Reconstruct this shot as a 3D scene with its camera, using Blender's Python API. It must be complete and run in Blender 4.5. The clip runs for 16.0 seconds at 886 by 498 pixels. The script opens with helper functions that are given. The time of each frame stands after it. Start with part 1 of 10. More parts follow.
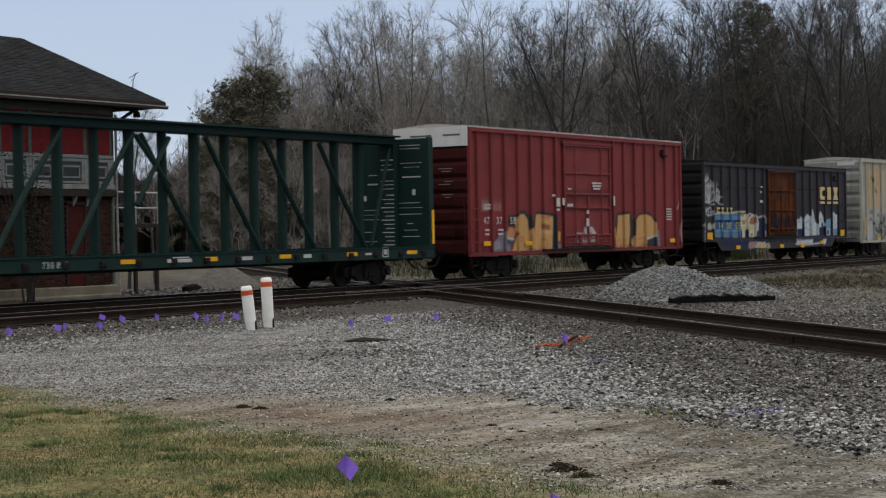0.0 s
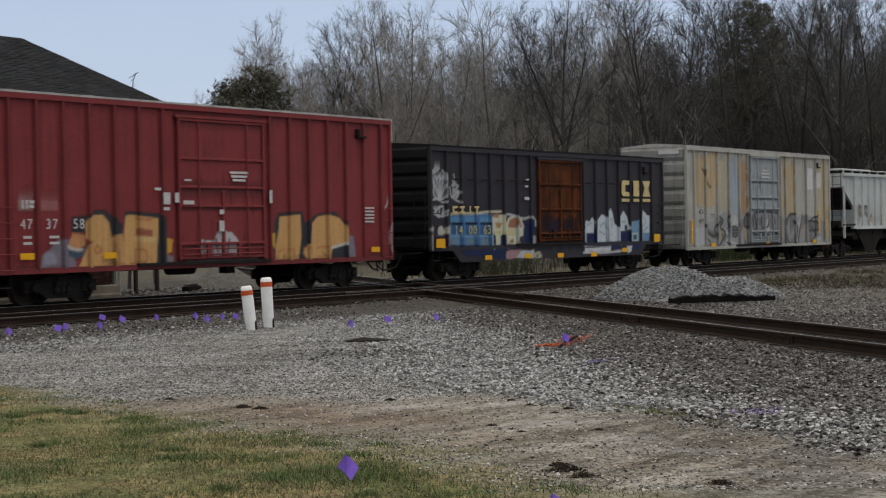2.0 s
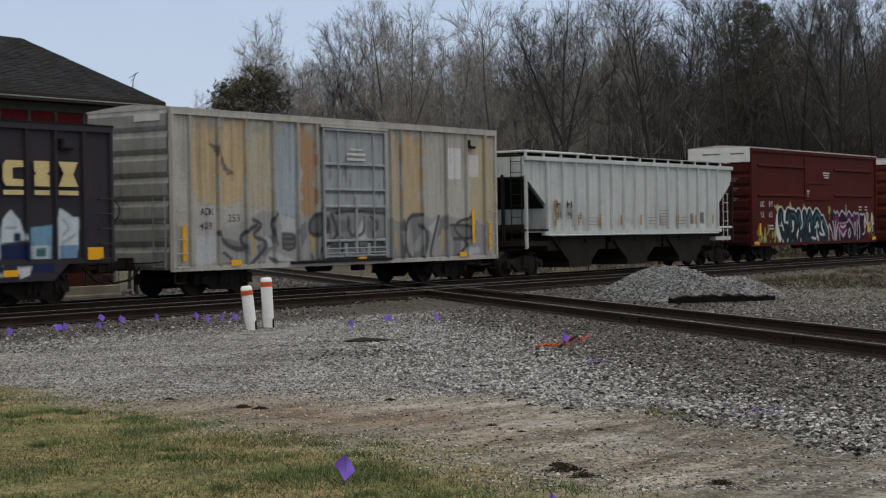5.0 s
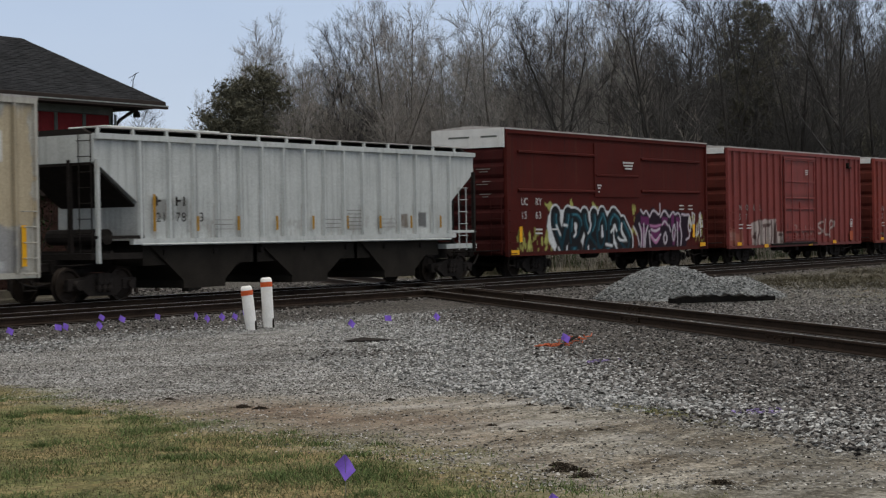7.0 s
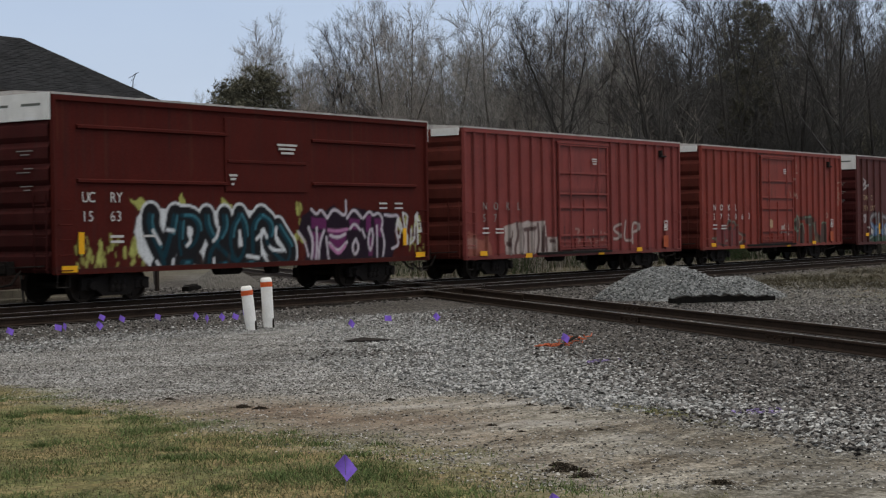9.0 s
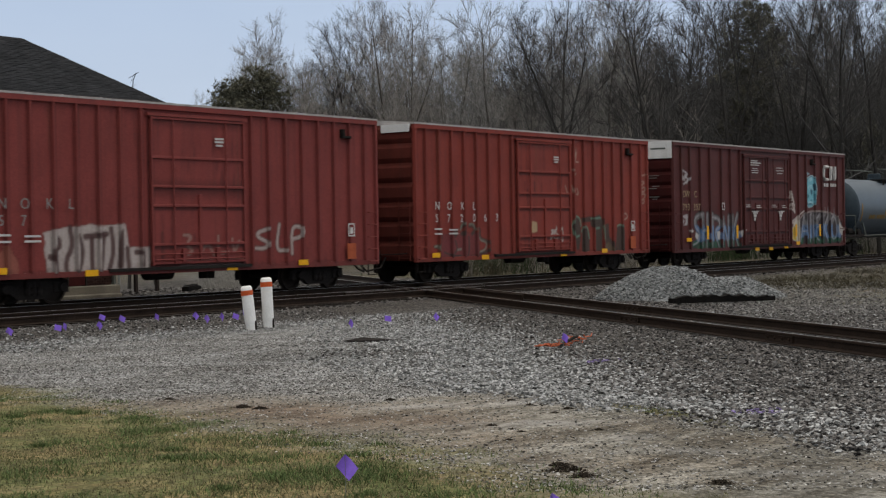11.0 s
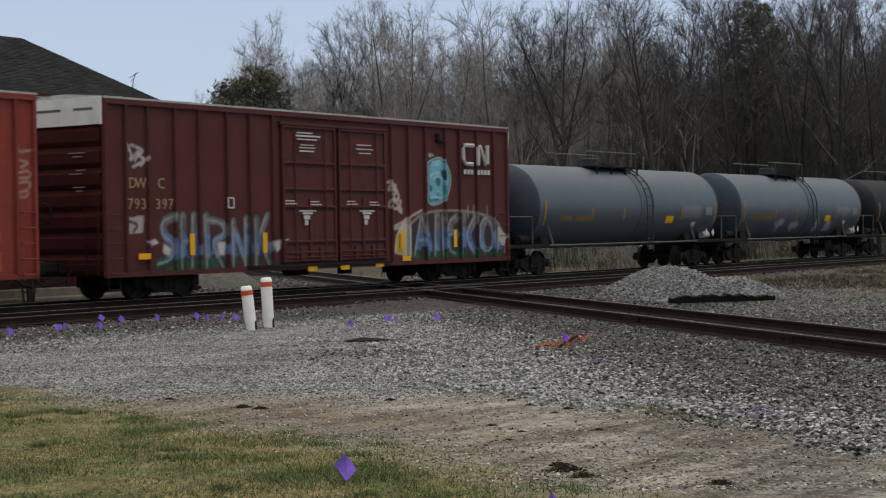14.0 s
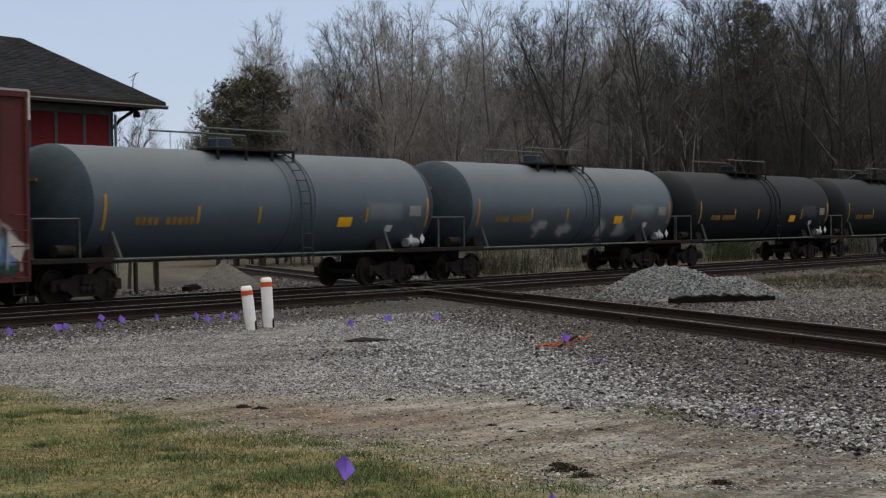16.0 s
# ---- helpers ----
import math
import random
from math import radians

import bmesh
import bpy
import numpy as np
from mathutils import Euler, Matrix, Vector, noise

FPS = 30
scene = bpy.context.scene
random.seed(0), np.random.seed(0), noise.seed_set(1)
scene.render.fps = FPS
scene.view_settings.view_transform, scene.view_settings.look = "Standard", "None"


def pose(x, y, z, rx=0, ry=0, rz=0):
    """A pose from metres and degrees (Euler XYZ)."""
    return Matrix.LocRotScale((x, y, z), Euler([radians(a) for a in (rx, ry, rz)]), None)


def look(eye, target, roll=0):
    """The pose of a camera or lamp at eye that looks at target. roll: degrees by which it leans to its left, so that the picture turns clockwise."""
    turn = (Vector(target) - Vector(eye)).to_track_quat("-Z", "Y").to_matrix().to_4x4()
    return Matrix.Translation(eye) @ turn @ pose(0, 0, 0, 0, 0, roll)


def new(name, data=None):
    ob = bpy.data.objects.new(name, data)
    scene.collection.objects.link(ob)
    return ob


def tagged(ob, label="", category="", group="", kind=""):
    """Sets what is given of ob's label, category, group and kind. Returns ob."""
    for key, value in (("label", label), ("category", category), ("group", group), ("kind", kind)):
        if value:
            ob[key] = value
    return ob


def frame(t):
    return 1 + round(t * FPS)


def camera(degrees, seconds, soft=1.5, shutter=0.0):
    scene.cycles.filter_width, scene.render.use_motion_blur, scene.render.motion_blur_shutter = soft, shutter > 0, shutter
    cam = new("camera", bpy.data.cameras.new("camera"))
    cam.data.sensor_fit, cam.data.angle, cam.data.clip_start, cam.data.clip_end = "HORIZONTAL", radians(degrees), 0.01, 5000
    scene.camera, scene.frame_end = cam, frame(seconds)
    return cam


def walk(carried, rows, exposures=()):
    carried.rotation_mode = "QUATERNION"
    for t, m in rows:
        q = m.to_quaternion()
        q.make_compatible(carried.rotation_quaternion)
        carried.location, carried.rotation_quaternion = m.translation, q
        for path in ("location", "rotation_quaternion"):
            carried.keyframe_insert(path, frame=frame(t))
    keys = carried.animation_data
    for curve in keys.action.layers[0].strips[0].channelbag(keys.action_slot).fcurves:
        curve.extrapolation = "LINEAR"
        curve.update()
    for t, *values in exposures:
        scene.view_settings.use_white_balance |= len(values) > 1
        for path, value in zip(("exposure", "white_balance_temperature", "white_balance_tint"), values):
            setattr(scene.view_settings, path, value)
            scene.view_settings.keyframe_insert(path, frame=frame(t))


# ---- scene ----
# ---- camera ----
cam = camera(29.29, 16.0, soft=1.25, shutter=0.2)
EYE = Vector((0, 0, 1.6))
AIM = EYE + Vector((0.8291, 0.5590, -0.01039))
walk(cam, [(0, look(EYE, AIM, -0.95)), (16, look(EYE, AIM, -0.95))])

# ---- light: a dull overcast afternoon ----
world = bpy.data.worlds.new("overcast_sky")
scene.world = world
world.use_nodes = True
wt = world.node_tree
wt.nodes.clear()
w_out = wt.nodes.new("ShaderNodeOutputWorld")
w_bg = wt.nodes.new("ShaderNodeBackground")
w_sky = wt.nodes.new("ShaderNodeTexSky")
w_sky.sky_type = "NISHITA"
w_sky.sun_disc = False
w_sky.sun_elevation = radians(75)
w_sky.sun_rotation = radians(200)
w_sky.dust_density = 4.0
w_mix = wt.nodes.new("ShaderNodeMix")
w_mix.data_type = "RGBA"
w_mix.inputs[0].default_value = 0.82
w_cloud = wt.nodes.new("ShaderNodeTexNoise")
w_cloud.inputs["Scale"].default_value = 2.2
w_cloud.inputs["Detail"].default_value = 5
w_map = wt.nodes.new("ShaderNodeMapping")
w_map.inputs["Scale"].default_value = (1, 1, 3.5)
w_co = wt.nodes.new("ShaderNodeTexCoord")
w_ramp = wt.nodes.new("ShaderNodeValToRGB")
w_ramp.color_ramp.elements[0].position = 0.3
w_ramp.color_ramp.elements[0].color = (0.92, 0.93, 0.95, 1)
w_ramp.color_ramp.elements[1].position = 0.7
w_ramp.color_ramp.elements[1].color = (1.06, 1.06, 1.05, 1)
w_sep = wt.nodes.new("ShaderNodeSeparateXYZ")
w_high = wt.nodes.new("ShaderNodeValToRGB")     # clear blue-grey low down, a bright cloud sheet overhead
w_high.color_ramp.elements[0].position = 0.0
w_high.color_ramp.elements[0].color = (0.62, 0.70, 0.81, 1)
w_high.color_ramp.elements[1].position = 0.75
w_high.color_ramp.elements[1].color = (1.36, 1.29, 1.17, 1)
w_e = w_high.color_ramp.elements.new(0.13)
w_e.color = (0.49, 0.59, 0.755, 1)
w_e = w_high.color_ramp.elements.new(0.35)
w_e.color = (0.46, 0.47, 0.49, 1)
w_mul = wt.nodes.new("ShaderNodeMix")
w_mul.data_type, w_mul.blend_type = "RGBA", "MULTIPLY"
w_mul.inputs[0].default_value = 1.0
w_up = wt.nodes.new("ShaderNodeVectorMath")
w_up.operation = "SCALE"
w_up.inputs["Scale"].default_value = 11.5
wt.links.new(w_co.outputs["Generated"], w_sep.inputs[0])
wt.links.new(w_sep.outputs["Z"], w_high.inputs[0])
wt.links.new(w_ramp.outputs[0], w_mul.inputs["A"])
wt.links.new(w_high.outputs[0], w_mul.inputs["B"])
wt.links.new(w_mul.outputs["Result"], w_up.inputs[0])
wt.links.new(w_co.outputs["Generated"], w_map.inputs[0])
wt.links.new(w_map.outputs[0], w_cloud.inputs["Vector"])
wt.links.new(w_cloud.outputs["Fac"], w_ramp.inputs[0])
wt.links.new(w_sky.outputs[0], w_mix.inputs["A"])
wt.links.new(w_up.outputs[0], w_mix.inputs["B"])
wt.links.new(w_mix.outputs["Result"], w_bg.inputs["Color"])
w_bg.inputs["Strength"].default_value = 0.10
wt.links.new(w_bg.outputs[0], w_out.inputs[0])

sun = new("sun", bpy.data.lights.new("sun", "SUN"))
sun.data.energy = 0.8
sun.data.angle = radians(40)
sun.data.color = (1.0, 0.97, 0.93)
sun.matrix_world = look((8, -14, 60), (0, 0, 0))
scene.view_settings.exposure = 0.0


# ---- materials ----
def node(nt, kind, **kw):
    n = nt.nodes.new(kind)
    for k, v in kw.items():
        n.inputs[k].default_value = v
    return n


def material(name, colour, rough=0.7, metal=0.0, vary=0.25, scale=3.0, fine=40.0, bump=0.15, tint=None, streak=0.0,
             painted=False, rust=0.0, spread=0.0, stretch=(1, 1, 1)):
    """Surface with variation at two scales; tint is the second colour of the coarse stains."""
    m = bpy.data.materials.new(name)
    m.use_nodes = True
    nt = m.node_tree
    b = nt.nodes["Principled BSDF"]
    L = nt.links.new
    co = nt.nodes.new("ShaderNodeTexCoord")
    mp = nt.nodes.new("ShaderNodeMapping")
    mp.inputs["Scale"].default_value = stretch
    L(co.outputs["Object"], mp.inputs[0])
    big = node(nt, "ShaderNodeTexNoise", Scale=scale, Detail=6, Roughness=0.6)
    small = node(nt, "ShaderNodeTexNoise", Scale=fine, Detail=3, Roughness=0.6)
    L(mp.outputs[0], big.inputs["Vector"])
    L(mp.outputs[0], small.inputs["Vector"])
    c2 = tint or tuple(c * 0.55 for c in colour)
    ramp = nt.nodes.new("ShaderNodeValToRGB")
    ramp.color_ramp.elements[0].position = 0.35
    ramp.color_ramp.elements[1].position = 0.72
    ramp.color_ramp.elements[0].color = (*colour, 1)
    ramp.color_ramp.elements[1].color = tuple(a + (d - a) * min(1, vary * 2) for a, d in zip(colour, c2)) + (1,)
    L(big.outputs["Fac"], ramp.inputs[0])
    last = ramp.outputs[0]
    if painted:
        at = nt.nodes.new("ShaderNodeAttribute")
        at.attribute_name = "paint"
        mix = nt.nodes.new("ShaderNodeMix")
        mix.data_type = "RGBA"
        cover = nt.nodes.new("ShaderNodeAttribute")
        cover.attribute_name = "cover"
        L(cover.outputs["Fac"], mix.inputs[0])
        L(last, mix.inputs["A"])
        L(at.outputs["Color"], mix.inputs["B"])
        last = mix.outputs["Result"]
    if streak or rust:
        m2 = nt.nodes.new("ShaderNodeMapping")
        m2.inputs["Scale"].default_value = (7, 7, 0.35)
        L(co.outputs["Object"], m2.inputs[0])
        ns = node(nt, "ShaderNodeTexNoise", Scale=1.0, Detail=7, Roughness=0.65)
        L(m2.outputs[0], ns.inputs["Vector"])
        r2 = nt.nodes.new("ShaderNodeValToRGB")
        r2.color_ramp.elements[0].position = 0.48
        r2.color_ramp.elements[1].position = 0.75
        r2.color_ramp.elements[0].color = (0, 0, 0, 1)
        r2.color_ramp.elements[1].color = (1, 1, 1, 1)
        L(ns.outputs["Fac"], r2.inputs[0])
        mu = nt.nodes.new("ShaderNodeMath")
        mu.operation = "MULTIPLY"
        mu.inputs[1].default_value = max(streak, rust)
        L(r2.outputs[0], mu.inputs[0])
        mix = nt.nodes.new("ShaderNodeMix")
        mix.data_type = "RGBA"
        L(mu.outputs[0], mix.inputs[0])
        L(last, mix.inputs["A"])
        mix.inputs["B"].default_value = (0.09, 0.035, 0.015, 1) if rust else (0.03, 0.027, 0.024, 1)
        last = mix.outputs["Result"]
    gr = nt.nodes.new("ShaderNodeMapRange")
    gr.inputs["From Min"].default_value, gr.inputs["From Max"].default_value = 0.3, 0.7
    gr.inputs["To Min"].default_value, gr.inputs["To Max"].default_value = 1 - vary, 1 + vary * 0.6
    L(small.outputs["Fac"], gr.inputs["Value"])
    val = gr.outputs[0]
    if spread:
        geo = nt.nodes.new("ShaderNodeNewGeometry")
        info = nt.nodes.new("ShaderNodeObjectInfo")
        ad = nt.nodes.new("ShaderNodeMath")
        ad.operation = "ADD"
        L(geo.outputs["Random Per Island"], ad.inputs[0])
        L(info.outputs["Random"], ad.inputs[1])
        fr = nt.nodes.new("ShaderNodeMath")
        fr.operation = "FRACT"
        L(ad.outputs[0], fr.inputs[0])
        r3 = nt.nodes.new("ShaderNodeMapRange")
        r3.inputs["To Min"].default_value, r3.inputs["To Max"].default_value = 1 - spread, 1 + spread
        L(fr.outputs[0], r3.inputs["Value"])
        mm = nt.nodes.new("ShaderNodeMath")
        mm.operation = "MULTIPLY"
        L(val, mm.inputs[0])
        L(r3.outputs[0], mm.inputs[1])
        val = mm.outputs[0]
    sc = nt.nodes.new("ShaderNodeVectorMath")
    sc.operation = "SCALE"
    L(last, sc.inputs[0])
    L(val, sc.inputs["Scale"])
    L(sc.outputs[0], b.inputs["Base Color"])
    b.inputs["Roughness"].default_value = rough
    b.inputs["Metallic"].default_value = metal
    b.inputs["Specular IOR Level"].default_value = 0.5 if rough < 0.45 else 0.12 if rough < 0.58 else 0.06
    if bump:
        bp = node(nt, "ShaderNodeBump", Strength=bump, Distance=0.02)
        L(small.outputs["Fac"], bp.inputs["Height"])
        L(bp.outputs[0], b.inputs["Normal"])
    return m


def car_paint(name, colour, **kw):
    return material(name, colour, rough=kw.pop("rough", 0.56), vary=0.20, scale=0.9, fine=30, bump=0.05, painted=True,
                    streak=kw.pop("streak", 0.3), **kw)


M_RED = car_paint("paint_red", (0.225, 0.040, 0.042))
M_DARK = car_paint("paint_near_black", (0.037, 0.033, 0.040))
M_GREY = car_paint("paint_weathered_grey", (0.45, 0.435, 0.385), streak=0.4)
M_MAROON = car_paint("paint_maroon", (0.074, 0.0125, 0.0095), rough=0.7)
M_BRICK = car_paint("paint_faded_red", (0.225, 0.050, 0.044))
M_BRICK2 = car_paint("paint_oxide_red", (0.240, 0.047, 0.035))
M_WINE = car_paint("paint_dark_wine", (0.098, 0.029, 0.027))
# boxcar ends: grime and the shade between cars, both put into the colour
M_END_RED = material("sooty_shaded_red_end", (0.060, 0.014, 0.013), 0.8, vary=0.4, scale=1.2, streak=0.4)
M_END_DARK = material("sooty_shaded_black_end", (0.020, 0.019, 0.021), 0.8, vary=0.4, scale=1.2)
M_END_GREY = material("sooty_shaded_grey_end", (0.31, 0.31, 0.29), 0.8, vary=0.4, scale=1.2, streak=0.5)
M_END_BRICK = material("sooty_shaded_faded_red_end", (0.115, 0.028, 0.021), 0.8, vary=0.4, scale=1.2, streak=0.4)
M_HOP = car_paint("paint_pale_grey", (0.535, 0.56, 0.548), streak=0.36)
M_TANK = car_paint("paint_blue_grey", (0.058, 0.080, 0.099), streak=0.2, rough=0.44)
M_TANKH = material("darker_blue_grey", (0.040, 0.054, 0.066), 0.6, vary=0.35, scale=1.5)
M_TANKB = car_paint("paint_black", (0.009, 0.011, 0.013), streak=0.1)
M_GREEN = car_paint("paint_bottle_green", (0.010, 0.031, 0.027), streak=0.3)
M_WHITE = material("paint_off_white", (0.66, 0.66, 0.64), 0.6, vary=0.15, streak=0.12)
M_STEEL = material("grimy_steel", (0.027, 0.023, 0.021), 0.8, vary=0.4, fine=25)
M_WHEEL = material("wheel_steel", (0.042, 0.033, 0.027), 0.65, 0.3, vary=0.4)
M_RAIL = material("rusty_rail", (0.035, 0.024, 0.018), 0.75, 0.1, vary=0.4)
M_SHINE = material("worn_rail_top", (0.42, 0.41, 0.40), 0.32, 0.9, vary=0.15, bump=0)
M_TARRED = material("tarred_timber", (0.012, 0.011, 0.010), 0.9, vary=0.5, scale=4, fine=24, bump=0.5)
M_TIE = material("creosoted_timber", (0.030, 0.025, 0.021), 0.9, vary=0.5, scale=4, fine=30, spread=0.4, stretch=(1, 1, 1))
M_YELLOW = material("reflective_yellow", (0.78, 0.40, 0.015), 0.5, vary=0.12)
M_LEMON = material("lemon_stencil", (0.55, 0.50, 0.16), 0.7, vary=0.25)
M_LETTER = material("stencil_white", (0.58, 0.57, 0.55), 0.75, vary=0.25)
M_FAINT = material("worn_stencil", (0.26, 0.25, 0.24), 0.8, vary=0.3)
M_CREAM = material("stencil_cream", (0.62, 0.50, 0.24), 0.65, vary=0.2)
M_FADEDCREAM = material("faded_cream_stencil", (0.36, 0.27, 0.17), 0.7, vary=0.3)
M_ORUST = material("rust_orange_door", (0.135, 0.042, 0.014), 0.8, vary=0.45, scale=1.6, tint=(0.030, 0.012, 0.008), rust=0.6, painted=True)
M_DOORB = material("pale_blue_door", (0.33, 0.36, 0.37), 0.65, vary=0.2, streak=0.3, painted=True)
M_PEBBLE = material("pale_pebbles", (0.335, 0.328, 0.312), 0.9, vary=0.3, fine=60, spread=0.66)
M_PEBBLED = material("dark_pebbles", (0.070, 0.065, 0.058), 0.9, vary=0.35, fine=60, spread=0.6)
M_SHINGLE = material("asphalt_shingle", (0.031, 0.032, 0.035), 0.95, vary=0.5, scale=2, fine=22, spread=0.16)
M_DULLRED = material("dull_red_door", (0.065, 0.016, 0.015), 0.8, vary=0.3)
M_BRICKW = material("dark_brick", (0.052, 0.029, 0.024), 0.9, vary=0.35, spread=0.35)
M_BOARD = material("red_board", (0.21, 0.026, 0.028), 0.75, vary=0.3, streak=0.25)
M_TRIM = material("weathered_white_trim", (0.31, 0.325, 0.31), 0.75, vary=0.35, streak=0.3)
M_GTRIM = material("grey_green_trim", (0.13, 0.14, 0.125), 0.8, vary=0.3)
M_EAVE = material("dark_eave", (0.045, 0.036, 0.032), 0.8, vary=0.3)
M_CONC = material("stained_concrete", (0.22, 0.20, 0.16), 0.9, vary=0.5, scale=1.5, fine=30, bump=0.3)
M_GLASS = material("dusty_glass", (0.05, 0.06, 0.062), 0.2, vary=0.2, bump=0)
M_PIPE = material("galvanised_pipe", (0.45, 0.46, 0.46), 0.5, 0.5, vary=0.2)
M_POST = material("white_post_plastic", (0.80, 0.80, 0.78), 0.5, vary=0.12, scale=5, tint=(0.45, 0.43, 0.38))
M_BAND = material("orange_band", (0.55, 0.10, 0.03), 0.5, vary=0.15)
M_FLAG = material("purple_flag", (0.27, 0.15, 0.72), 0.55, vary=0.1)
M_PURPLE = material("faded_purple_paint", (0.19, 0.15, 0.30), 0.8, vary=0.35, spread=0.5)
M_ORANGE = material("orange_plastic", (0.45, 0.11, 0.05), 0.6, vary=0.3)
M_WIRE = material("flag_wire", (0.2, 0.2, 0.2), 0.5, 0.6)
M_BARK = material("grey_bark", (0.12, 0.108, 0.096), 0.95, vary=0.4, scale=2, fine=15, spread=0.3)
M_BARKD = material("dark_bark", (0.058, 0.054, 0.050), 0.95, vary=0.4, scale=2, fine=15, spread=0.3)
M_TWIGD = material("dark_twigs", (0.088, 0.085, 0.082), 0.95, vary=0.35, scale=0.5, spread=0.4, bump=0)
M_TWIG = material("brown_twigs", (0.275, 0.256, 0.236), 0.95, vary=0.35, scale=0.5, spread=0.4, bump=0)
M_TWIGG = material("grey_twigs", (0.255, 0.246, 0.234), 0.95, vary=0.35, scale=0.5, spread=0.4, bump=0)
M_PALE = material("pale_bark", (0.28, 0.26, 0.23), 0.9, vary=0.4, fine=12)
M_PINE = material("pine_needles", (0.150, 0.146, 0.108), 0.8, vary=0.4, scale=1, spread=0.5, bump=0)
M_LEAF = material("evergreen_leaves", (0.030, 0.050, 0.020), 0.7, vary=0.4, scale=1, spread=0.5, bump=0)
M_STONE = material("crushed_stone", (0.290, 0.292, 0.288), 0.9, vary=0.3, fine=60, spread=0.74)
M_STONEF = material("dusty_grey_gravel", (0.135, 0.130, 0.120), 0.95, vary=0.4, scale=5, fine=40, bump=0.6)
M_STONEB = material("blue_grey_crushed_stone", (0.205, 0.212, 0.212), 0.9, vary=0.3, fine=60, spread=0.75)
M_STONEM = material("dusty_grey_stone", (0.165, 0.160, 0.152), 0.9, vary=0.3, fine=60, spread=0.8)
M_STONED = material("oily_brown_stone", (0.118, 0.111, 0.106), 0.9, vary=0.3, fine=60, spread=0.9)
M_WEED = material("dead_weeds", (0.066, 0.056, 0.038), 0.9, vary=0.45, scale=0.5, tint=(0.046, 0.046, 0.026), spread=0.5, bump=0)
M_BLADE = material("winter_grass_blades", (0.112, 0.122, 0.050), 0.85, vary=0.5, scale=1.1, tint=(0.172, 0.146, 0.092), spread=0.45, bump=0)
M_GREENBLADE = material("fresh_grass_blades", (0.108, 0.150, 0.058), 0.8, vary=0.3, scale=0.7, spread=0.45, bump=0)
M_FARWOOD = material("far_wood_haze", (0.115, 0.110, 0.105), 1.0, vary=0.45, scale=0.3, fine=7, bump=0, stretch=(1, 1, 0.10))


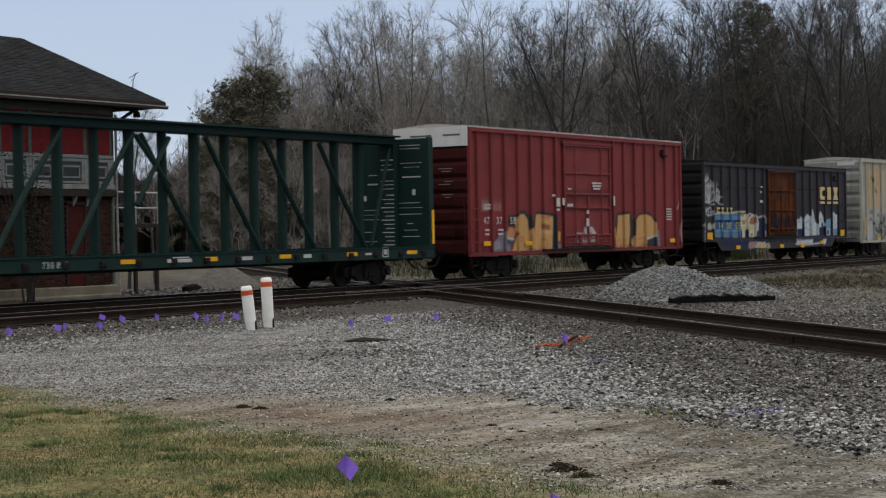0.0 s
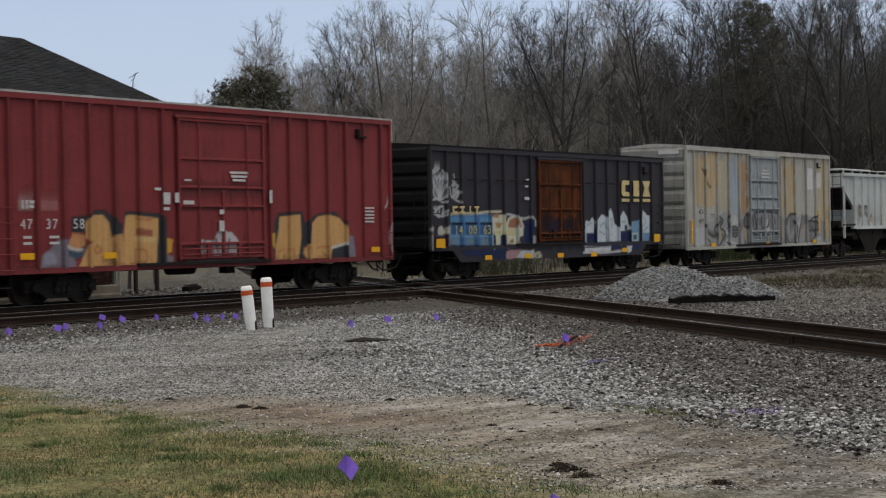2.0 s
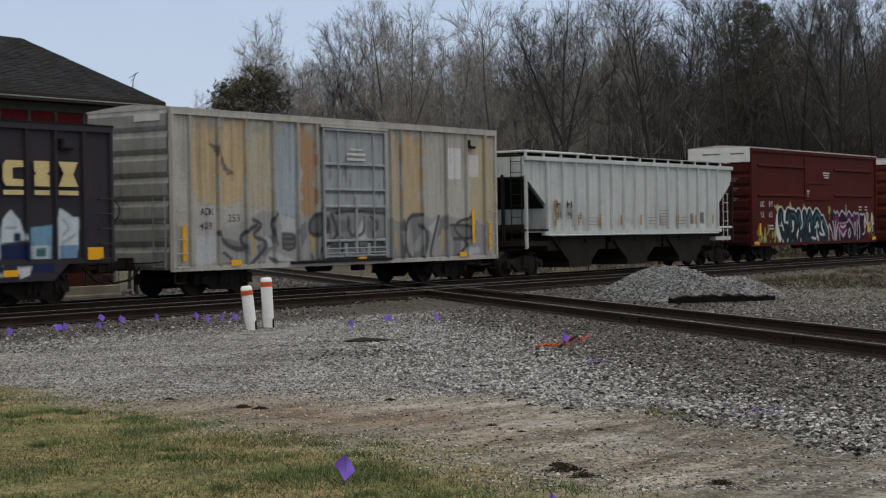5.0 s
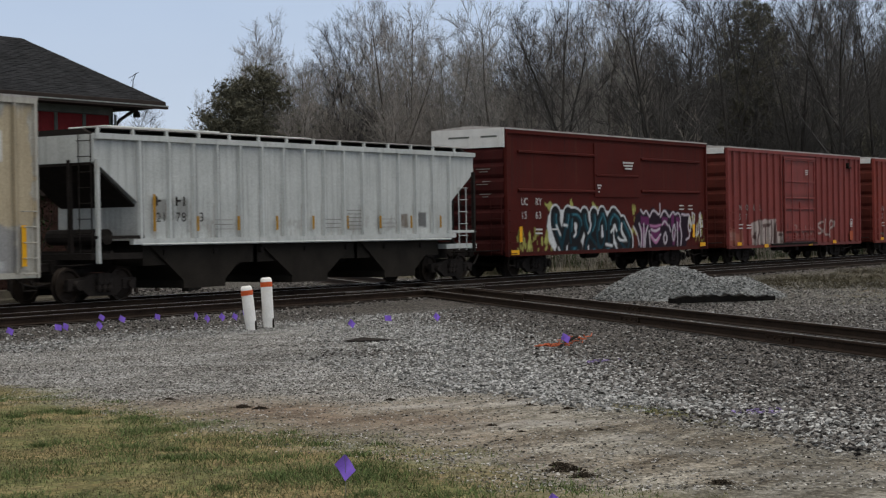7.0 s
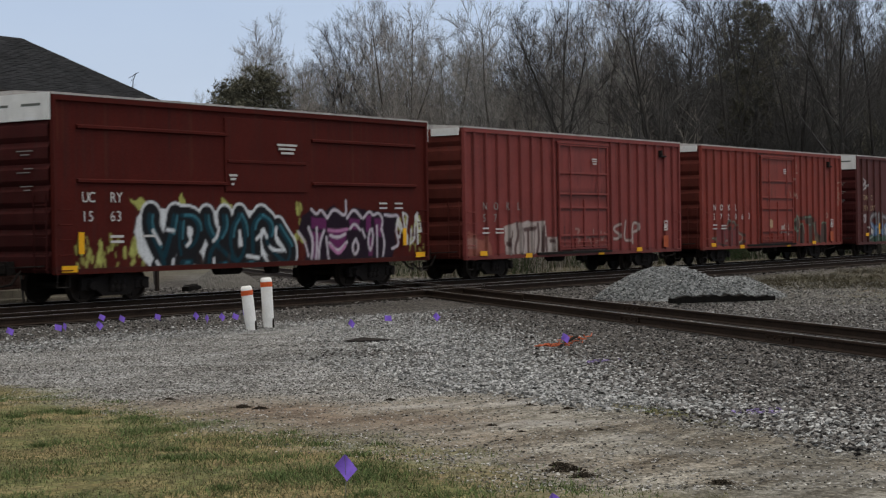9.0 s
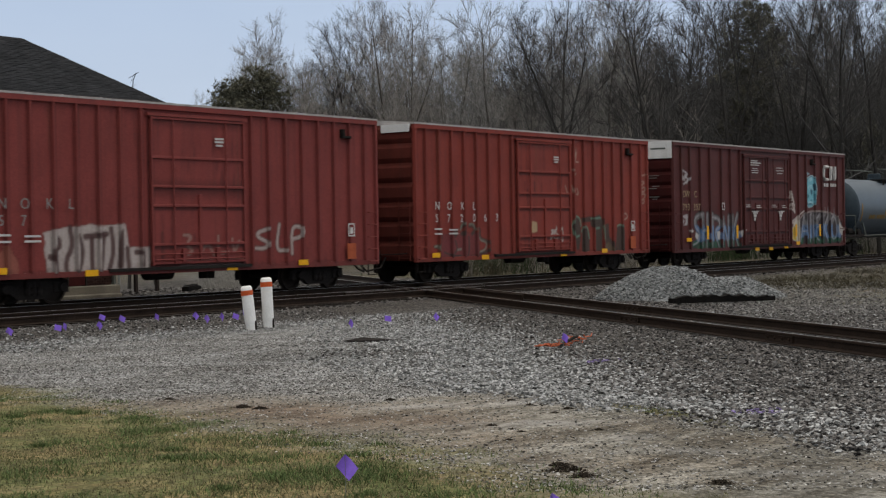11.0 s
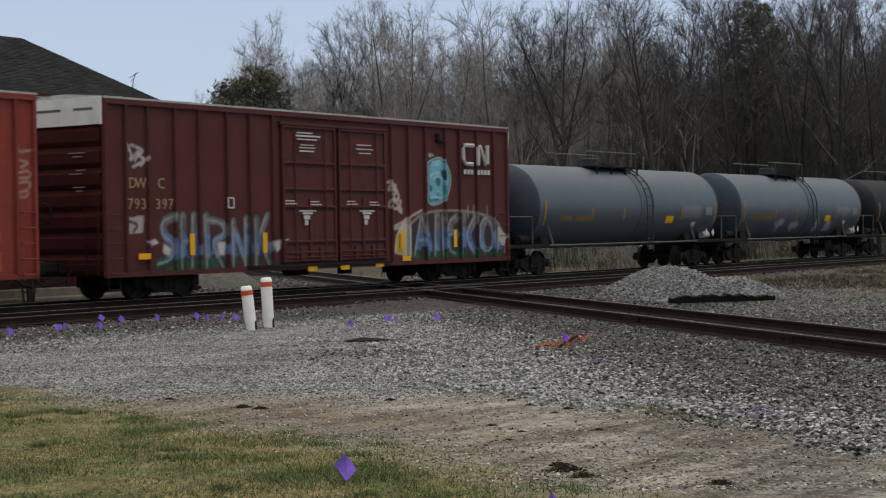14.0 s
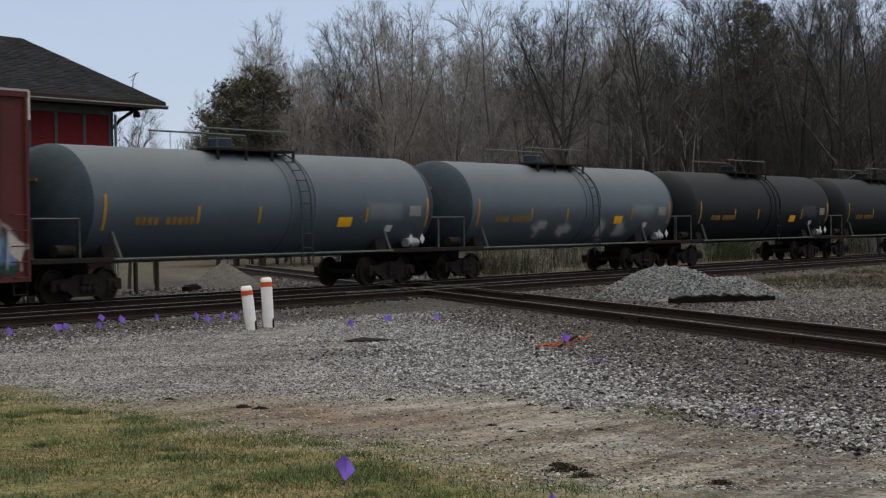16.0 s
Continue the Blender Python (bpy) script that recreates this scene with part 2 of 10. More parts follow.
# ---- mesh helpers ----
class Geo:
    """Vertices and faces gathered for one mesh."""

    def __init__(self):
        self.v, self.f = [], []

    def add(self, verts, faces):
        n = len(self.v)
        self.v += [tuple(p) for p in verts]
        self.f += [tuple(i + n for i in q) for q in faces]
        return self

    def box(self, x0, x1, y0, y1, z0, z1, c=0.0):
        """A block; c bevels its edges."""
        if c <= 0:
            return self.add([(x, y, z) for z in (z0, z1) for y in (y0, y1) for x in (x0, x1)],
                            [(0, 2, 3, 1), (4, 5, 7, 6), (0, 1, 5, 4), (2, 6, 7, 3), (0, 4, 6, 2), (1, 3, 7, 5)])
        bm = bmesh.new()
        bmesh.ops.create_cube(bm, size=1)
        for p in bm.verts:
            p.co = Vector(((x0 + x1) / 2 + p.co.x * (x1 - x0), (y0 + y1) / 2 + p.co.y * (y1 - y0), (z0 + z1) / 2 + p.co.z * (z1 - z0)))
        bmesh.ops.bevel(bm, geom=bm.edges[:], offset=c, segments=1, affect="EDGES")
        bm.verts.index_update()
        self.add([p.co for p in bm.verts], [[q.index for q in f.verts] for f in bm.faces])
        bm.free()
        return self

    def prism(self, outline, axis, a, b):
        """A closed outline swept from a to b along an axis; the outline's pairs are the other two axes in order."""
        def at(p, d):
            q = list(p)
            q.insert("xyz".index(axis), d)
            return q
        n = len(outline)
        return self.add([at(p, a) for p in outline] + [at(p, b) for p in outline],
                        [(i, (i + 1) % n, n + (i + 1) % n, n + i) for i in range(n)] + [tuple(range(n))[::-1], tuple(range(n, 2 * n))])

    def tube(self, pts, r, sides=6, r1=None, caps=True):
        """A round bar along points, tapering from r to r1."""
        pts = [Vector(p) for p in pts]
        r1 = r if r1 is None else r1
        n, base = len(pts), len(self.v)
        for i, p in enumerate(pts):
            d = (pts[min(i + 1, n - 1)] - pts[max(i - 1, 0)]).normalized()
            a = d.cross(Vector((0, 0, 1)) if abs(d.z) < 0.9 else Vector((1, 0, 0))).normalized()
            b = d.cross(a)
            rr = r + (r1 - r) * i / max(1, n - 1)
            for k in range(sides):
                t = 2 * math.pi * k / sides
                self.v.append(tuple(p + (a * math.cos(t) + b * math.sin(t)) * rr))
        for i in range(n - 1):
            for k in range(sides):
                self.f.append((base + i * sides + k, base + i * sides + (k + 1) % sides,
                               base + (i + 1) * sides + (k + 1) % sides, base + (i + 1) * sides + k))
        if caps:
            self.f.append(tuple(base + k for k in range(sides))[::-1])
            self.f.append(tuple(base + (n - 1) * sides + k for k in range(sides)))
        return self

    def lathe(self, prof, axis="x", sides=24, at=(0, 0, 0)):
        """A profile of (along, radius) turned round an axis."""
        base = len(self.v)
        for a, r in prof:
            for k in range(sides):
                t = 2 * math.pi * k / sides
                c, s = r * math.cos(t), r * math.sin(t)
                p = {"x": (a, c, s), "y": (s, a, c), "z": (c, s, a)}[axis]
                self.v.append(tuple(p[i] + at[i] for i in range(3)))
        for i in range(len(prof) - 1):
            for k in range(sides):
                q = (k + 1) % sides
                self.f.append((base + i * sides + k, base + i * sides + q, base + (i + 1) * sides + q, base + (i + 1) * sides + k))
        return self

    def mesh(self, name, mat, smooth=False, paint=None):
        me = bpy.data.meshes.new(name)
        me.from_pydata(self.v, [], self.f)
        if mat:
            me.materials.append(mat)
        if smooth:
            me.shade_smooth()
        if paint is not None:
            a = me.color_attributes.new("paint", "FLOAT_COLOR", "POINT")
            xyz = np.array(self.v)
            got = paint.sample(xyz[:, 0], xyz[:, 2]).astype(np.float32)
            a.data.foreach_set("color", got.ravel())
            me.attributes.new("cover", "FLOAT", "POINT").data.foreach_set("value", got[:, 3].copy())
        return me


def part(name, geo, mat, parent, label="", smooth=False, paint=None):
    """One mesh object under a thing or under a part."""
    ob = new(name, geo.mesh(name, mat, smooth, paint) if isinstance(geo, Geo) else geo)
    ob.parent = parent
    if label:
        tagged(ob, label)
    return ob


def thing(name, label, category, at=None, group="", kind=""):
    ob = tagged(new(name), label, category, group, kind)
    if at:
        ob.location = at
    return ob


def lone(name, geo, mat, label, category, at=(0, 0, 0), group="", kind="", smooth=False):
    ob = tagged(new(name, geo.mesh(name, mat, smooth)), label, category, group, kind)
    ob.location = at
    return ob


def wobble(x, y, seed=0, octaves=3):
    """Smooth value noise on arrays, about -1 to 1."""
    x, y = np.asarray(x, float), np.asarray(y, float)
    out, amp = np.zeros(np.broadcast(x, y).shape), 1.0
    for o in range(octaves):
        xi, yi = np.floor(x), np.floor(y)
        fx, fy = x - xi, y - yi
        fx, fy = fx * fx * (3 - 2 * fx), fy * fy * (3 - 2 * fy)

        def h(a, b):
            q = np.sin(a * 127.1 + b * 311.7 + (seed + o) * 74.7) * 43758.5453
            return (q - np.floor(q)) * 2 - 1
        out = out + amp * ((h(xi, yi) * (1 - fx) + h(xi + 1, yi) * fx) * (1 - fy) + (h(xi, yi + 1) * (1 - fx) + h(xi + 1, yi + 1) * fx) * fy)
        x, y, amp = x * 2.03 + 5, y * 2.03 + 9, amp * 0.5
    return out / 1.75


def rounded(pts):
    """A bent line with its corners cut twice."""
    for _ in range(2):
        pts = [pts[0]] + [q for (ax, az), (bx, bz) in zip(pts, pts[1:]) for q in ((ax * .75 + bx * .25, az * .75 + bz * .25), (ax * .25 + bx * .75, az * .25 + bz * .75))] + [pts[-1]]
    return pts


class Spray:
    """Paint laid on a car's side, kept as a small raster in the car's metres (x along, z up)."""
    STEP = 0.02

    def __init__(self, length, height=5.2):
        self.nx, self.nz = int(length / self.STEP) + 2, int(height / self.STEP) + 2
        self.c = np.zeros((self.nz, self.nx, 4))
        self.X, self.Z = np.meshgrid(np.arange(self.nx) * self.STEP, np.arange(self.nz) * self.STEP)

    def window(self, x0, x1, z0, z1):
        i0, i1 = max(0, int(x0 / self.STEP) - 2), min(self.nx, int(x1 / self.STEP) + 3)
        k0, k1 = max(0, int(z0 / self.STEP) - 2), min(self.nz, int(z1 / self.STEP) + 3)
        w = (slice(k0, k1), slice(i0, i1))
        return w, self.X[w], self.Z[w]

    def lay(self, w, mask, colour, alpha=1.0):
        a = np.clip(mask, 0, 1)[..., None] * alpha
        c = self.c[w]
        old = c[..., 3:4]
        out = a + old * (1 - a)
        rgb = (np.array(colour) * a + c[..., :3] * old * (1 - a)) / np.maximum(out, 1e-6)
        self.c[w] = np.concatenate([rgb, out], -1)

    def rect(self, x0, x1, z0, z1, colour, alpha=1.0, rough=0.0, seed=0):
        w, X, Z = self.window(x0 - rough, x1 + rough, z0 - rough, z1 + rough)
        d = np.minimum(np.minimum(X - x0, x1 - X), np.minimum(Z - z0, z1 - Z)) + (rough * wobble(X * 3, Z * 3, seed) if rough else 0)
        self.lay(w, d / 0.03 + 0.5, colour, alpha)

    def blob(self, x, z, rx, rz, colour, alpha=1.0, rough=0.15, seed=0, lean=0.0):
        g = 1.1 + rough
        w, X, Z = self.window(x - rx * g - abs(lean) * rz, x + rx * g + abs(lean) * rz, z - rz * g, z + rz * g)
        u = (X - x - lean * (Z - z)) / rx
        d = 1 - np.sqrt(u ** 2 + ((Z - z) / rz) ** 2) + rough * wobble(X * 4, Z * 4, seed)
        self.lay(w, d * min(rx, rz) / 0.03 + 0.5, colour, alpha)

    def line(self, pts, width, colour, alpha=1.0):
        """A stroke; its colour may be a function of the place."""
        width = max(width, 0.075)
        xs, zs = [p[0] for p in pts], [p[1] for p in pts]
        w, X, Z = self.window(min(xs) - width, max(xs) + width, min(zs) - width, max(zs) + width)
        d = np.full(X.shape, 9.0)
        for (x0, z0), (x1, z1) in zip(pts, pts[1:]):
            dx, dz = x1 - x0, z1 - z0
            t = np.clip(((X - x0) * dx + (Z - z0) * dz) / max(dx * dx + dz * dz, 1e-6), 0, 1)
            d = np.minimum(d, np.hypot(X - x0 - t * dx, Z - z0 - t * dz))
        self.lay(w, (width / 2 - d) / 0.025 + 0.5, colour(X, Z) if callable(colour) else colour, alpha)

    def poly(self, pts, colour, alpha=1.0, rough=0.0):
        """A filled outline; its colour may be a function of the place."""
        xs, zs = [p[0] for p in pts], [p[1] for p in pts]
        w, X, Z = self.window(min(xs) - rough - 0.05, max(xs) + rough + 0.05, min(zs) - rough - 0.05, max(zs) + rough + 0.05)
        inside, d = np.zeros(X.shape, bool), np.full(X.shape, 9.0)
        for (x0, z0), (x1, z1) in zip(pts, list(pts[1:]) + [pts[0]]):
            dx, dz = x1 - x0, z1 - z0
            t = np.clip(((X - x0) * dx + (Z - z0) * dz) / max(dx * dx + dz * dz, 1e-6), 0, 1)
            d = np.minimum(d, np.hypot(X - x0 - t * dx, Z - z0 - t * dz))
            if dz:
                inside ^= ((z0 > Z) != (z1 > Z)) & (X < x0 + dx * (Z - z0) / dz)
        d = np.where(inside, d, -d) + (rough * wobble(X * 4, Z * 4, round(sum(xs) * 10)) if rough else 0)
        self.lay(w, d / 0.03 + 0.5, colour(X, Z) if callable(colour) else colour, alpha)

    def scrawl(self, x0, x1, z0, z1, colour, seed, n=4, width=0.06, alpha=0.9):
        """Quick looping strokes that fill a box."""
        rnd = random.Random(seed)
        for k in range(n):
            cx = x0 + (x1 - x0) * (k + 0.5) / n
            hw = (x1 - x0) / n * 0.6
            pts = [(cx + rnd.uniform(-hw, hw), rnd.uniform(z0, z1)) for _ in range(6)]
            pts = [p for a, b in zip(pts, pts[1:]) for p in (a, ((a[0] + b[0]) / 2 + rnd.uniform(-.1, .1), (a[1] + b[1]) / 2))]
            self.line(pts, width, colour, alpha)

    def sample(self, x, z):
        i = np.clip(x / self.STEP, 0, self.nx - 1.001)
        k = np.clip(z / self.STEP, 0, self.nz - 1.001)
        i0, k0 = i.astype(int), k.astype(int)
        a, b = (i - i0)[:, None], (k - k0)[:, None]
        c = self.c
        return (c[k0, i0] * (1 - a) + c[k0, i0 + 1] * a) * (1 - b) + (c[k0 + 1, i0] * (1 - a) + c[k0 + 1, i0 + 1] * a) * b


GLYPHS = {}


def glyph(ch):
    """The mesh of one figure of the built-in font, one unit high."""
    if ch not in GLYPHS:
        cu = bpy.data.curves.new("figure", "FONT")
        cu.body, cu.extrude, cu.resolution_u = ch, 0.004, 3
        tmp = new("figure", cu)
        GLYPHS[ch] = bpy.data.meshes.new_from_object(tmp.evaluated_get(bpy.context.evaluated_depsgraph_get()))
        bpy.data.objects.remove(tmp)
        bpy.data.curves.remove(cu)
    return GLYPHS[ch]


def lettering(text, parent, mat, x, z, size, y=-1.51):
    """Stencilled figures standing on a car's side; x is their left end, z their foot."""
    for ch in text:
        if ch != " ":
            me = glyph(ch).copy()
            me.materials.clear()
            me.materials.append(mat)
            o = part("figure", me, None, parent)
            o.matrix_basis = pose(x, y, z, 90) @ Matrix.Diagonal((size, size, size, 1))
        x += size * (0.3 if ch == " " else 0.6)


def bars(parent, mat, x, z, rows, y=-1.51):
    """Lines of small writing as plain bars: rows of (dx, dz, width, height)."""
    for dx, dz, w, h in rows:
        part("marking_bar", Geo().box(x + dx, x + dx + w, y - 0.003, y + 0.003, z + dz, z + dz + h), mat, parent)


# ---- the plan ----
TRACK_NEAR, TRACK_FAR = 27.20, 31.25          # centre lines of the two parallel tracks (y)
CROSS_P, CROSS_D = Vector((29.45, 15.15)), Vector((0.660, 0.751))   # the crossing track's centre line
CROSS_N = Vector((CROSS_D.y, -CROSS_D.x))
FWD, RGT = Vector((0.8292, 0.5590)), Vector((0.5590, -0.8292))


def step(a, b, x):
    t = np.clip((np.asarray(x, float) - a) / (b - a), 0, 1)
    return t * t * (3 - 2 * t)


def ground_z(x, y):
    """Height of the ground: a low ballast bed under the tracks, rising a little towards the grass."""
    x, y = np.asarray(x, float), np.asarray(y, float)
    d = np.hypot(x, y)
    z = -0.32 + 0.20 * (1 - step(11, 25, d)) - 0.25 * step(36, 60, y)
    bed = step(23.6, 25.2, y) * (1 - step(33.6, 35.5, y))
    off = np.abs((x - CROSS_P.x) * CROSS_N.x + (y - CROSS_P.y) * CROSS_N.y)
    bed = np.maximum(bed, (1 - step(1.4, 2.8, off)) * (d < 75))
    z = z * (1 - bed) + -0.205 * bed
    near = (1 - step(40, 60, d))
    z = z + near * (0.03 * wobble(x * 0.45, y * 0.45, 3) + 0.012 * wobble(x * 2.2, y * 2.2, 5)) * (1 - 0.7 * bed)
    return z


def zones(x, y):
    """Weights of grass, dirt and coarse ballast; what is left is fine grey gravel."""
    v, u = x * FWD.x + y * FWD.y, x * RGT.x + y * RGT.y
    w1, w2 = wobble(x * 0.7, y * 0.7, 11, 4), wobble(x * 0.8, y * 0.8, 23, 4)
    edge = 13.0 - 1.55 * u
    w3 = wobble(x * 2.6, y * 2.6, 57, 4)
    grass = 1 - step(-1.7, 1.3, v - edge + 1.1 * w1 + 0.9 * w3)
    far_bal = 20.4 - 2.25 * u
    dirt = (1 - step(-1.4, 1.4, v - np.minimum(19.0, far_bal) + 1.0 * w2 + 0.7 * w3)) * (1 - grass)
    bal = step(-1.0, 1.0, v - far_bal + 0.9 * w2) * step(-2.6, 0.4, u + 0.05 * (v - 20) + 0.8 * w1)
    bal = np.maximum(bal, step(21.3, 23.0, y + 0.5 * w1))
    bal = bal * (1 - step(50, 56, y) * (1 - step(2.0, 4.0, np.abs((x - CROSS_P.x) * CROSS_N.x + (y - CROSS_P.y) * CROSS_N.y))))
    wild = step(36, 48, y - 0.12 * x + 3 * w1) * (0.75 + 0.25 * w2)
    back = np.exp(-((v - 70) / 24) ** 2 - ((u + 6.5) / 8.5) ** 2)
    tuft = np.exp(-((v - 16.2 + 2.2 * (u - 2.1)) / 0.55) ** 2 - ((u - 2.1) / 0.42) ** 2)     # a lone strip of grass in the dirt
    grass = np.maximum(grass, np.clip(tuft * (1.0 + 0.9 * w3), 0, 0.85))
    wild = wild * (1 - np.clip(back * 1.9, 0, 1))
    wild = np.maximum(wild, step(35.4, 36.6, y) * step(50, 56, x - 0.6 * (y - 36)) * (1 - step(48, 56, y)))
    grass = np.maximum(grass, wild * 0.45)
    dirt = np.maximum(dirt, wild * 0.8)
    right = step(36, 44, v) * step(7, 12, u) * (1 - step(23, 26, y))
    dirt = np.maximum(dirt, right * np.clip(0.7 + 0.4 * w1, 0, 1))
    grass = np.maximum(grass, right * np.clip(0.25 + 0.7 * w2, 0, 0.8))
    return grass, dirt, bal * (1 - right * 0.7)


def ground_dark(x, y):
    """How far the ground is darkened: oily and rusty by the tracks, most of all by the crossing, only darker elsewhere.
    """
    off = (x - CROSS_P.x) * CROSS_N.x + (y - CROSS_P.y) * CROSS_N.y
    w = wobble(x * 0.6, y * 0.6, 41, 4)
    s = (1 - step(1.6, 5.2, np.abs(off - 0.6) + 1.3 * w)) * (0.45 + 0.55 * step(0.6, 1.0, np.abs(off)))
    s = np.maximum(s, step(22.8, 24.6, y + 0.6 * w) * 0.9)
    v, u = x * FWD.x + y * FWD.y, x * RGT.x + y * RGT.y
    # ground behind the train: its darkness is put into the colour
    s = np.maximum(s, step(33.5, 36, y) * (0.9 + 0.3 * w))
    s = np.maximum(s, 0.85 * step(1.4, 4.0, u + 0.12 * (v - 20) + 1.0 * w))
    s = np.maximum(s, 0.62 * step(0.9, 2.6, u + 0.5 * w) * (1 - step(15.5, 18.5, v)) * (0.8 + 0.5 * w))        # grey dirt by the path made darker
    for cv, cu, rv, ru in ((26.8, -2.4, 0.8, 1.5), (24.7, -4.6, 0.5, 1.8), (29, -5.5, 0.6, 1.6)):      # dark streaks in the gravel
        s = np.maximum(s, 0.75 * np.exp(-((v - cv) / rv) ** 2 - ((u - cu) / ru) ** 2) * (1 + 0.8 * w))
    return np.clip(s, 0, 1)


def loam(x, y):
    """Bare brown soil along the edge of the grass."""
    v, u = x * FWD.x + y * FWD.y, x * RGT.x + y * RGT.y
    w = wobble(x * 0.9, y * 0.9, 71, 5)
    return np.clip(np.exp(-((v - 14.6 + 1.25 * u) / 2.0) ** 2) * (1 - step(-0.4, 1.4, u)) * (0.7 + 1.1 * w), 0, 1)


def dust(x, y):
    """Pale dried silt in shallow hollows of the dirt."""
    v, u = x * FWD.x + y * FWD.y, x * RGT.x + y * RGT.y
    w = wobble(x * 3.2, y * 3.2, 63, 4)
    s = np.zeros(np.shape(v))
    for cv, cu, rv, ru in ((13.1, 2.0, 0.16, 0.36), (11.83, 2.4, 0.14, 0.32), (14.1, 1.6, 0.14, 0.24), (11.6, 3.1, 0.2, 0.4), (15.4, 0.9, 0.25, 0.7), (17.6, 0.2, 0.3, 0.9)):
        s = np.maximum(s, np.exp(-((v - cv) / rv) ** 2 - ((u - cu) / ru) ** 2) * (0.75 + 0.9 * w))
    return np.clip(s, 0, 1)


def ground_material():
    m = bpy.data.materials.new("mixed_ground")
    m.use_nodes = True
    nt, L = m.node_tree, m.node_tree.links.new
    b = nt.nodes["Principled BSDF"]
    at = nt.nodes.new("ShaderNodeAttribute")
    at.attribute_name = "zone"
    sep = nt.nodes.new("ShaderNodeSeparateColor")
    L(at.outputs["Color"], sep.inputs[0])
    co = nt.nodes.new("ShaderNodeTexCoord")

    def grit(cell, dark, light, seed):
        vo = node(nt, "ShaderNodeTexVoronoi", Scale=cell, Randomness=1.0)
        L(co.outputs["Object"], vo.inputs["Vector"])
        hs = nt.nodes.new("ShaderNodeSeparateColor")
        L(vo.outputs["Color"], hs.inputs[0])
        r = nt.nodes.new("ShaderNodeValToRGB")
        r.color_ramp.elements[0].color, r.color_ramp.elements[1].color = (*dark, 1), (*light, 1)
        L(hs.outputs[0], r.inputs[0])
        gap = nt.nodes.new("ShaderNodeMapRange")
        gap.inputs["From Min"].default_value, gap.inputs["From Max"].default_value = 0.25, 0.75
        gap.inputs["To Min"].default_value, gap.inputs["To Max"].default_value = 1.0, 0.35
        L(vo.outputs["Distance"], gap.inputs["Value"])
        s = nt.nodes.new("ShaderNodeVectorMath")
        s.operation = "SCALE"
        L(r.outputs[0], s.inputs[0])
        L(gap.outputs[0], s.inputs["Scale"])
        return s.outputs[0], vo.outputs["Distance"]

    def cloudy(scale, a, c, lo=0.35, hi=0.65):
        n = node(nt, "ShaderNodeTexNoise", Scale=scale, Detail=8, Roughness=0.65)
        L(co.outputs["Object"], n.inputs["Vector"])
        r = nt.nodes.new("ShaderNodeValToRGB")
        r.color_ramp.elements[0].position, r.color_ramp.elements[1].position = lo, hi
        r.color_ramp.elements[0].color, r.color_ramp.elements[1].color = (*a, 1), (*c, 1)
        L(n.outputs["Fac"], r.inputs[0])
        return r.outputs[0]

    def mix(f, a, c, kind="MIX"):
        x = nt.nodes.new("ShaderNodeMix")
        x.data_type, x.blend_type = "RGBA", kind
        if isinstance(f, float):
            x.inputs[0].default_value = f
        else:
            L(f, x.inputs[0])
        L(a, x.inputs["A"])
        L(c, x.inputs["B"])
        return x.outputs["Result"]

    def dim(f, a, k):
        x = nt.nodes.new("ShaderNodeMix")
        x.data_type, x.blend_type = "RGBA", "MULTIPLY"
        L(f, x.inputs[0])
        L(a, x.inputs["A"])
        x.inputs["B"].default_value = (*k, 1)
        return x.outputs["Result"]

    def bands(scale, a, c, lo, hi):
        """Long streaks, as wheels leave them along the dirt road."""
        mp = nt.nodes.new("ShaderNodeMapping")
        mp.inputs["Rotation"].default_value = (0, 0, radians(42))
        mp.inputs["Scale"].default_value = (0.22, 1.6, 1)
        L(co.outputs["Object"], mp.inputs[0])
        n = node(nt, "ShaderNodeTexNoise", Scale=scale, Detail=7, Roughness=0.6)
        L(mp.outputs[0], n.inputs["Vector"])
        r = nt.nodes.new("ShaderNodeValToRGB")
        r.color_ramp.elements[0].position, r.color_ramp.elements[1].position = lo, hi
        r.color_ramp.elements[0].color, r.color_ramp.elements[1].color = (*a, 1), (*c, 1)
        L(n.outputs["Fac"], r.inputs[0])
        return r.outputs[0]

    dark_at = nt.nodes.new("ShaderNodeAttribute")
    dark_at.attribute_name = "ground_dark"
    coarse, d1 = grit(26, (0.030, 0.029, 0.027), (0.29, 0.28, 0.265), 0)
    coarse = mix(0.5, coarse, cloudy(0.6, (1, 1, 1), (0.45, 0.43, 0.41)), "MULTIPLY")
    coarse = dim(dark_at.outputs["Fac"], coarse, (0.56, 0.52, 0.49))
    fine, d2 = grit(44, (0.09, 0.09, 0.089), (0.60, 0.605, 0.60), 1)
    fine = mix(0.75, fine, cloudy(0.8, (1.0, 1.0, 1.0), (0.40, 0.37, 0.34), 0.42, 0.62), "MULTIPLY")
    fine = mix(0.75, fine, cloudy(5.0, (0.40, 0.38, 0.36), (1.3, 1.3, 1.3), 0.35, 0.55), "MULTIPLY")
    fine = mix(0.65, fine, cloudy(16, (0.35, 0.34, 0.33), (1.35, 1.35, 1.35), 0.38, 0.56), "MULTIPLY")
    dirt = mix(0.5, bands(1.1, (0.140, 0.124, 0.098), (0.335, 0.322, 0.288), 0.40, 0.60), grit(34, (0.050, 0.048, 0.042), (0.42, 0.405, 0.365), 2)[0])
    dirt = mix(0.78, dirt, cloudy(4.5, (0.40, 0.37, 0.34), (1.05, 1.05, 1.05), 0.30, 0.52), "MULTIPLY")
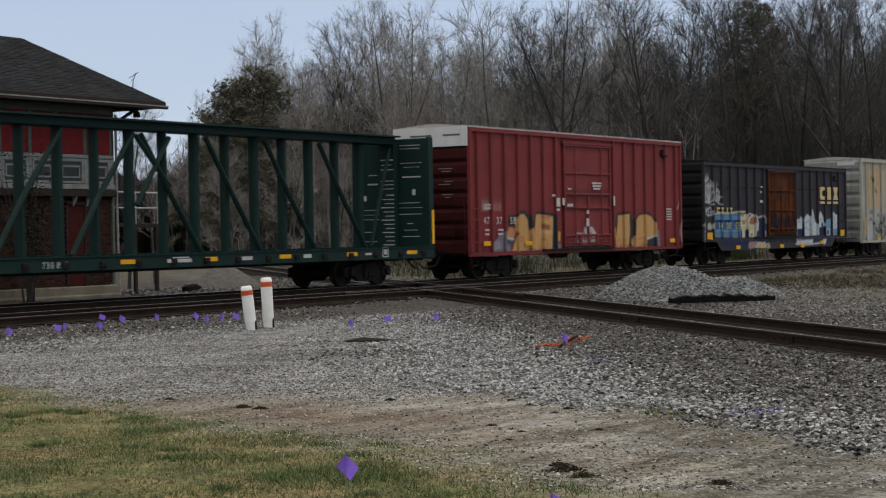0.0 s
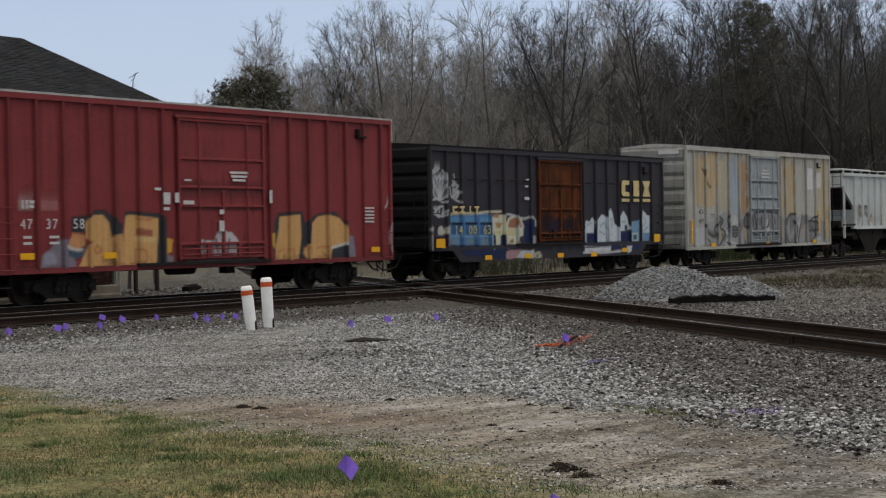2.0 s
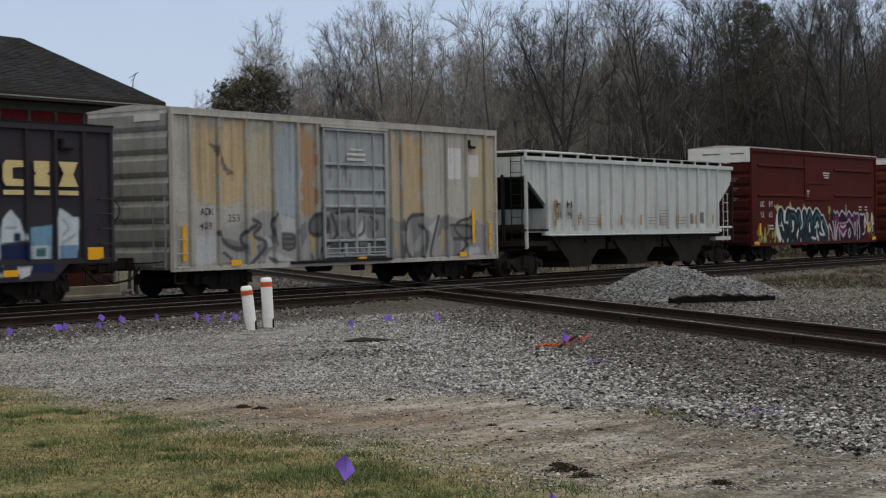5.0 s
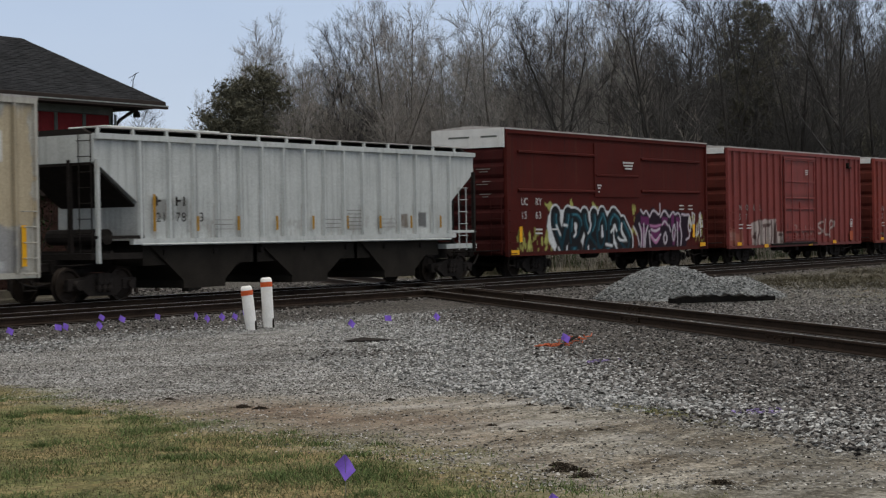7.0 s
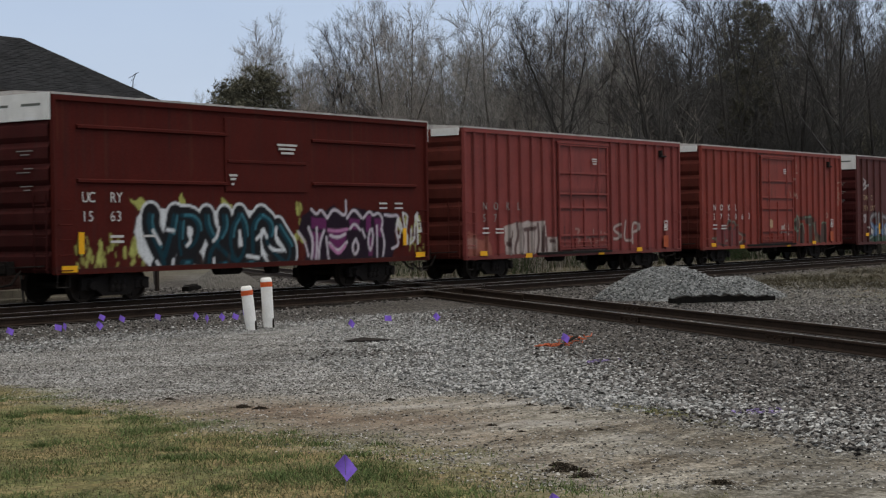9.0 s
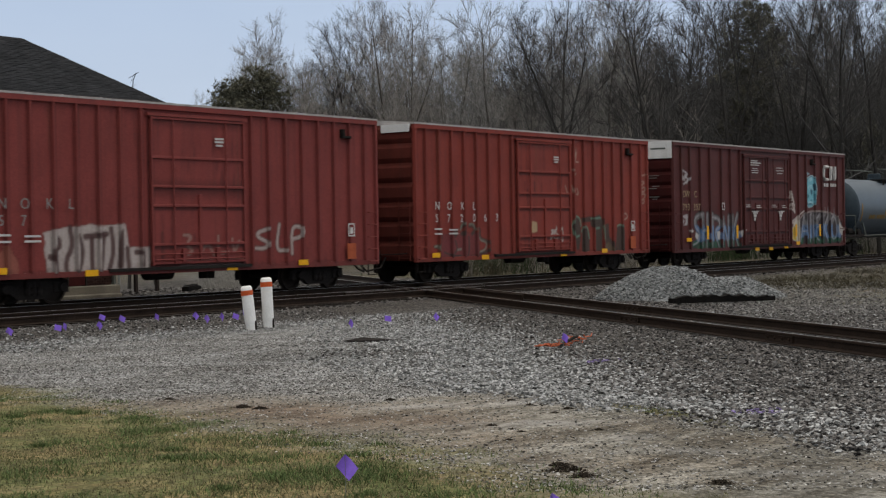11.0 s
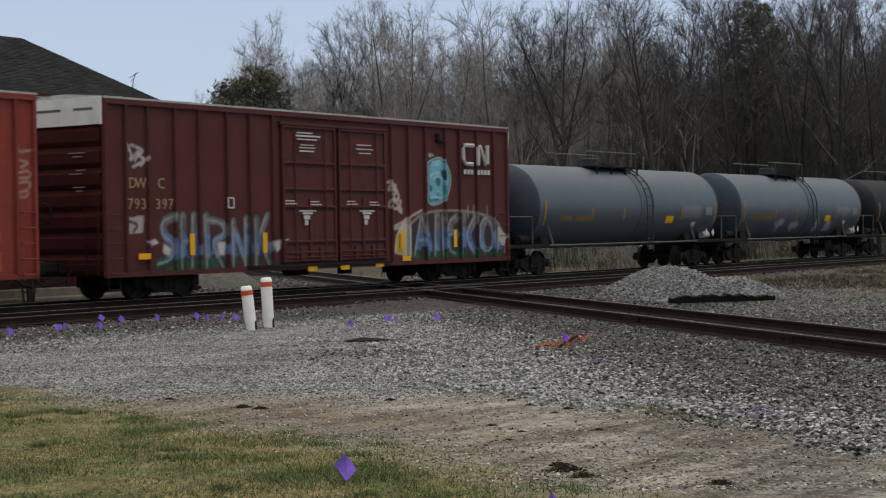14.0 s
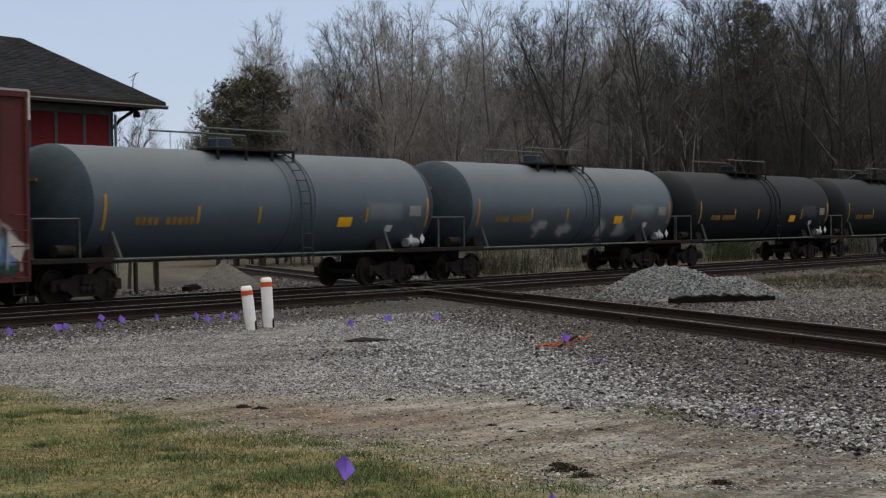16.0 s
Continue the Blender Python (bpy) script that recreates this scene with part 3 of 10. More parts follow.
    dirt = mix(0.5, dirt, cloudy(0.8, (0.94, 0.80, 0.64), (1.0, 1.0, 0.97), 0.40, 0.60), "MULTIPLY")
    dirt = mix(0.75, dirt, cloudy(11, (0.33, 0.31, 0.28), (1.22, 1.22, 1.22), 0.36, 0.52), "MULTIPLY")
    dirt = mix(0.6, dirt, cloudy(32, (0.40, 0.38, 0.36), (1.3, 1.3, 1.3), 0.38, 0.54), "MULTIPLY")
    silt = nt.nodes.new("ShaderNodeAttribute")
    silt.attribute_name = "dust"
    earth = nt.nodes.new("ShaderNodeAttribute")
    earth.attribute_name = "loam"
    dirt = mix(earth.outputs["Fac"], dirt, mix(0.6, grit(30, (0.065, 0.050, 0.038), (0.33, 0.255, 0.19), 5)[0], cloudy(3.5, (0.085, 0.063, 0.046), (0.26, 0.20, 0.15))))
    dirt = mix(silt.outputs["Fac"], dirt, cloudy(9, (0.27, 0.26, 0.24), (0.40, 0.39, 0.37)))
    grass = mix(0.55, cloudy(2.2, (0.175, 0.146, 0.086), (0.088, 0.106, 0.040), 0.44, 0.56), cloudy(17, (0.034, 0.032, 0.018), (0.29, 0.25, 0.145), 0.36, 0.64))
    grass = mix(0.6, grass, cloudy(0.9, (0.70, 0.80, 0.60), (1.2, 1.0, 0.88), 0.44, 0.56), "MULTIPLY")
    grass = mix(0.5, grass, cloudy(5.5, (0.42, 0.40, 0.34), (1.2, 1.2, 1.1), 0.38, 0.52), "MULTIPLY")
    dirt = mix(0.75, dirt, bands(2.7, (0.50, 0.47, 0.43), (1.12, 1.12, 1.12), 0.38, 0.56), "MULTIPLY")
    grass = mix(0.6, grass, cloudy(1.7, (0.76, 0.76, 0.66), (1.08, 1.10, 1.0), 0.40, 0.54), "MULTIPLY")
    # dirt and fine gravel take the darkening too, also behind the train
    dirt = dim(dark_at.outputs["Fac"], dirt, (0.52, 0.53, 0.54))
    fine = dim(dark_at.outputs["Fac"], fine, (0.50, 0.50, 0.50))
    c = mix(sep.outputs[2], fine, coarse)
    c = mix(sep.outputs[1], c, dirt)
    grass = dim(dark_at.outputs["Fac"], grass, (0.50, 0.46, 0.44))
    c = mix(sep.outputs[0], c, grass)
    L(c, b.inputs["Base Color"])
    b.inputs["Roughness"].default_value = 0.95
    b.inputs["Specular IOR Level"].default_value = 0.15
    bp = node(nt, "ShaderNodeBump", Strength=0.9, Distance=0.03)
    bp.invert = True
    L(d1, bp.inputs["Height"])
    L(bp.outputs[0], b.inputs["Normal"])
    return m


def ground():
    xs = np.concatenate([-np.geomspace(900, 6, 26), np.arange(-4, 5, 1.0), np.arange(5, 48, 0.18), np.arange(48, 120, 0.8), np.geomspace(121, 1500, 26)])
    ys = np.concatenate([-np.geomspace(600, 4, 22), np.arange(-3, 2, 1.0), np.arange(2, 36, 0.18), np.arange(36, 90, 0.8), np.geomspace(91, 1500, 26)])
    X, Y = np.meshgrid(xs, ys)
    Z = ground_z(X, Y)
    nx, ny = len(xs), len(ys)
    i = np.arange(nx * ny).reshape(ny, nx)
    f = np.stack([i[:-1, :-1], i[:-1, 1:], i[1:, 1:], i[1:, :-1]], -1).reshape(-1, 4)
    me = bpy.data.meshes.new("ground")
    me.from_pydata(np.stack([X, Y, Z], -1).reshape(-1, 3).tolist(), [], f.tolist())
    me.shade_smooth()
    me.materials.append(ground_material())
    g, d, b = zones(X.ravel(), Y.ravel())
    st = ground_dark(X.ravel(), Y.ravel())
    me.attributes.new("ground_dark", "FLOAT", "POINT").data.foreach_set("value", st.astype(np.float32))
    me.attributes.new("loam", "FLOAT", "POINT").data.foreach_set("value", loam(X.ravel(), Y.ravel()).astype(np.float32))
    me.attributes.new("dust", "FLOAT", "POINT").data.foreach_set("value", dust(X.ravel(), Y.ravel()).astype(np.float32))
    a = me.color_attributes.new("zone", "FLOAT_COLOR", "POINT")
    a.data.foreach_set("color", np.stack([g, d, b, np.ones_like(g)], -1).astype(np.float32).ravel())
    return tagged(new("ground", me), "railside ground of grey gravel, brown dirt and winter grass", "ground", kind="structure")


ground()


# ---- tracks ----
RAIL_OUTLINE = [(-0.075, -0.170), (0.075, -0.170), (0.075, -0.155), (0.012, -0.135), (0.010, -0.045), (0.037, -0.035),
                (0.037, -0.004), (0.030, 0.0), (-0.030, 0.0), (-0.037, -0.004), (-0.037, -0.035), (-0.010, -0.045), (-0.012, -0.135), (-0.075, -0.155)]


def tie_mesh():
    g = Geo().box(-0.11, 0.11, -1.3, 1.3, -0.36, -0.165, 0.012)
    return g.mesh("tie", M_TIE)


TIE = tie_mesh()


def rail(parent, off, x0, x1, guard=False, worn=True, gaps=()):
    h = -0.02 if guard else 0.0
    r = part("guard_rail" if guard else "rail", Geo().prism([(y + off, z + h) for y, z in RAIL_OUTLINE], "x", x0, x1), M_RAIL, parent)
    if worn:
        part("running_band", Geo().box(x0, x1, off - 0.026, off + 0.026, h - 0.001, h + 0.004), M_SHINE, r, "polished rail head")
    return r


def track(name, label, at, x0, x1, ties, worn=True, guards=(), sunk=0.0):
    """Two rails on timber ties along local x."""
    t = tagged(new(name), label, "railway track", kind="structure")
    t.matrix_world = at
    for off in (-0.7545, 0.7545):
        rail(t, off, x0, x1, worn=worn)
    for a, b in guards:
        for off in (-0.64, 0.64):
            rail(t, off, a, b, True, worn)
    rnd = random.Random(name)
    x = ties[0]
    while x < ties[1]:
        o = part("tie", TIE, None, t)
        o.matrix_basis = pose(x + rnd.uniform(-0.03, 0.03), rnd.uniform(-0.06, 0.06), rnd.uniform(-0.012, 0.004) - sunk, 0, 0, rnd.uniform(-1.2, 1.2))
        x += 0.54
    return t


track("track_near", "empty railway track with worn rails on dark timber ties", pose(0, TRACK_NEAR, 0), -150, 420, (12, 110), guards=[(36.5, 43.5)])
track("track_far", "railway track with worn rails under the freight train", pose(0, TRACK_FAR, 0), -150, 420, (12, 110), guards=[(40, 47)])
cross_turn = math.degrees(math.atan2(CROSS_D.y, CROSS_D.x))
track("track_crossing", "dull rusty railway track crossing the others at grade", pose(CROSS_P.x, CROSS_P.y, -0.004, 0, 0, cross_turn), -60, 60,
      (-28, 52), worn=False, guards=[(10, 26)], sunk=0.04)
for side in (-0.7545, 0.7545):   # narrow bright line where wheels still run
    q = CROSS_P + CROSS_N * -side
    g = Geo().box(-60, 60, -0.012, 0.012, -0.002, 0.003)
    o = part("running_band", g, M_SHINE, bpy.data.objects["track_crossing"], "thin polished line on a rusty rail")
    o.location = (0, side - 0.02, 0)


for along, side in ((-7.45, 1), (-9.3, -1), (-1.2, 1), (2.6, -1)):      # fishplates at the rail joints
    g = Geo().prism([(side * 0.7545 + 0.012, -0.140), (side * 0.7545 + 0.050, -0.135), (side * 0.7545 + 0.036, -0.090), (side * 0.7545 + 0.048, -0.045), (side * 0.7545 + 0.012, -0.040)], "x", along - 0.46, along + 0.46)
    for k in range(4):
        g.lathe([(side * 0.7545 + 0.03, 0.022), (side * 0.7545 + 0.066, 0.022), (side * 0.7545 + 0.066, 0.001)], "y", 6, (along - 0.36 + 0.24 * k, 0, -0.09))
    part("joint_bar", g, M_RAIL, bpy.data.objects["track_crossing"], "bolted rusty fishplate")


# ---- the freight train ----
def travel(t):
    """Metres that the train has gone at t seconds."""
    return 1.19 * (8.2535 * t + 0.01205 * t * t - 0.000233 * t ** 3 + 0.0000272 * t ** 4)


CARS, WHEELSETS = [], []
WHEEL_R = 0.43
M_ROOF = material("galvanised_roof", (0.47, 0.45, 0.43), 0.6, 0.2, vary=0.3, scale=1.5, rust=0.35)


def wheel_mesh():
    g = Geo()
    for s in (-1, 1):
        y = 0.70 * s
        prof = [(y - 0.0 * s, 0.08), (y - 0.0 * s, 0.36), (y - 0.03 * s, 0.37), (y - 0.03 * s, 0.455), (y, 0.455), (y + 0.012 * s, 0.43),
                (y + 0.11 * s, 0.425), (y + 0.11 * s, 0.37), (y + 0.05 * s, 0.34), (y + 0.05 * s, 0.13), (y + 0.13 * s, 0.12), (y + 0.13 * s, 0.01)]
        g.lathe(prof, "y", 28)
    g.lathe([(-1.05, 0.01), (-1.05, 0.09), (-0.8, 0.09), (-0.7, 0.08), (0.7, 0.08), (0.8, 0.09), (1.05, 0.09), (1.05, 0.01)], "y", 12)
    for s in (-1, 1):   # plate ribs that show the turning
        for k in range(3):
            a = k * 2.094
            g.tube([(0.14 * math.sin(a), 0.755 * s, 0.14 * math.cos(a)), (0.33 * math.sin(a), 0.755 * s, 0.33 * math.cos(a))], 0.02, 5)
    return g.mesh("wheelset", M_WHEEL, smooth=False)


def side_frame_mesh():
    g = Geo()
    g.prism([(-1.15, 0.30), (-1.15, 0.58), (-0.62, 0.62), (-0.32, 0.70), (0.32, 0.70), (0.62, 0.62), (1.15, 0.58), (1.15, 0.30), (0.72, 0.34), (0.45, 0.16),
             (-0.45, 0.16), (-0.72, 0.34)], "y", -0.07, 0.07)
    for s in (-1, 1):
        g.box(0.77 * s + 0.89 * s - 0.89 * s - 0.13, 0.77 * s + 0.13, -0.12, -0.05, 0.30, 0.56, 0.02)
        g.lathe([(-0.19, 0.01), (-0.19, 0.10), (-0.05, 0.13)], "y", 12, (0.89 * s, 0, WHEEL_R))
    for k in (-0.18, 0, 0.18):
        g.lathe([(0.26, 0.07), (0.34, 0.09), (0.42, 0.07), (0.50, 0.09), (0.58, 0.07)], "z", 10, (k, -0.09, 0))
    return g.mesh("side_frame", M_STEEL)


WHEELSET, SIDE_FRAME = wheel_mesh(), side_frame_mesh()
BOLSTER = Geo().box(-0.2, 0.2, -1.15, 1.15, 0.42, 0.72, 0.04).box(-0.3, 0.3, -0.3, 0.3, 0.6, 0.85, 0.03).mesh("truck", M_STEEL)


def truck(car, x):
    t = part("truck", BOLSTER, None, car)
    t.location = (x, 0, 0)
    for s in (-1, 1):
        f = part("side_frame", SIDE_FRAME, None, t)
        f.matrix_basis = pose(0, 1.0 * s, 0, 0, 0, 0 if s < 0 else 180)
        w = part("wheelset", WHEELSET, None, t)
        w.location = (0.89 * s, 0, WHEEL_R)
        WHEELSETS.append((w, 0.89 * s))
    return t


def coupler(car, x, way):
    g = Geo().box(min(x, x + way * 0.75), max(x, x + way * 0.75), -0.10, 0.10, 0.76, 0.98, 0.02)
    g.box(min(x + way * 0.72, x + way * 1.02), max(x + way * 0.72, x + way * 1.02), -0.17, 0.15, 0.68, 1.04, 0.04)
    g.tube([(x, -0.35, 0.85), (x + way * 0.4, -0.4, 0.5), (x + way * 0.9, -0.25, 0.42), (x + way * 1.0, -0.1, 0.6)], 0.03, 6)
    g.tube([(x - way * 0.1, -1.2, 0.95), (x + way * 0.25, -1.2, 0.93), (x + way * 0.3, -0.3, 0.9)], 0.02, 5)
    return part("coupler", g, M_STEEL, car)


def reflectors(car, spots, y=-1.512, w=0.42, h=0.15):
    for x, z in spots:
        part("reflector", Geo().box(x - w / 2, x + w / 2, y - 0.004, y + 0.004, z - h / 2, z + h / 2), M_YELLOW, car, "yellow reflective strip")


def ladder(car, x, y, z0, z1, along="x", w=0.42, mat=None, rails=True):
    g = Geo()
    dx, dy = (w / 2, 0) if along == "x" else (0, w / 2)
    ox, oy = (0, -0.06) if along == "x" else (-0.06, 0)
    if rails:
        for s in (-1, 1):
            g.tube([(x + s * dx, y + s * dy, z0), (x + s * dx, y + s * dy, z1)], 0.018, 5)
    z = z0 + 0.08
    while z < z1:
        g.tube([(x - dx, y - dy, z), (x - dx + ox, y - dy + oy, z), (x + dx + ox, y + dy + oy, z), (x + dx, y + dy, z)], 0.012, 5)
        z += 0.38
    return part("ladder", g, mat or M_STEEL, car)


def underframe(car, L, trucks, zs, drop=0.25):
    g = Geo().box(-0.3, L + 0.3, -0.18, 0.18, 0.72, 1.05)
    for x in np.arange(0.6, L, 1.9):
        g.box(x - 0.06, x + 0.06, -1.35, 1.35, zs + 0.02, zs + 0.16)
    part("underframe", g, M_STEEL, car)
    for x in trucks:
        truck(car, x)
    coupler(car, 0, -1)
    coupler(car, L, 1)
    b = Geo().lathe([(0, 0.01), (0, 0.17), (0.9, 0.17), (0.9, 0.01)], "x", 14, (L * 0.42, -0.7, zs - 0.12 + 0.1))
    b.tube([(L * 0.2, -0.5, zs + 0.05), (L * 0.8, -0.5, zs)], 0.025, 5)
    b.box(L * 0.55, L * 0.55 + 0.35, -0.95, -0.65, zs - 0.2, zs + 0.1, 0.02)
    part("brake_gear", b, M_STEEL, car)


def side_grid(L, z0, z1, y, fine_to, dx=0.05):
    """The flat skin of a side wall, closely divided where paint lies on it."""
    xs = np.linspace(0, L, int(L / dx) + 1)
    top = np.arange(fine_to, z1, 0.3)[1:] if fine_to < z1 - 0.3 else np.array([])
    zs = np.concatenate([np.arange(z0, min(fine_to, z1 - 0.02), 0.042), top, [z1]])
    X, Z = np.meshgrid(xs, zs)
    g = Geo()
    g.v = np.stack([X, np.full_like(X, y), Z], -1).reshape(-1, 3).tolist()
    i = np.arange(X.size).reshape(X.shape)
    g.f = np.stack([i[:-1, :-1], i[:-1, 1:], i[1:, 1:], i[1:, :-1]], -1).reshape(-1, 4).tolist()
    return g


def post_geo(x, z0, z1, w=0.11, y0=-1.42, y1=-1.50, dz=0.05):
    """A pressed vertical side post, divided so that paint runs over it."""
    zs = np.linspace(z0, z1, max(2, int((z1 - z0) / dz)))
    prof = [(x - w / 2, y0), (x - w * 0.3, y1), (x + w * 0.3, y1), (x + w / 2, y0)]
    g = Geo()
    g.v = [(a, b, z) for z in zs for a, b in prof]
    for k in range(len(zs) - 1):
        for j in range(3):
            g.f.append((k * 4 + j, k * 4 + j + 1, k * 4 + j + 5, k * 4 + j + 4))
    n = (len(zs) - 1) * 4
    g.f += [(n, n + 1, n + 2, n + 3), (3, 2, 1, 0)]
    return g


def end_wall(car, x, way, z0, z1, mat, ribs=7, flat_top=0.0):
    """A car end pressed into horizontal corrugations."""
    pts, n = [], ribs * 8
    for k in range(n + 1):
        z = z0 + (z1 - flat_top - z0) * k / n
        ph = (k / 8.0) % 1
        pts.append((x + way * 0.075 * min(1.0, max(0.0, min(ph / 0.22, (0.92 - ph) / 0.12))), z))
    pts += [(x + way * 0.01, z1 - flat_top + 0.02), (x + way * 0.01, z1)]
    outline = pts + [(x - way * 0.08, z1), (x - way * 0.08, z0)]
    g = Geo()
    m = len(outline)
    g.v = [(a, -1.40, b) for a, b in outline] + [(a, 1.40, b) for a, b in outline]
    g.f = [(i, (i + 1) % m, m + (i + 1) % m, m + i) for i in range(m)]
    return part("end_wall", g, mat, car)


def boxcar(label, s0, L, zs, zt, mat, spray, doors, posts, trucks, end_top=0.0, fine_to=2.5, sill_mat=None, belly=None, door_mat=None, bands=(), hi_door=4.6, lift=0.0, end_mat=None, roof_mat=None, end_marks=False, door_bars=(3.55, 2.82, 2.33, 1.35)):
    car = thing("boxcar", label, "freight car", (s0, TRACK_FAR, 0), "freight cars of the passing train")
    CARS.append((car, s0))
    rnd = random.Random(round(s0))
    for k in range(int(L * 5)):          # grime and rust run down from the roof edge and up from the sill
        x, up = rnd.uniform(0, L), rnd.random() < 0.45
        z = zs if up else zt - 0.1
        col = (0.016, 0.013, 0.012) if rnd.random() < 0.6 else (0.11, 0.05, 0.028)
        spray.line([(x, z), (x + rnd.uniform(-.03, .03), z + (rnd.uniform(.15, .6) if up else -rnd.uniform(.4, 2.4)))], rnd.uniform(.03, .12), col, rnd.uniform(.06, .26))
    spray.rect(0, L, zs, zs + 0.16, (0.022, 0.018, 0.016), 0.30, 0.12, round(s0))
    for x in posts:      # dark lines beside the posts, stronger on the +x side
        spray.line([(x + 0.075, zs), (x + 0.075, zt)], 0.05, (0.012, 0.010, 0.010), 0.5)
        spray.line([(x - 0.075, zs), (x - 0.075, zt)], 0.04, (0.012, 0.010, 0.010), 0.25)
    for x0, x1 in doors:      # frame and bar shadows painted as dark lines, then grease streaks on the door
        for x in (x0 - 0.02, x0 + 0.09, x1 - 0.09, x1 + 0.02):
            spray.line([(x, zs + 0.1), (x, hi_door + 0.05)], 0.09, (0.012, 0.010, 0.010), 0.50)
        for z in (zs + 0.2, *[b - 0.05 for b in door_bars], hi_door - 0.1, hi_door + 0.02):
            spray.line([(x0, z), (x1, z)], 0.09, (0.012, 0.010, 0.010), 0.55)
        for k in range(24):
            x, z = rnd.uniform(x0, x1), rnd.uniform(zs + 0.3, hi_door)
            spray.line([(x, z), (x + rnd.uniform(-.02, .02), z - rnd.uniform(.1, .7))], rnd.uniform(.07, .13), (0.016, 0.012, 0.011), rnd.uniform(.10, .40))
    part("body", Geo().box(0.03, L - 0.03, -1.405, 1.405, zs + 0.12, zt), mat, car)
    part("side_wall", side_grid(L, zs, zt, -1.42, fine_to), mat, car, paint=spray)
    part("side_wall", Geo().box(0, L, 1.42, 1.46, zs, zt), mat, car)
    roof = Geo().prism([(-1.50, zt - 0.02), (-1.50, zt + 0.03), (-0.2, zt + 0.13), (0.2, zt + 0.13), (1.50, zt + 0.03), (1.50, zt - 0.02)], "x", -0.02, L + 0.02)
    for k in range(int(L / 1.25)):
        x = 0.6 + k * 1.25
        roof.prism([(-1.48, zt + 0.0), (-1.48, zt + 0.045), (0, zt + 0.155), (1.48, zt + 0.045), (1.48, zt + 0.0)], "x", x - 0.03, x + 0.03)
    part("roof", roof, roof_mat or M_ROOF, car, "dark roof edge" if roof_mat else "galvanised roof edge, pale and rust-stained")
    part("top_chord", Geo().box(0, L, -1.495, -1.40, zt - 0.15, zt - 0.02), mat, car)
    sill = Geo().box(0, L, -1.47, -1.41, zs, zs + 0.13)
    if belly:
        sill.prism([(belly[0], zs + 0.02), (belly[0] + 0.5, belly[2]), (belly[1] - 0.5, belly[2]), (belly[1], zs + 0.02)], "y", -1.468, -1.418)
    part("side_sill", sill, sill_mat or mat, car, paint=spray if belly is None else None)
    if belly:
        bg = side_grid(belly[1] - belly[0] - 1.0, belly[2], zs + 0.02, -1.474, 9)
        bg.v = [(x + belly[0] + 0.5, y, z) for x, y, z in bg.v]
        part("side_sill", bg, mat, car, paint=spray)
    for x in (0.06, L - 0.06):
        part("corner_post", post_geo(x, zs, zt - 0.02, 0.14, -1.40, -1.50), mat, car, paint=spray)
    for x in posts:
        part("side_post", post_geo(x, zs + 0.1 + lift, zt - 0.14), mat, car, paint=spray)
    if posts:
        x = L - (1.75 if L < 18 else 4.25)
        part("bracket", Geo().box(x, x + 0.10, -1.56, -1.42, zt - 0.58, zt - 0.34, 0.01).box(x, x + 0.42, -1.55, -1.42, zt - 0.60, zt - 0.53, 0.01), M_STEEL, car, "small dark bracket")
    for a, b, z in bands:
        g = Geo().prism([(-1.42, z - 0.06), (-1.49, z - 0.03), (-1.49, z + 0.03), (-1.42, z + 0.06)], "x", a, b)
        part("side_rib", g, mat, car)
    for x0, x1 in doors:
        d = side_grid(x1 - x0, zs + 0.22, hi_door, -1.475, max(fine_to, 2.5))
        d.v = [(x + x0, y, z) for x, y, z in d.v]
        door = part("door", d, door_mat or mat, car, "sliding plug door", paint=spray)
        fr = Geo()
        for a, b in ((x0, x0 + 0.07), (x1 - 0.07, x1)):
            fr.box(a, b, -1.52, -1.43, zs + 0.2, hi_door, 0.008)
        for z in (zs + 0.22, *door_bars, hi_door - 0.06):
            fr.box(x0, x1, -1.515, -1.44, z, z + 0.07, 0.01)
        part("door_frame", fr, door_mat or mat, door)
        rods = Geo()
        for q in (0.22, 0.5, 0.78):
            x = x0 + (x1 - x0) * q
            if q == 0.5:
                rods.box(x - 0.05, x + 0.05, -1.53, -1.47, zs + 0.3, zs + 2.0, 0.01)
            else:
                rods.tube([(x, -1.53, zs + 0.25), (x, -1.53, hi_door - 0.05)], 0.022, 6)
        for z in (zs + 0.34, zs + 0.48):          # latch bars near the foot
            rods.tube([(x0 + 0.1, -1.53, z), (x1 - 0.1, -1.53, z)], 0.020, 6)
        rods.box(x0 + (x1 - x0) * 0.30, x0 + (x1 - x0) * 0.34, -1.545, -1.47, zs + 0.26, zs + 0.62, 0.008).box(x0 + (x1 - x0) * 0.66, x0 + (x1 - x0) * 0.70, -1.545, -1.47, zs + 0.26, zs + 0.62, 0.008)
        part("lock_rod", rods, door_mat or mat, door)
        part("door_track", Geo().box(x0 - 1.5 if x0 > 2 else x0, x1 + 0.2, -1.54, -1.44, zs + 0.08, zs + 0.16), M_STEEL, car)
        part("door_rail", Geo().box(x0 - 0.1, x1 + 0.1, -1.53, -1.44, hi_door + 0.02, hi_door + 0.1), mat, car)
    for x, way in ((0, -1), (L, 1)):
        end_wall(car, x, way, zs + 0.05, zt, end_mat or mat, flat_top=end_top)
        for k in range(6 if end_marks else 0):
            part("marking_bar", Geo().box(min(x + way * 0.085, x + way * 0.10), max(x + way * 0.085, x + way * 0.10), -0.9 + 0.1 * (k % 2), -0.35 - 0.12 * (k % 3), zt - 1.35 - 0.42 * (k // 2) - 0.09 * (k % 2), zt - 1.325 - 0.42 * (k // 2) - 0.09 * (k % 2)), M_FAINT, car)
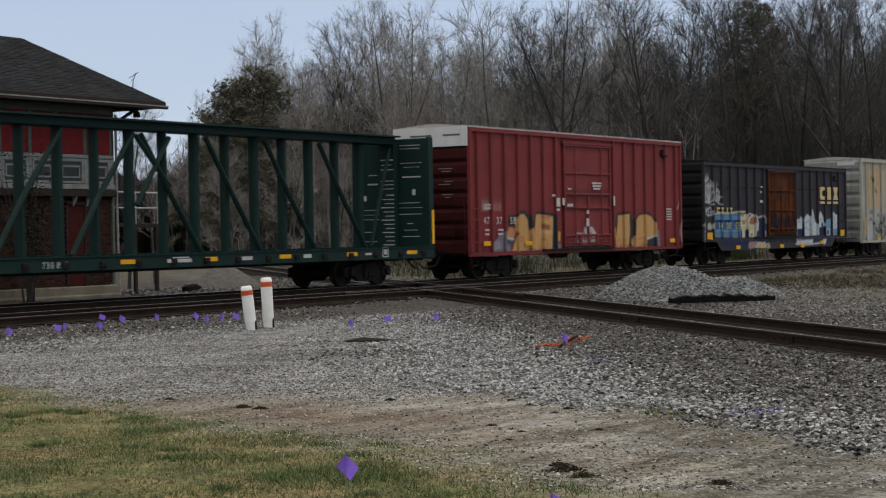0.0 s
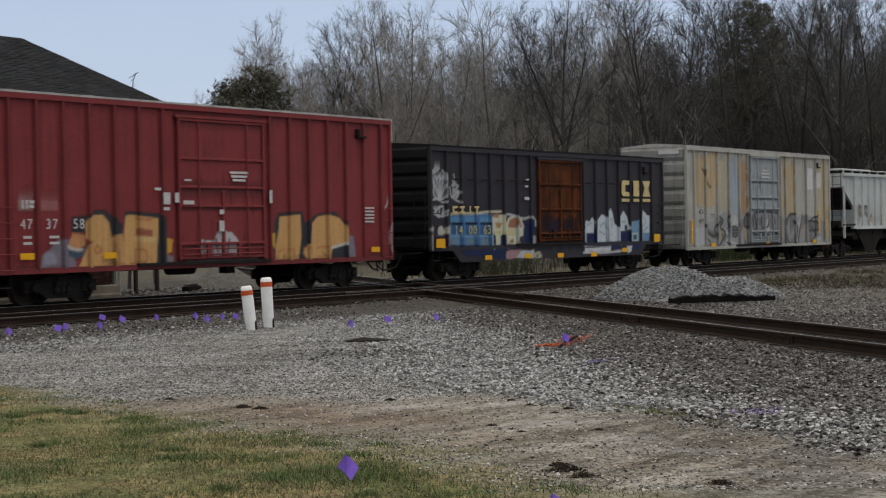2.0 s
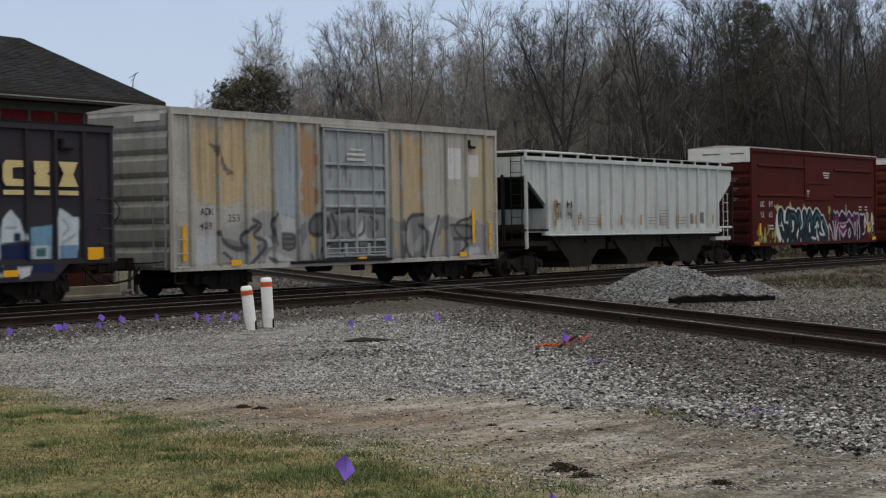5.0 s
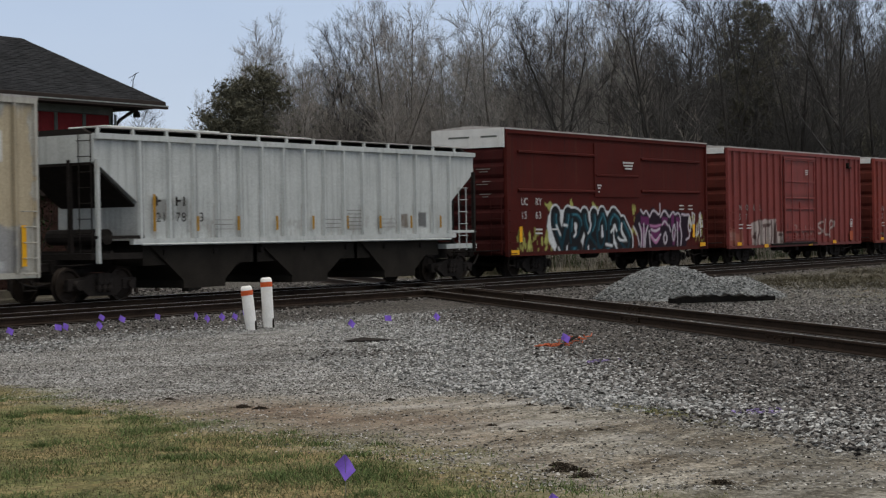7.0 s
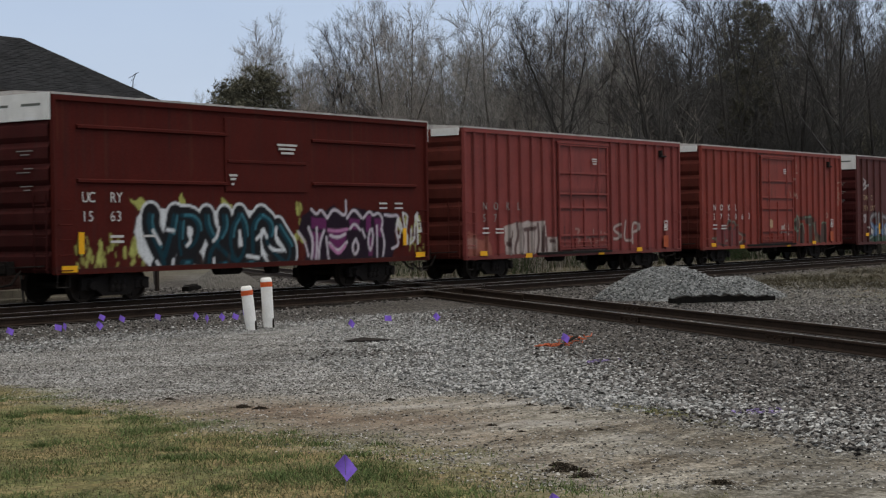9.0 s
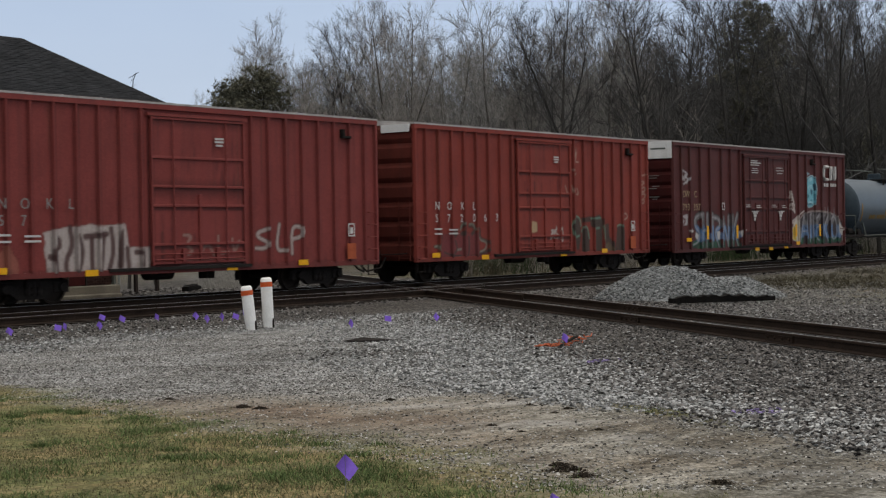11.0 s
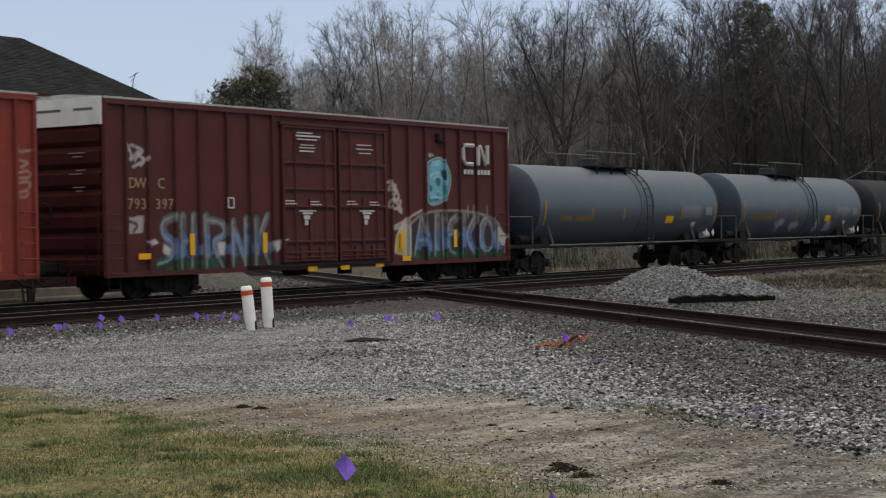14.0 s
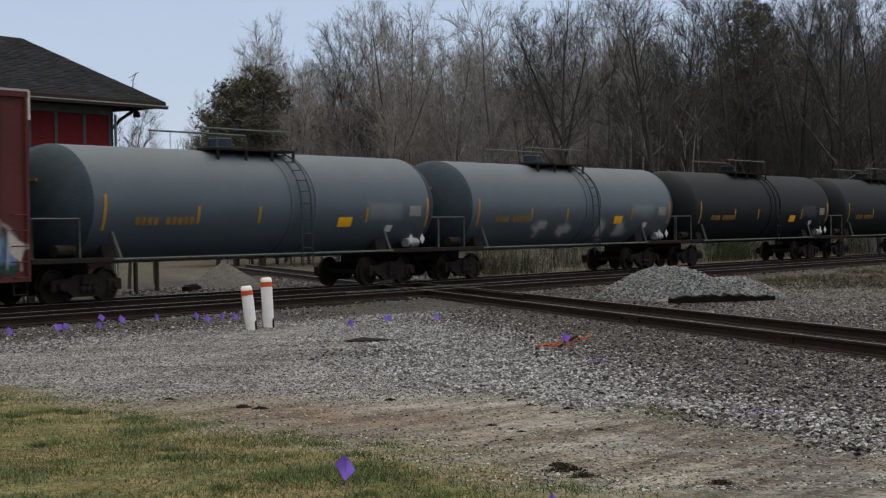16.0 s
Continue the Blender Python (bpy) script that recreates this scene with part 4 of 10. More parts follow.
        if end_top:
            part("end_plate", Geo().box(min(x + way * 0.012, x + way * 0.10), max(x + way * 0.012, x + way * 0.10), -1.44, 1.44, zt - end_top, zt + 0.02), M_WHITE, car, "white-painted top of the end wall")
            for y0, y1 in ((-1.2, -0.55), (-0.1, 0.75)):
                part("marking_bar", Geo().box(min(x + way * 0.10, x + way * 0.105), max(x + way * 0.10, x + way * 0.105), y0, y1, zt - end_top * 0.46, zt - end_top * 0.36), M_GTRIM, car)
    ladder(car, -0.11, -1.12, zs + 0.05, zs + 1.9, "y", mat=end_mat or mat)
    for x in (0.32, L - 0.32):
        for k in range(5):
            z = zs + 0.1 + 0.36 * k
            part("grab_iron", Geo().tube([(x - 0.2, -1.43, z), (x - 0.2, -1.54, z), (x + 0.2, -1.54, z), (x + 0.2, -1.43, z)], 0.014, 5), mat, car)
    for x in (0.3, L - 0.3):
        part("sill_step", Geo().tube([(x - 0.2, -1.45, zs), (x - 0.2, -1.45, zs - 0.3), (x + 0.2, -1.45, zs - 0.3), (x + 0.2, -1.45, zs)], 0.02, 5), M_STEEL, car)
    part("hand_brake", Geo().lathe([(-0.16, 0.26), (-0.14, 0.29), (-0.12, 0.26)], "x", 16, (0, 0.5, zs + 1.6)), M_STEEL, car)
    underframe(car, L, trucks, zs)
    return car


def spaced(a, b, n):
    return list(np.linspace(a, b, n))


WHT, BLK, NAVY = (0.60, 0.60, 0.60), (0.014, 0.014, 0.016), (0.012, 0.020, 0.070)
TAN = (0.50, 0.37, 0.20)


def red_boxcar():
    p = Spray(15.43)
    tan, shade, slate = (0.56, 0.32, 0.125), (0.035, 0.037, 0.042), (0.20, 0.19, 0.23)
    p.poly([(1.3, 0.77), (1.49, 1.17), (1.78, 1.36), (2.0, 1.6), (2.36, 1.55), (2.57, 1.0), (2.56, 0.66), (2.05, 0.67)], slate, alpha=0.85, rough=0.06)
    p.poly([(1.52, 0.98), (1.56, 1.22), (1.77, 1.29), (1.95, 1.16), (1.91, 0.97)], (0.26, 0.25, 0.30))
    p.poly([(2.45, 2.09), (2.97, 2.13), (3.23, 2.27), (3.54, 2.25), (3.8, 2.11), (4.12, 1.91), (4.14, 1.66), (3.71, 1.61), (2.96, 1.72), (2.44, 1.72)], shade)
    p.poly([(4.19, 2.19), (4.35, 2.23), (5.39, 2.18), (5.7, 2.03), (5.66, 0.67), (5.31, 0.61), (4.15, 0.64)], shade)
    p.poly([(2.54, 0.68), (2.64, 0.9), (2.87, 1.25), (3.01, 1.49), (2.88, 1.59), (2.89, 1.97), (3.08, 2.13), (3.46, 2.14), (3.68, 1.94), (3.73, 1.58), (3.75, 0.63)], tan)
    p.poly([(2.32, 1.38), (2.44, 1.7), (2.84, 1.68), (2.87, 1.44), (2.69, 1.31)], (0.50, 0.24, 0.10))
    p.poly([(2.3, 1.33), (2.72, 1.27), (2.93, 1.44), (2.81, 1.15), (2.57, 1.08), (2.35, 1.16)], (0.05, 0.08, 0.11))
    p.line(rounded([(2.28, 1.39), (2.5, 1.31), (2.76, 1.31)]), 0.06, (0.5, 0.47, 0.43))
    p.poly([(3.75, 0.63), (3.75, 1.58), (3.87, 1.66), (4.14, 1.66), (4.15, 0.62)], (0.50, 0.28, 0.11))
    p.poly([(4.09, 0.62), (4.17, 1.73), (4.23, 2.11), (4.39, 2.14), (5.39, 2.05), (5.36, 1.46), (5.27, 0.61)], tan)
    p.poly([(4.58, 1.81), (5.18, 1.76), (5.17, 1.59), (4.57, 1.63)], (0.30, 0.10, 0.06))
    p.poly([(4.53, 1.6), (5.34, 1.57), (5.33, 1.45), (4.53, 1.48)], (0.60, 0.40, 0.18))
    p.line(rounded([(4.58, 2.04), (5.14, 2.01)]), 0.045, (0.42, 0.16, 0.07), 0.8)
    p.line(rounded([(3.86, 1.43), (4.05, 1.12), (3.88, 0.82)]), 0.045, (0.42, 0.16, 0.07), 0.8)
    p.line(rounded([(4.56, 1.27), (4.96, 1.29), (4.99, 0.95), (4.55, 0.91), (4.56, 1.27)]), 0.045, (0.42, 0.16, 0.07), 0.8)
    p.line(rounded([(3.25, 1.39), (3.44, 1.29), (3.21, 1.19), (3.17, 1.32)]), 0.045, (0.42, 0.16, 0.07), 0.8)
    p.line(rounded([(3.78, 1.23), (4.01, 1.2), (4.01, 1.02)]), 0.045, (0.42, 0.16, 0.07), 0.8)
    p.line(rounded([(3.01, 0.84), (3.73, 0.81)]), 0.045, (0.52, 0.48, 0.46))
    p.line(rounded([(3.01, 0.77), (3.73, 0.74)]), 0.045, (0.52, 0.48, 0.46))
    p.line(rounded([(3.0, 0.7), (3.73, 0.67)]), 0.045, (0.52, 0.48, 0.46))
    p.poly([(5.7, 1.56), (5.92, 1.51), (5.86, 1.19), (5.69, 1.14)], (0.60, 0.32, 0.05))
    p.poly([(5.66, 1.12), (5.92, 1.09), (5.91, 0.64), (5.65, 0.65)], slate, alpha=0.9, rough=0.03)
    p.line(rounded([(1.26, 0.79), (2.49, 0.8)]), 0.05, (0.45, 0.43, 0.42))
    p.poly([(9.85, 1.29), (9.96, 1.96), (10.13, 2.19), (11.16, 2.23), (11.3, 1.9), (11.45, 1.99), (11.86, 2.16), (12.68, 2.22), (13.25, 1.89), (13.34, 1.33), (13.22, 0.92), (12.85, 0.79), (10.04, 0.84)], shade)
    p.poly([(9.97, 0.84), (9.98, 1.23), (10.12, 1.68), (10.18, 2.08), (11.1, 2.14), (11.12, 1.5), (10.97, 0.82)], tan)
    p.poly([(11.43, 0.81), (11.17, 1.07), (11.45, 1.33), (11.55, 1.84), (11.86, 2.08), (12.37, 2.14), (12.89, 2.04), (13.25, 1.74), (13.27, 1.35), (12.53, 1.19), (12.43, 0.79)], tan)
    p.line(rounded([(12.4, 1.49), (12.44, 1.19)]), 0.08, shade)
    p.line(rounded([(12.48, 1.18), (13.29, 1.32)]), 0.05, (0.55, 0.53, 0.50))
    p.poly([(9.76, 1.63), (9.97, 1.63), (9.96, 1.21), (9.77, 1.28)], (0.62, 0.36, 0.05))
    p.poly([(13.31, 1.54), (13.56, 1.53), (13.65, 0.88), (13.22, 0.82)], slate, alpha=0.9, rough=0.03)
    p.line(rounded([(10.15, 1.12), (10.39, 1.23), (10.34, 1.0)]), 0.045, (0.46, 0.20, 0.08), 0.8)
    p.line(rounded([(10.54, 1.17), (10.83, 1.19), (10.78, 0.99)]), 0.045, (0.46, 0.20, 0.08), 0.8)
    p.line(rounded([(11.23, 1.18), (11.58, 1.21), (11.52, 1.04)]), 0.045, (0.46, 0.20, 0.08), 0.8)
    p.line(rounded([(11.83, 1.2), (12.29, 1.23)]), 0.045, (0.46, 0.20, 0.08), 0.8)
    p.line(rounded([(12.03, 1.08), (12.23, 0.96)]), 0.045, (0.46, 0.20, 0.08), 0.8)
    p.poly([(6.86, 1.1), (6.9, 1.51), (7.39, 1.44), (7.59, 1.7), (8.08, 1.7), (8.4, 1.42), (8.43, 1.08)], (0.47, 0.46, 0.46), rough=0.05, alpha=0.9)
    p.line(rounded([(7.05, 1.44), (7.0, 1.17)]), 0.06, (0.09, 0.03, 0.03), 0.9)
    p.line(rounded([(7.31, 1.38), (7.35, 1.11)]), 0.06, (0.09, 0.03, 0.03), 0.9)
    p.line(rounded([(7.78, 1.62), (7.73, 1.13)]), 0.06, (0.09, 0.03, 0.03), 0.9)
    p.line(rounded([(7.49, 1.49), (7.57, 1.16)]), 0.06, (0.09, 0.03, 0.03), 0.9)
    p.line(rounded([(8.02, 1.48), (7.93, 1.13)]), 0.06, (0.09, 0.03, 0.03), 0.9)
    p.line(rounded([(6.44, 1.02), (8.92, 1.03)]), 0.045, (0.34, 0.25, 0.25), 0.8)
    p.line(rounded([(6.44, 0.94), (9.2, 0.95)]), 0.045, (0.34, 0.25, 0.25), 0.8)
    p.line(rounded([(6.44, 0.84), (8.92, 0.85)]), 0.045, (0.34, 0.25, 0.25), 0.8)
    p.line(rounded([(15.18, 2.68), (15.29, 2.49), (15.12, 2.31)]), 0.05, (0.45, 0.40, 0.40))
    p.line(rounded([(15.39, 1.88), (15.32, 1.45), (15.38, 1.03)]), 0.09, (0.45, 0.38, 0.38), 0.8)
    p.rect(1.46, 2.02, 2.24, 2.49, (0.30, 0.12, 0.115), 0.9)
    p.rect(0.78, 1.24, 2.24, 2.5, (0.42, 0.33, 0.32), 0.5)
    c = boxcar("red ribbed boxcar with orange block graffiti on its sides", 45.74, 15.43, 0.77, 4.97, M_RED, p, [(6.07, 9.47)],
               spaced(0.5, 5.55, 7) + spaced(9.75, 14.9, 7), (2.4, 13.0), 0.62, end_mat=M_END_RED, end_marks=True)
    bars(c, M_LETTER, 0.82, 2.28, [(0, 0, 0.06, 0.2), (0.12, 0, 0.06, 0.2), (0.22, 0.02, 0.14, 0.07), (0.24, 0.12, 0.14, 0.07)])
    for text, x in (("47", 0.76), ("37", 1.54), ("58", 2.40)):
        lettering(text, c, M_LETTER, x, 1.81, 0.34)
    bars(c, M_LETTER, 0.85, 1.45, [(0, 0, 0.25, 0.06), (0, 0.14, 0.25, 0.06), (0.8, 0, 0.3, 0.06), (0.8, 0.14, 0.3, 0.06)])
    bars(c, M_LETTER, 8.0, 3.0, [(0, 0.22, 0.75, 0.06), (0.05, 0.12, 0.65, 0.06), (0.12, 0.02, 0.5, 0.06)], -1.54)
    bars(c, M_LETTER, 5.2, 2.3, [(0, 0.45, 0.22, 0.07), (0.3, 0.1, 0.25, 0.3), (0.3, -0.05, 0.22, 0.08), (0.72, 0.15, 0.2, 0.25)])
    bars(c, M_LETTER, 6.2, 2.4, [(0, 0, 0.4, 0.1), (0.05, 0.6, 0.25, 0.05)], -1.54)
    bars(c, M_LETTER, 9.62, 2.45, [(0, 0, 0.12, 0.35)], -1.54)
    bars(c, M_LETTER, 7.55, 1.7, [(0, 0, 0.2, 0.28), (0.03, 0.45, 0.16, 0.12)], -1.545)
    bars(c, M_LETTER, 14.0, 1.9, [(0, 0.1 * k, 0.45, 0.05) for k in range(5)])
    reflectors(c, [(0.96, 1.18), (14.5, 1.1), (3.6, 1.15)])


def dark_boxcar():
    p = Spray(16.08)
    chalk, cream, sea, ghost = (0.44, 0.45, 0.46), (0.56, 0.54, 0.40), (0.075, 0.19, 0.38), (0.50, 0.56, 0.60)
    p.poly([(0.18, 3.24), (0.45, 3.53), (0.83, 3.45), (1.09, 3.26), (1.01, 2.69), (0.55, 2.59), (0.23, 2.68)], (0.20, 0.205, 0.215), alpha=0.55, rough=0.1)
    p.line(rounded([(0.18, 3.45), (0.41, 3.6), (0.65, 3.59), (0.44, 3.49), (0.19, 3.41)]), 0.07, chalk, 0.9)
    p.line(rounded([(0.18, 3.34), (0.31, 3.11), (0.24, 2.68), (0.61, 2.59), (1.0, 2.69), (1.06, 3.31), (0.77, 3.52)]), 0.06, chalk, 0.9)
    p.line(rounded([(0.55, 2.64), (0.28, 3.2)]), 0.05, chalk, 0.9)
    p.line(rounded([(0.56, 2.64), (0.45, 3.3)]), 0.05, chalk, 0.9)
    p.line(rounded([(0.58, 2.64), (0.64, 3.39)]), 0.05, chalk, 0.9)
    p.line(rounded([(0.6, 2.64), (0.83, 3.3)]), 0.05, chalk, 0.9)
    p.line(rounded([(0.63, 2.64), (1.01, 3.17)]), 0.05, chalk, 0.9)
    p.line(rounded([(0.34, 3.34), (0.47, 3.2), (0.57, 3.39), (0.7, 3.21), (0.83, 3.4), (0.96, 3.21)]), 0.05, chalk, 0.9)
    p.line(rounded([(0.15, 2.57), (0.49, 2.64), (0.68, 2.5), (1.07, 2.55)]), 0.06, chalk, 0.9)
    p.line(rounded([(1.42, 3.41), (1.47, 3.22), (1.29, 3.2), (1.62, 3.13), (1.18, 3.05), (1.82, 3.09), (1.21, 2.81), (1.87, 2.92), (1.24, 2.67), (1.81, 2.51)]), 0.05, chalk, 0.9)
    p.line(rounded([(1.18, 3.0), (1.27, 2.6), (1.54, 2.84), (1.5, 2.6), (1.75, 2.84)]), 0.05, chalk, 0.9)
    p.line(rounded([(1.38, 3.13), (1.34, 2.65)]), 0.05, chalk, 0.9)
    p.line(rounded([(0.19, 2.36), (0.41, 2.26), (0.22, 2.12), (0.61, 2.4), (0.54, 2.03)]), 0.06, chalk, 0.9)
    p.line(rounded([(0.48, 2.36), (0.87, 2.41), (0.67, 2.08), (1.03, 2.31)]), 0.06, chalk, 0.9)
    p.line(rounded([(0.22, 2.17), (0.79, 2.03), (1.1, 2.24)]), 0.05, chalk, 0.9)
    p.line(rounded([(0.35, 2.4), (0.44, 2.08)]), 0.05, chalk, 0.9)
    p.blob(0.13, 1.68, 0.13, 0.13, (0.50, 0.48, 0.42), 0.9, 0.15, 2)
    p.blob(0.64, 1.6, 0.18, 0.18, (0.50, 0.48, 0.42), 0.9, 0.15, 2)
    p.poly([(0.75, 1.52), (0.88, 1.72), (1.15, 1.79), (1.16, 1.5)], cream, alpha=0.8, rough=0.04)
    p.poly([(0.21, 1.49), (1.06, 1.48), (1.04, 1.03), (0.2, 1.05)], (0.040, 0.022, 0.045))
    p.line(rounded([(1.11, 1.48), (1.1, 1.07)]), 0.07, (0.33, 0.24, 0.22))
    p.line(rounded([(0.09, 1.47), (0.09, 1.05)]), 0.13, (0.46, 0.45, 0.44), 0.8)
    p.poly([(1.43, 1.21), (4.4, 1.15), (4.36, 0.64), (2.03, 0.8), (1.46, 0.97)], NAVY)
    p.poly([(1.18, 2.1), (3.59, 2.14), (3.57, 1.13), (1.15, 1.16)], sea, rough=0.03)
    p.poly([(1.23, 2.05), (1.78, 2.05), (1.77, 1.87), (1.22, 1.87)], (0.11, 0.26, 0.44), alpha=0.9)
    p.poly([(1.24, 1.84), (1.76, 1.83), (1.75, 1.49), (1.23, 1.5)], (0.045, 0.11, 0.25))
    p.line(rounded([(1.24, 1.84), (1.76, 1.84)]), 0.06, (0.008, 0.012, 0.03))
    p.line(rounded([(1.21, 1.44), (1.76, 1.44)]), 0.05, (0.16, 0.32, 0.46))
    p.poly([(1.27, 1.38), (1.69, 1.37), (1.69, 1.17), (1.26, 1.18)], (0.17, 0.24, 0.27), alpha=0.85, rough=0.03)
    p.poly([(2.06, 2.05), (2.63, 2.05), (2.62, 1.86), (2.05, 1.87)], (0.11, 0.26, 0.44), alpha=0.9)
    p.poly([(2.07, 1.83), (2.61, 1.83), (2.6, 1.48), (2.06, 1.49)], (0.045, 0.11, 0.25))
    p.line(rounded([(2.07, 1.84), (2.61, 1.84)]), 0.06, (0.008, 0.012, 0.03))
    p.line(rounded([(2.04, 1.43), (2.61, 1.42)]), 0.05, (0.16, 0.32, 0.46))
    p.poly([(2.1, 1.36), (2.54, 1.36), (2.53, 1.15), (2.09, 1.16)], (0.17, 0.24, 0.27), alpha=0.85, rough=0.03)
    p.poly([(2.95, 2.04), (3.53, 2.04), (3.53, 1.86), (2.94, 1.86)], (0.11, 0.26, 0.44), alpha=0.9)
    p.poly([(2.95, 1.82), (3.51, 1.82), (3.5, 1.47), (2.94, 1.48)], (0.045, 0.11, 0.25))
    p.line(rounded([(2.95, 1.83), (3.51, 1.83)]), 0.06, (0.008, 0.012, 0.03))
    p.line(rounded([(2.93, 1.42), (3.52, 1.41)]), 0.05, (0.16, 0.32, 0.46))
    p.poly([(2.98, 1.35), (3.44, 1.34), (3.44, 1.13), (2.98, 1.14)], (0.17, 0.24, 0.27), alpha=0.85, rough=0.03)
    p.line(rounded([(1.89, 2.07), (1.87, 1.15)]), 0.1, (0.010, 0.018, 0.06))
    p.line(rounded([(2.75, 2.07), (2.72, 1.14)]), 0.1, (0.010, 0.018, 0.06))
    p.line(rounded([(1.23, 2.15), (1.8, 2.17), (2.69, 2.16), (2.8, 2.18), (3.55, 2.22), (4.22, 2.23)]), 0.09, cream, 0.85)
    p.poly([(3.64, 2.04), (4.21, 2.14), (4.42, 2.12), (4.43, 1.43), (4.19, 1.42), (4.16, 1.13), (3.88, 1.13), (3.88, 1.42), (3.65, 1.43)], cream, rough=0.03)
    p.poly([(3.7, 2.14), (4.1, 2.16), (4.06, 2.02), (3.73, 2.03)], (0.34, 0.20, 0.11))
    p.poly([(3.82, 1.87), (4.3, 1.85), (4.17, 1.68), (3.95, 1.68)], (0.36, 0.22, 0.09))
    p.poly([(3.68, 1.59), (4.41, 1.58), (4.4, 1.48), (3.68, 1.49)], (0.48, 0.44, 0.16), alpha=0.7)
    p.line(rounded([(3.77, 1.41), (3.76, 1.1)]), 0.16, NAVY)
    p.line(rounded([(4.31, 1.4), (4.3, 1.09)]), 0.16, NAVY)
    p.line(rounded([(4.57, 1.4), (4.56, 1.05)]), 0.16, NAVY)
    p.line(rounded([(3.68, 1.44), (3.7, 1.02)]), 0.06, (0.52, 0.54, 0.50), 0.9)
    p.line(rounded([(4.53, 1.66), (4.56, 1.02)]), 0.06, (0.52, 0.54, 0.50), 0.9)
    p.line(rounded([(5.42, 1.75), (5.3, 1.5), (5.4, 1.08)]), 0.06, (0.52, 0.54, 0.50), 0.9)
    p.poly([(4.5, 1.15), (4.53, 1.81), (4.66, 2.01), (5.04, 2.12), (5.51, 2.01), (5.67, 1.75), (5.61, 1.41), (5.26, 1.34), (5.19, 1.12)], cream)
    p.poly([(4.65, 1.76), (4.77, 1.96), (5.12, 2.04), (5.47, 1.91), (5.54, 1.7), (5.34, 1.65), (4.65, 1.7)], (0.30, 0.14, 0.085))
    p.poly([(4.64, 1.66), (5.34, 1.62), (5.18, 1.42), (4.61, 1.43)], (0.52, 0.46, 0.24))
    p.poly([(4.75, 1.27), (4.98, 1.3), (5.0, 1.18), (4.76, 1.17)], (0.22, 0.12, 0.08))
    p.poly([(5.1, 1.34), (5.2, 1.75), (5.43, 1.88), (5.46, 1.55), (5.25, 1.29)], (0.50, 0.54, 0.54), alpha=0.9)
    p.poly([(5.7, 1.9), (6.39, 1.89), (6.32, 1.47), (6.17, 1.46), (6.16, 1.0), (5.4, 1.02), (5.66, 1.41)], NAVY)
    p.line(rounded([(4.59, 2.14), (4.97, 2.11), (5.66, 1.96), (6.06, 2.06), (6.42, 2.01), (6.45, 1.74)]), 0.09, chalk, 0.85)
    p.poly([(4.41, 0.92), (5.4, 0.95), (5.16, 0.67), (4.41, 0.63)], (0.33, 0.20, 0.21), rough=0.04)
    p.poly([(5.04, 0.67), (5.4, 0.9), (6.23, 0.92), (6.18, 0.64)], (0.50, 0.51, 0.50), rough=0.05, alpha=0.9)
    p.poly([(6.15, 0.86), (6.8, 0.85), (6.77, 0.63), (6.12, 0.64)], (0.42, 0.40, 0.29), rough=0.05, alpha=0.9)
    p.poly([(6.24, 1.41), (6.45, 1.4), (6.42, 1.11), (6.23, 1.06)], (0.40, 0.38, 0.36), alpha=0.8, rough=0.04)
    p.rect(6.6, 9.5, 0.9, 2.1, (0.012, 0.012, 0.02), 0.80, 0.35, 14)
    p.poly([(7.25, 1.94), (7.81, 1.94), (7.8, 1.49), (7.24, 1.5)], (0.02, 0.02, 0.05), alpha=0.9)
    p.poly([(8.34, 1.93), (9.06, 1.93), (9.05, 1.65), (8.33, 1.65)], (0.016, 0.014, 0.02), alpha=0.9)
    p.poly([(9.75, 0.95), (9.77, 1.58), (9.99, 1.93), (10.22, 1.86), (10.45, 2.03), (10.61, 1.87), (10.55, 1.52), (10.71, 0.99)], ghost, rough=0.03)
    p.poly([(10.77, 1.05), (10.85, 1.92), (11.15, 2.13), (11.56, 2.03), (11.53, 1.06)], ghost, rough=0.03)
    p.poly([(11.59, 1.0), (11.59, 2.1), (11.85, 2.35), (12.04, 2.1), (12.13, 1.77), (12.5, 1.63), (12.56, 0.98)], ghost, rough=0.03)
    p.poly([(12.53, 1.49), (12.61, 2.04), (12.87, 2.26), (13.13, 2.03), (13.35, 1.55)], ghost, rough=0.03)
    p.poly([(14.21, 0.98), (14.22, 2.09), (14.38, 2.29), (14.77, 2.09), (14.96, 2.09), (14.97, 1.4), (14.75, 0.97)], ghost, rough=0.03)
    p.poly([(13.42, 1.0), (13.44, 1.85), (14.13, 1.91), (14.08, 1.04)], (0.16, 0.30, 0.42))
    p.poly([(13.43, 1.42), (14.03, 1.43), (14.02, 1.09), (13.44, 1.11)], (0.46, 0.52, 0.55))
    p.poly([(13.6, 1.36), (13.92, 1.37), (13.91, 1.16), (13.59, 1.16)], (0.05, 0.12, 0.14))
    p.poly([(9.99, 1.45), (10.67, 1.45), (10.69, 0.98), (9.98, 0.98)], NAVY)
    p.poly([(10.86, 1.09), (11.57, 1.11), (11.57, 0.96), (10.82, 0.96)], NAVY)
    p.poly([(11.73, 1.11), (12.54, 1.13), (12.52, 0.82), (11.74, 0.83)], NAVY)
    p.poly([(12.53, 1.47), (13.36, 1.46), (13.37, 0.98), (12.54, 0.99)], NAVY)
    p.poly([(13.41, 1.08), (14.17, 1.09), (14.12, 0.8), (13.45, 0.8)], NAVY)
    p.poly([(12.93, 1.73), (13.14, 1.73), (13.14, 1.52), (12.93, 1.52)], NAVY)
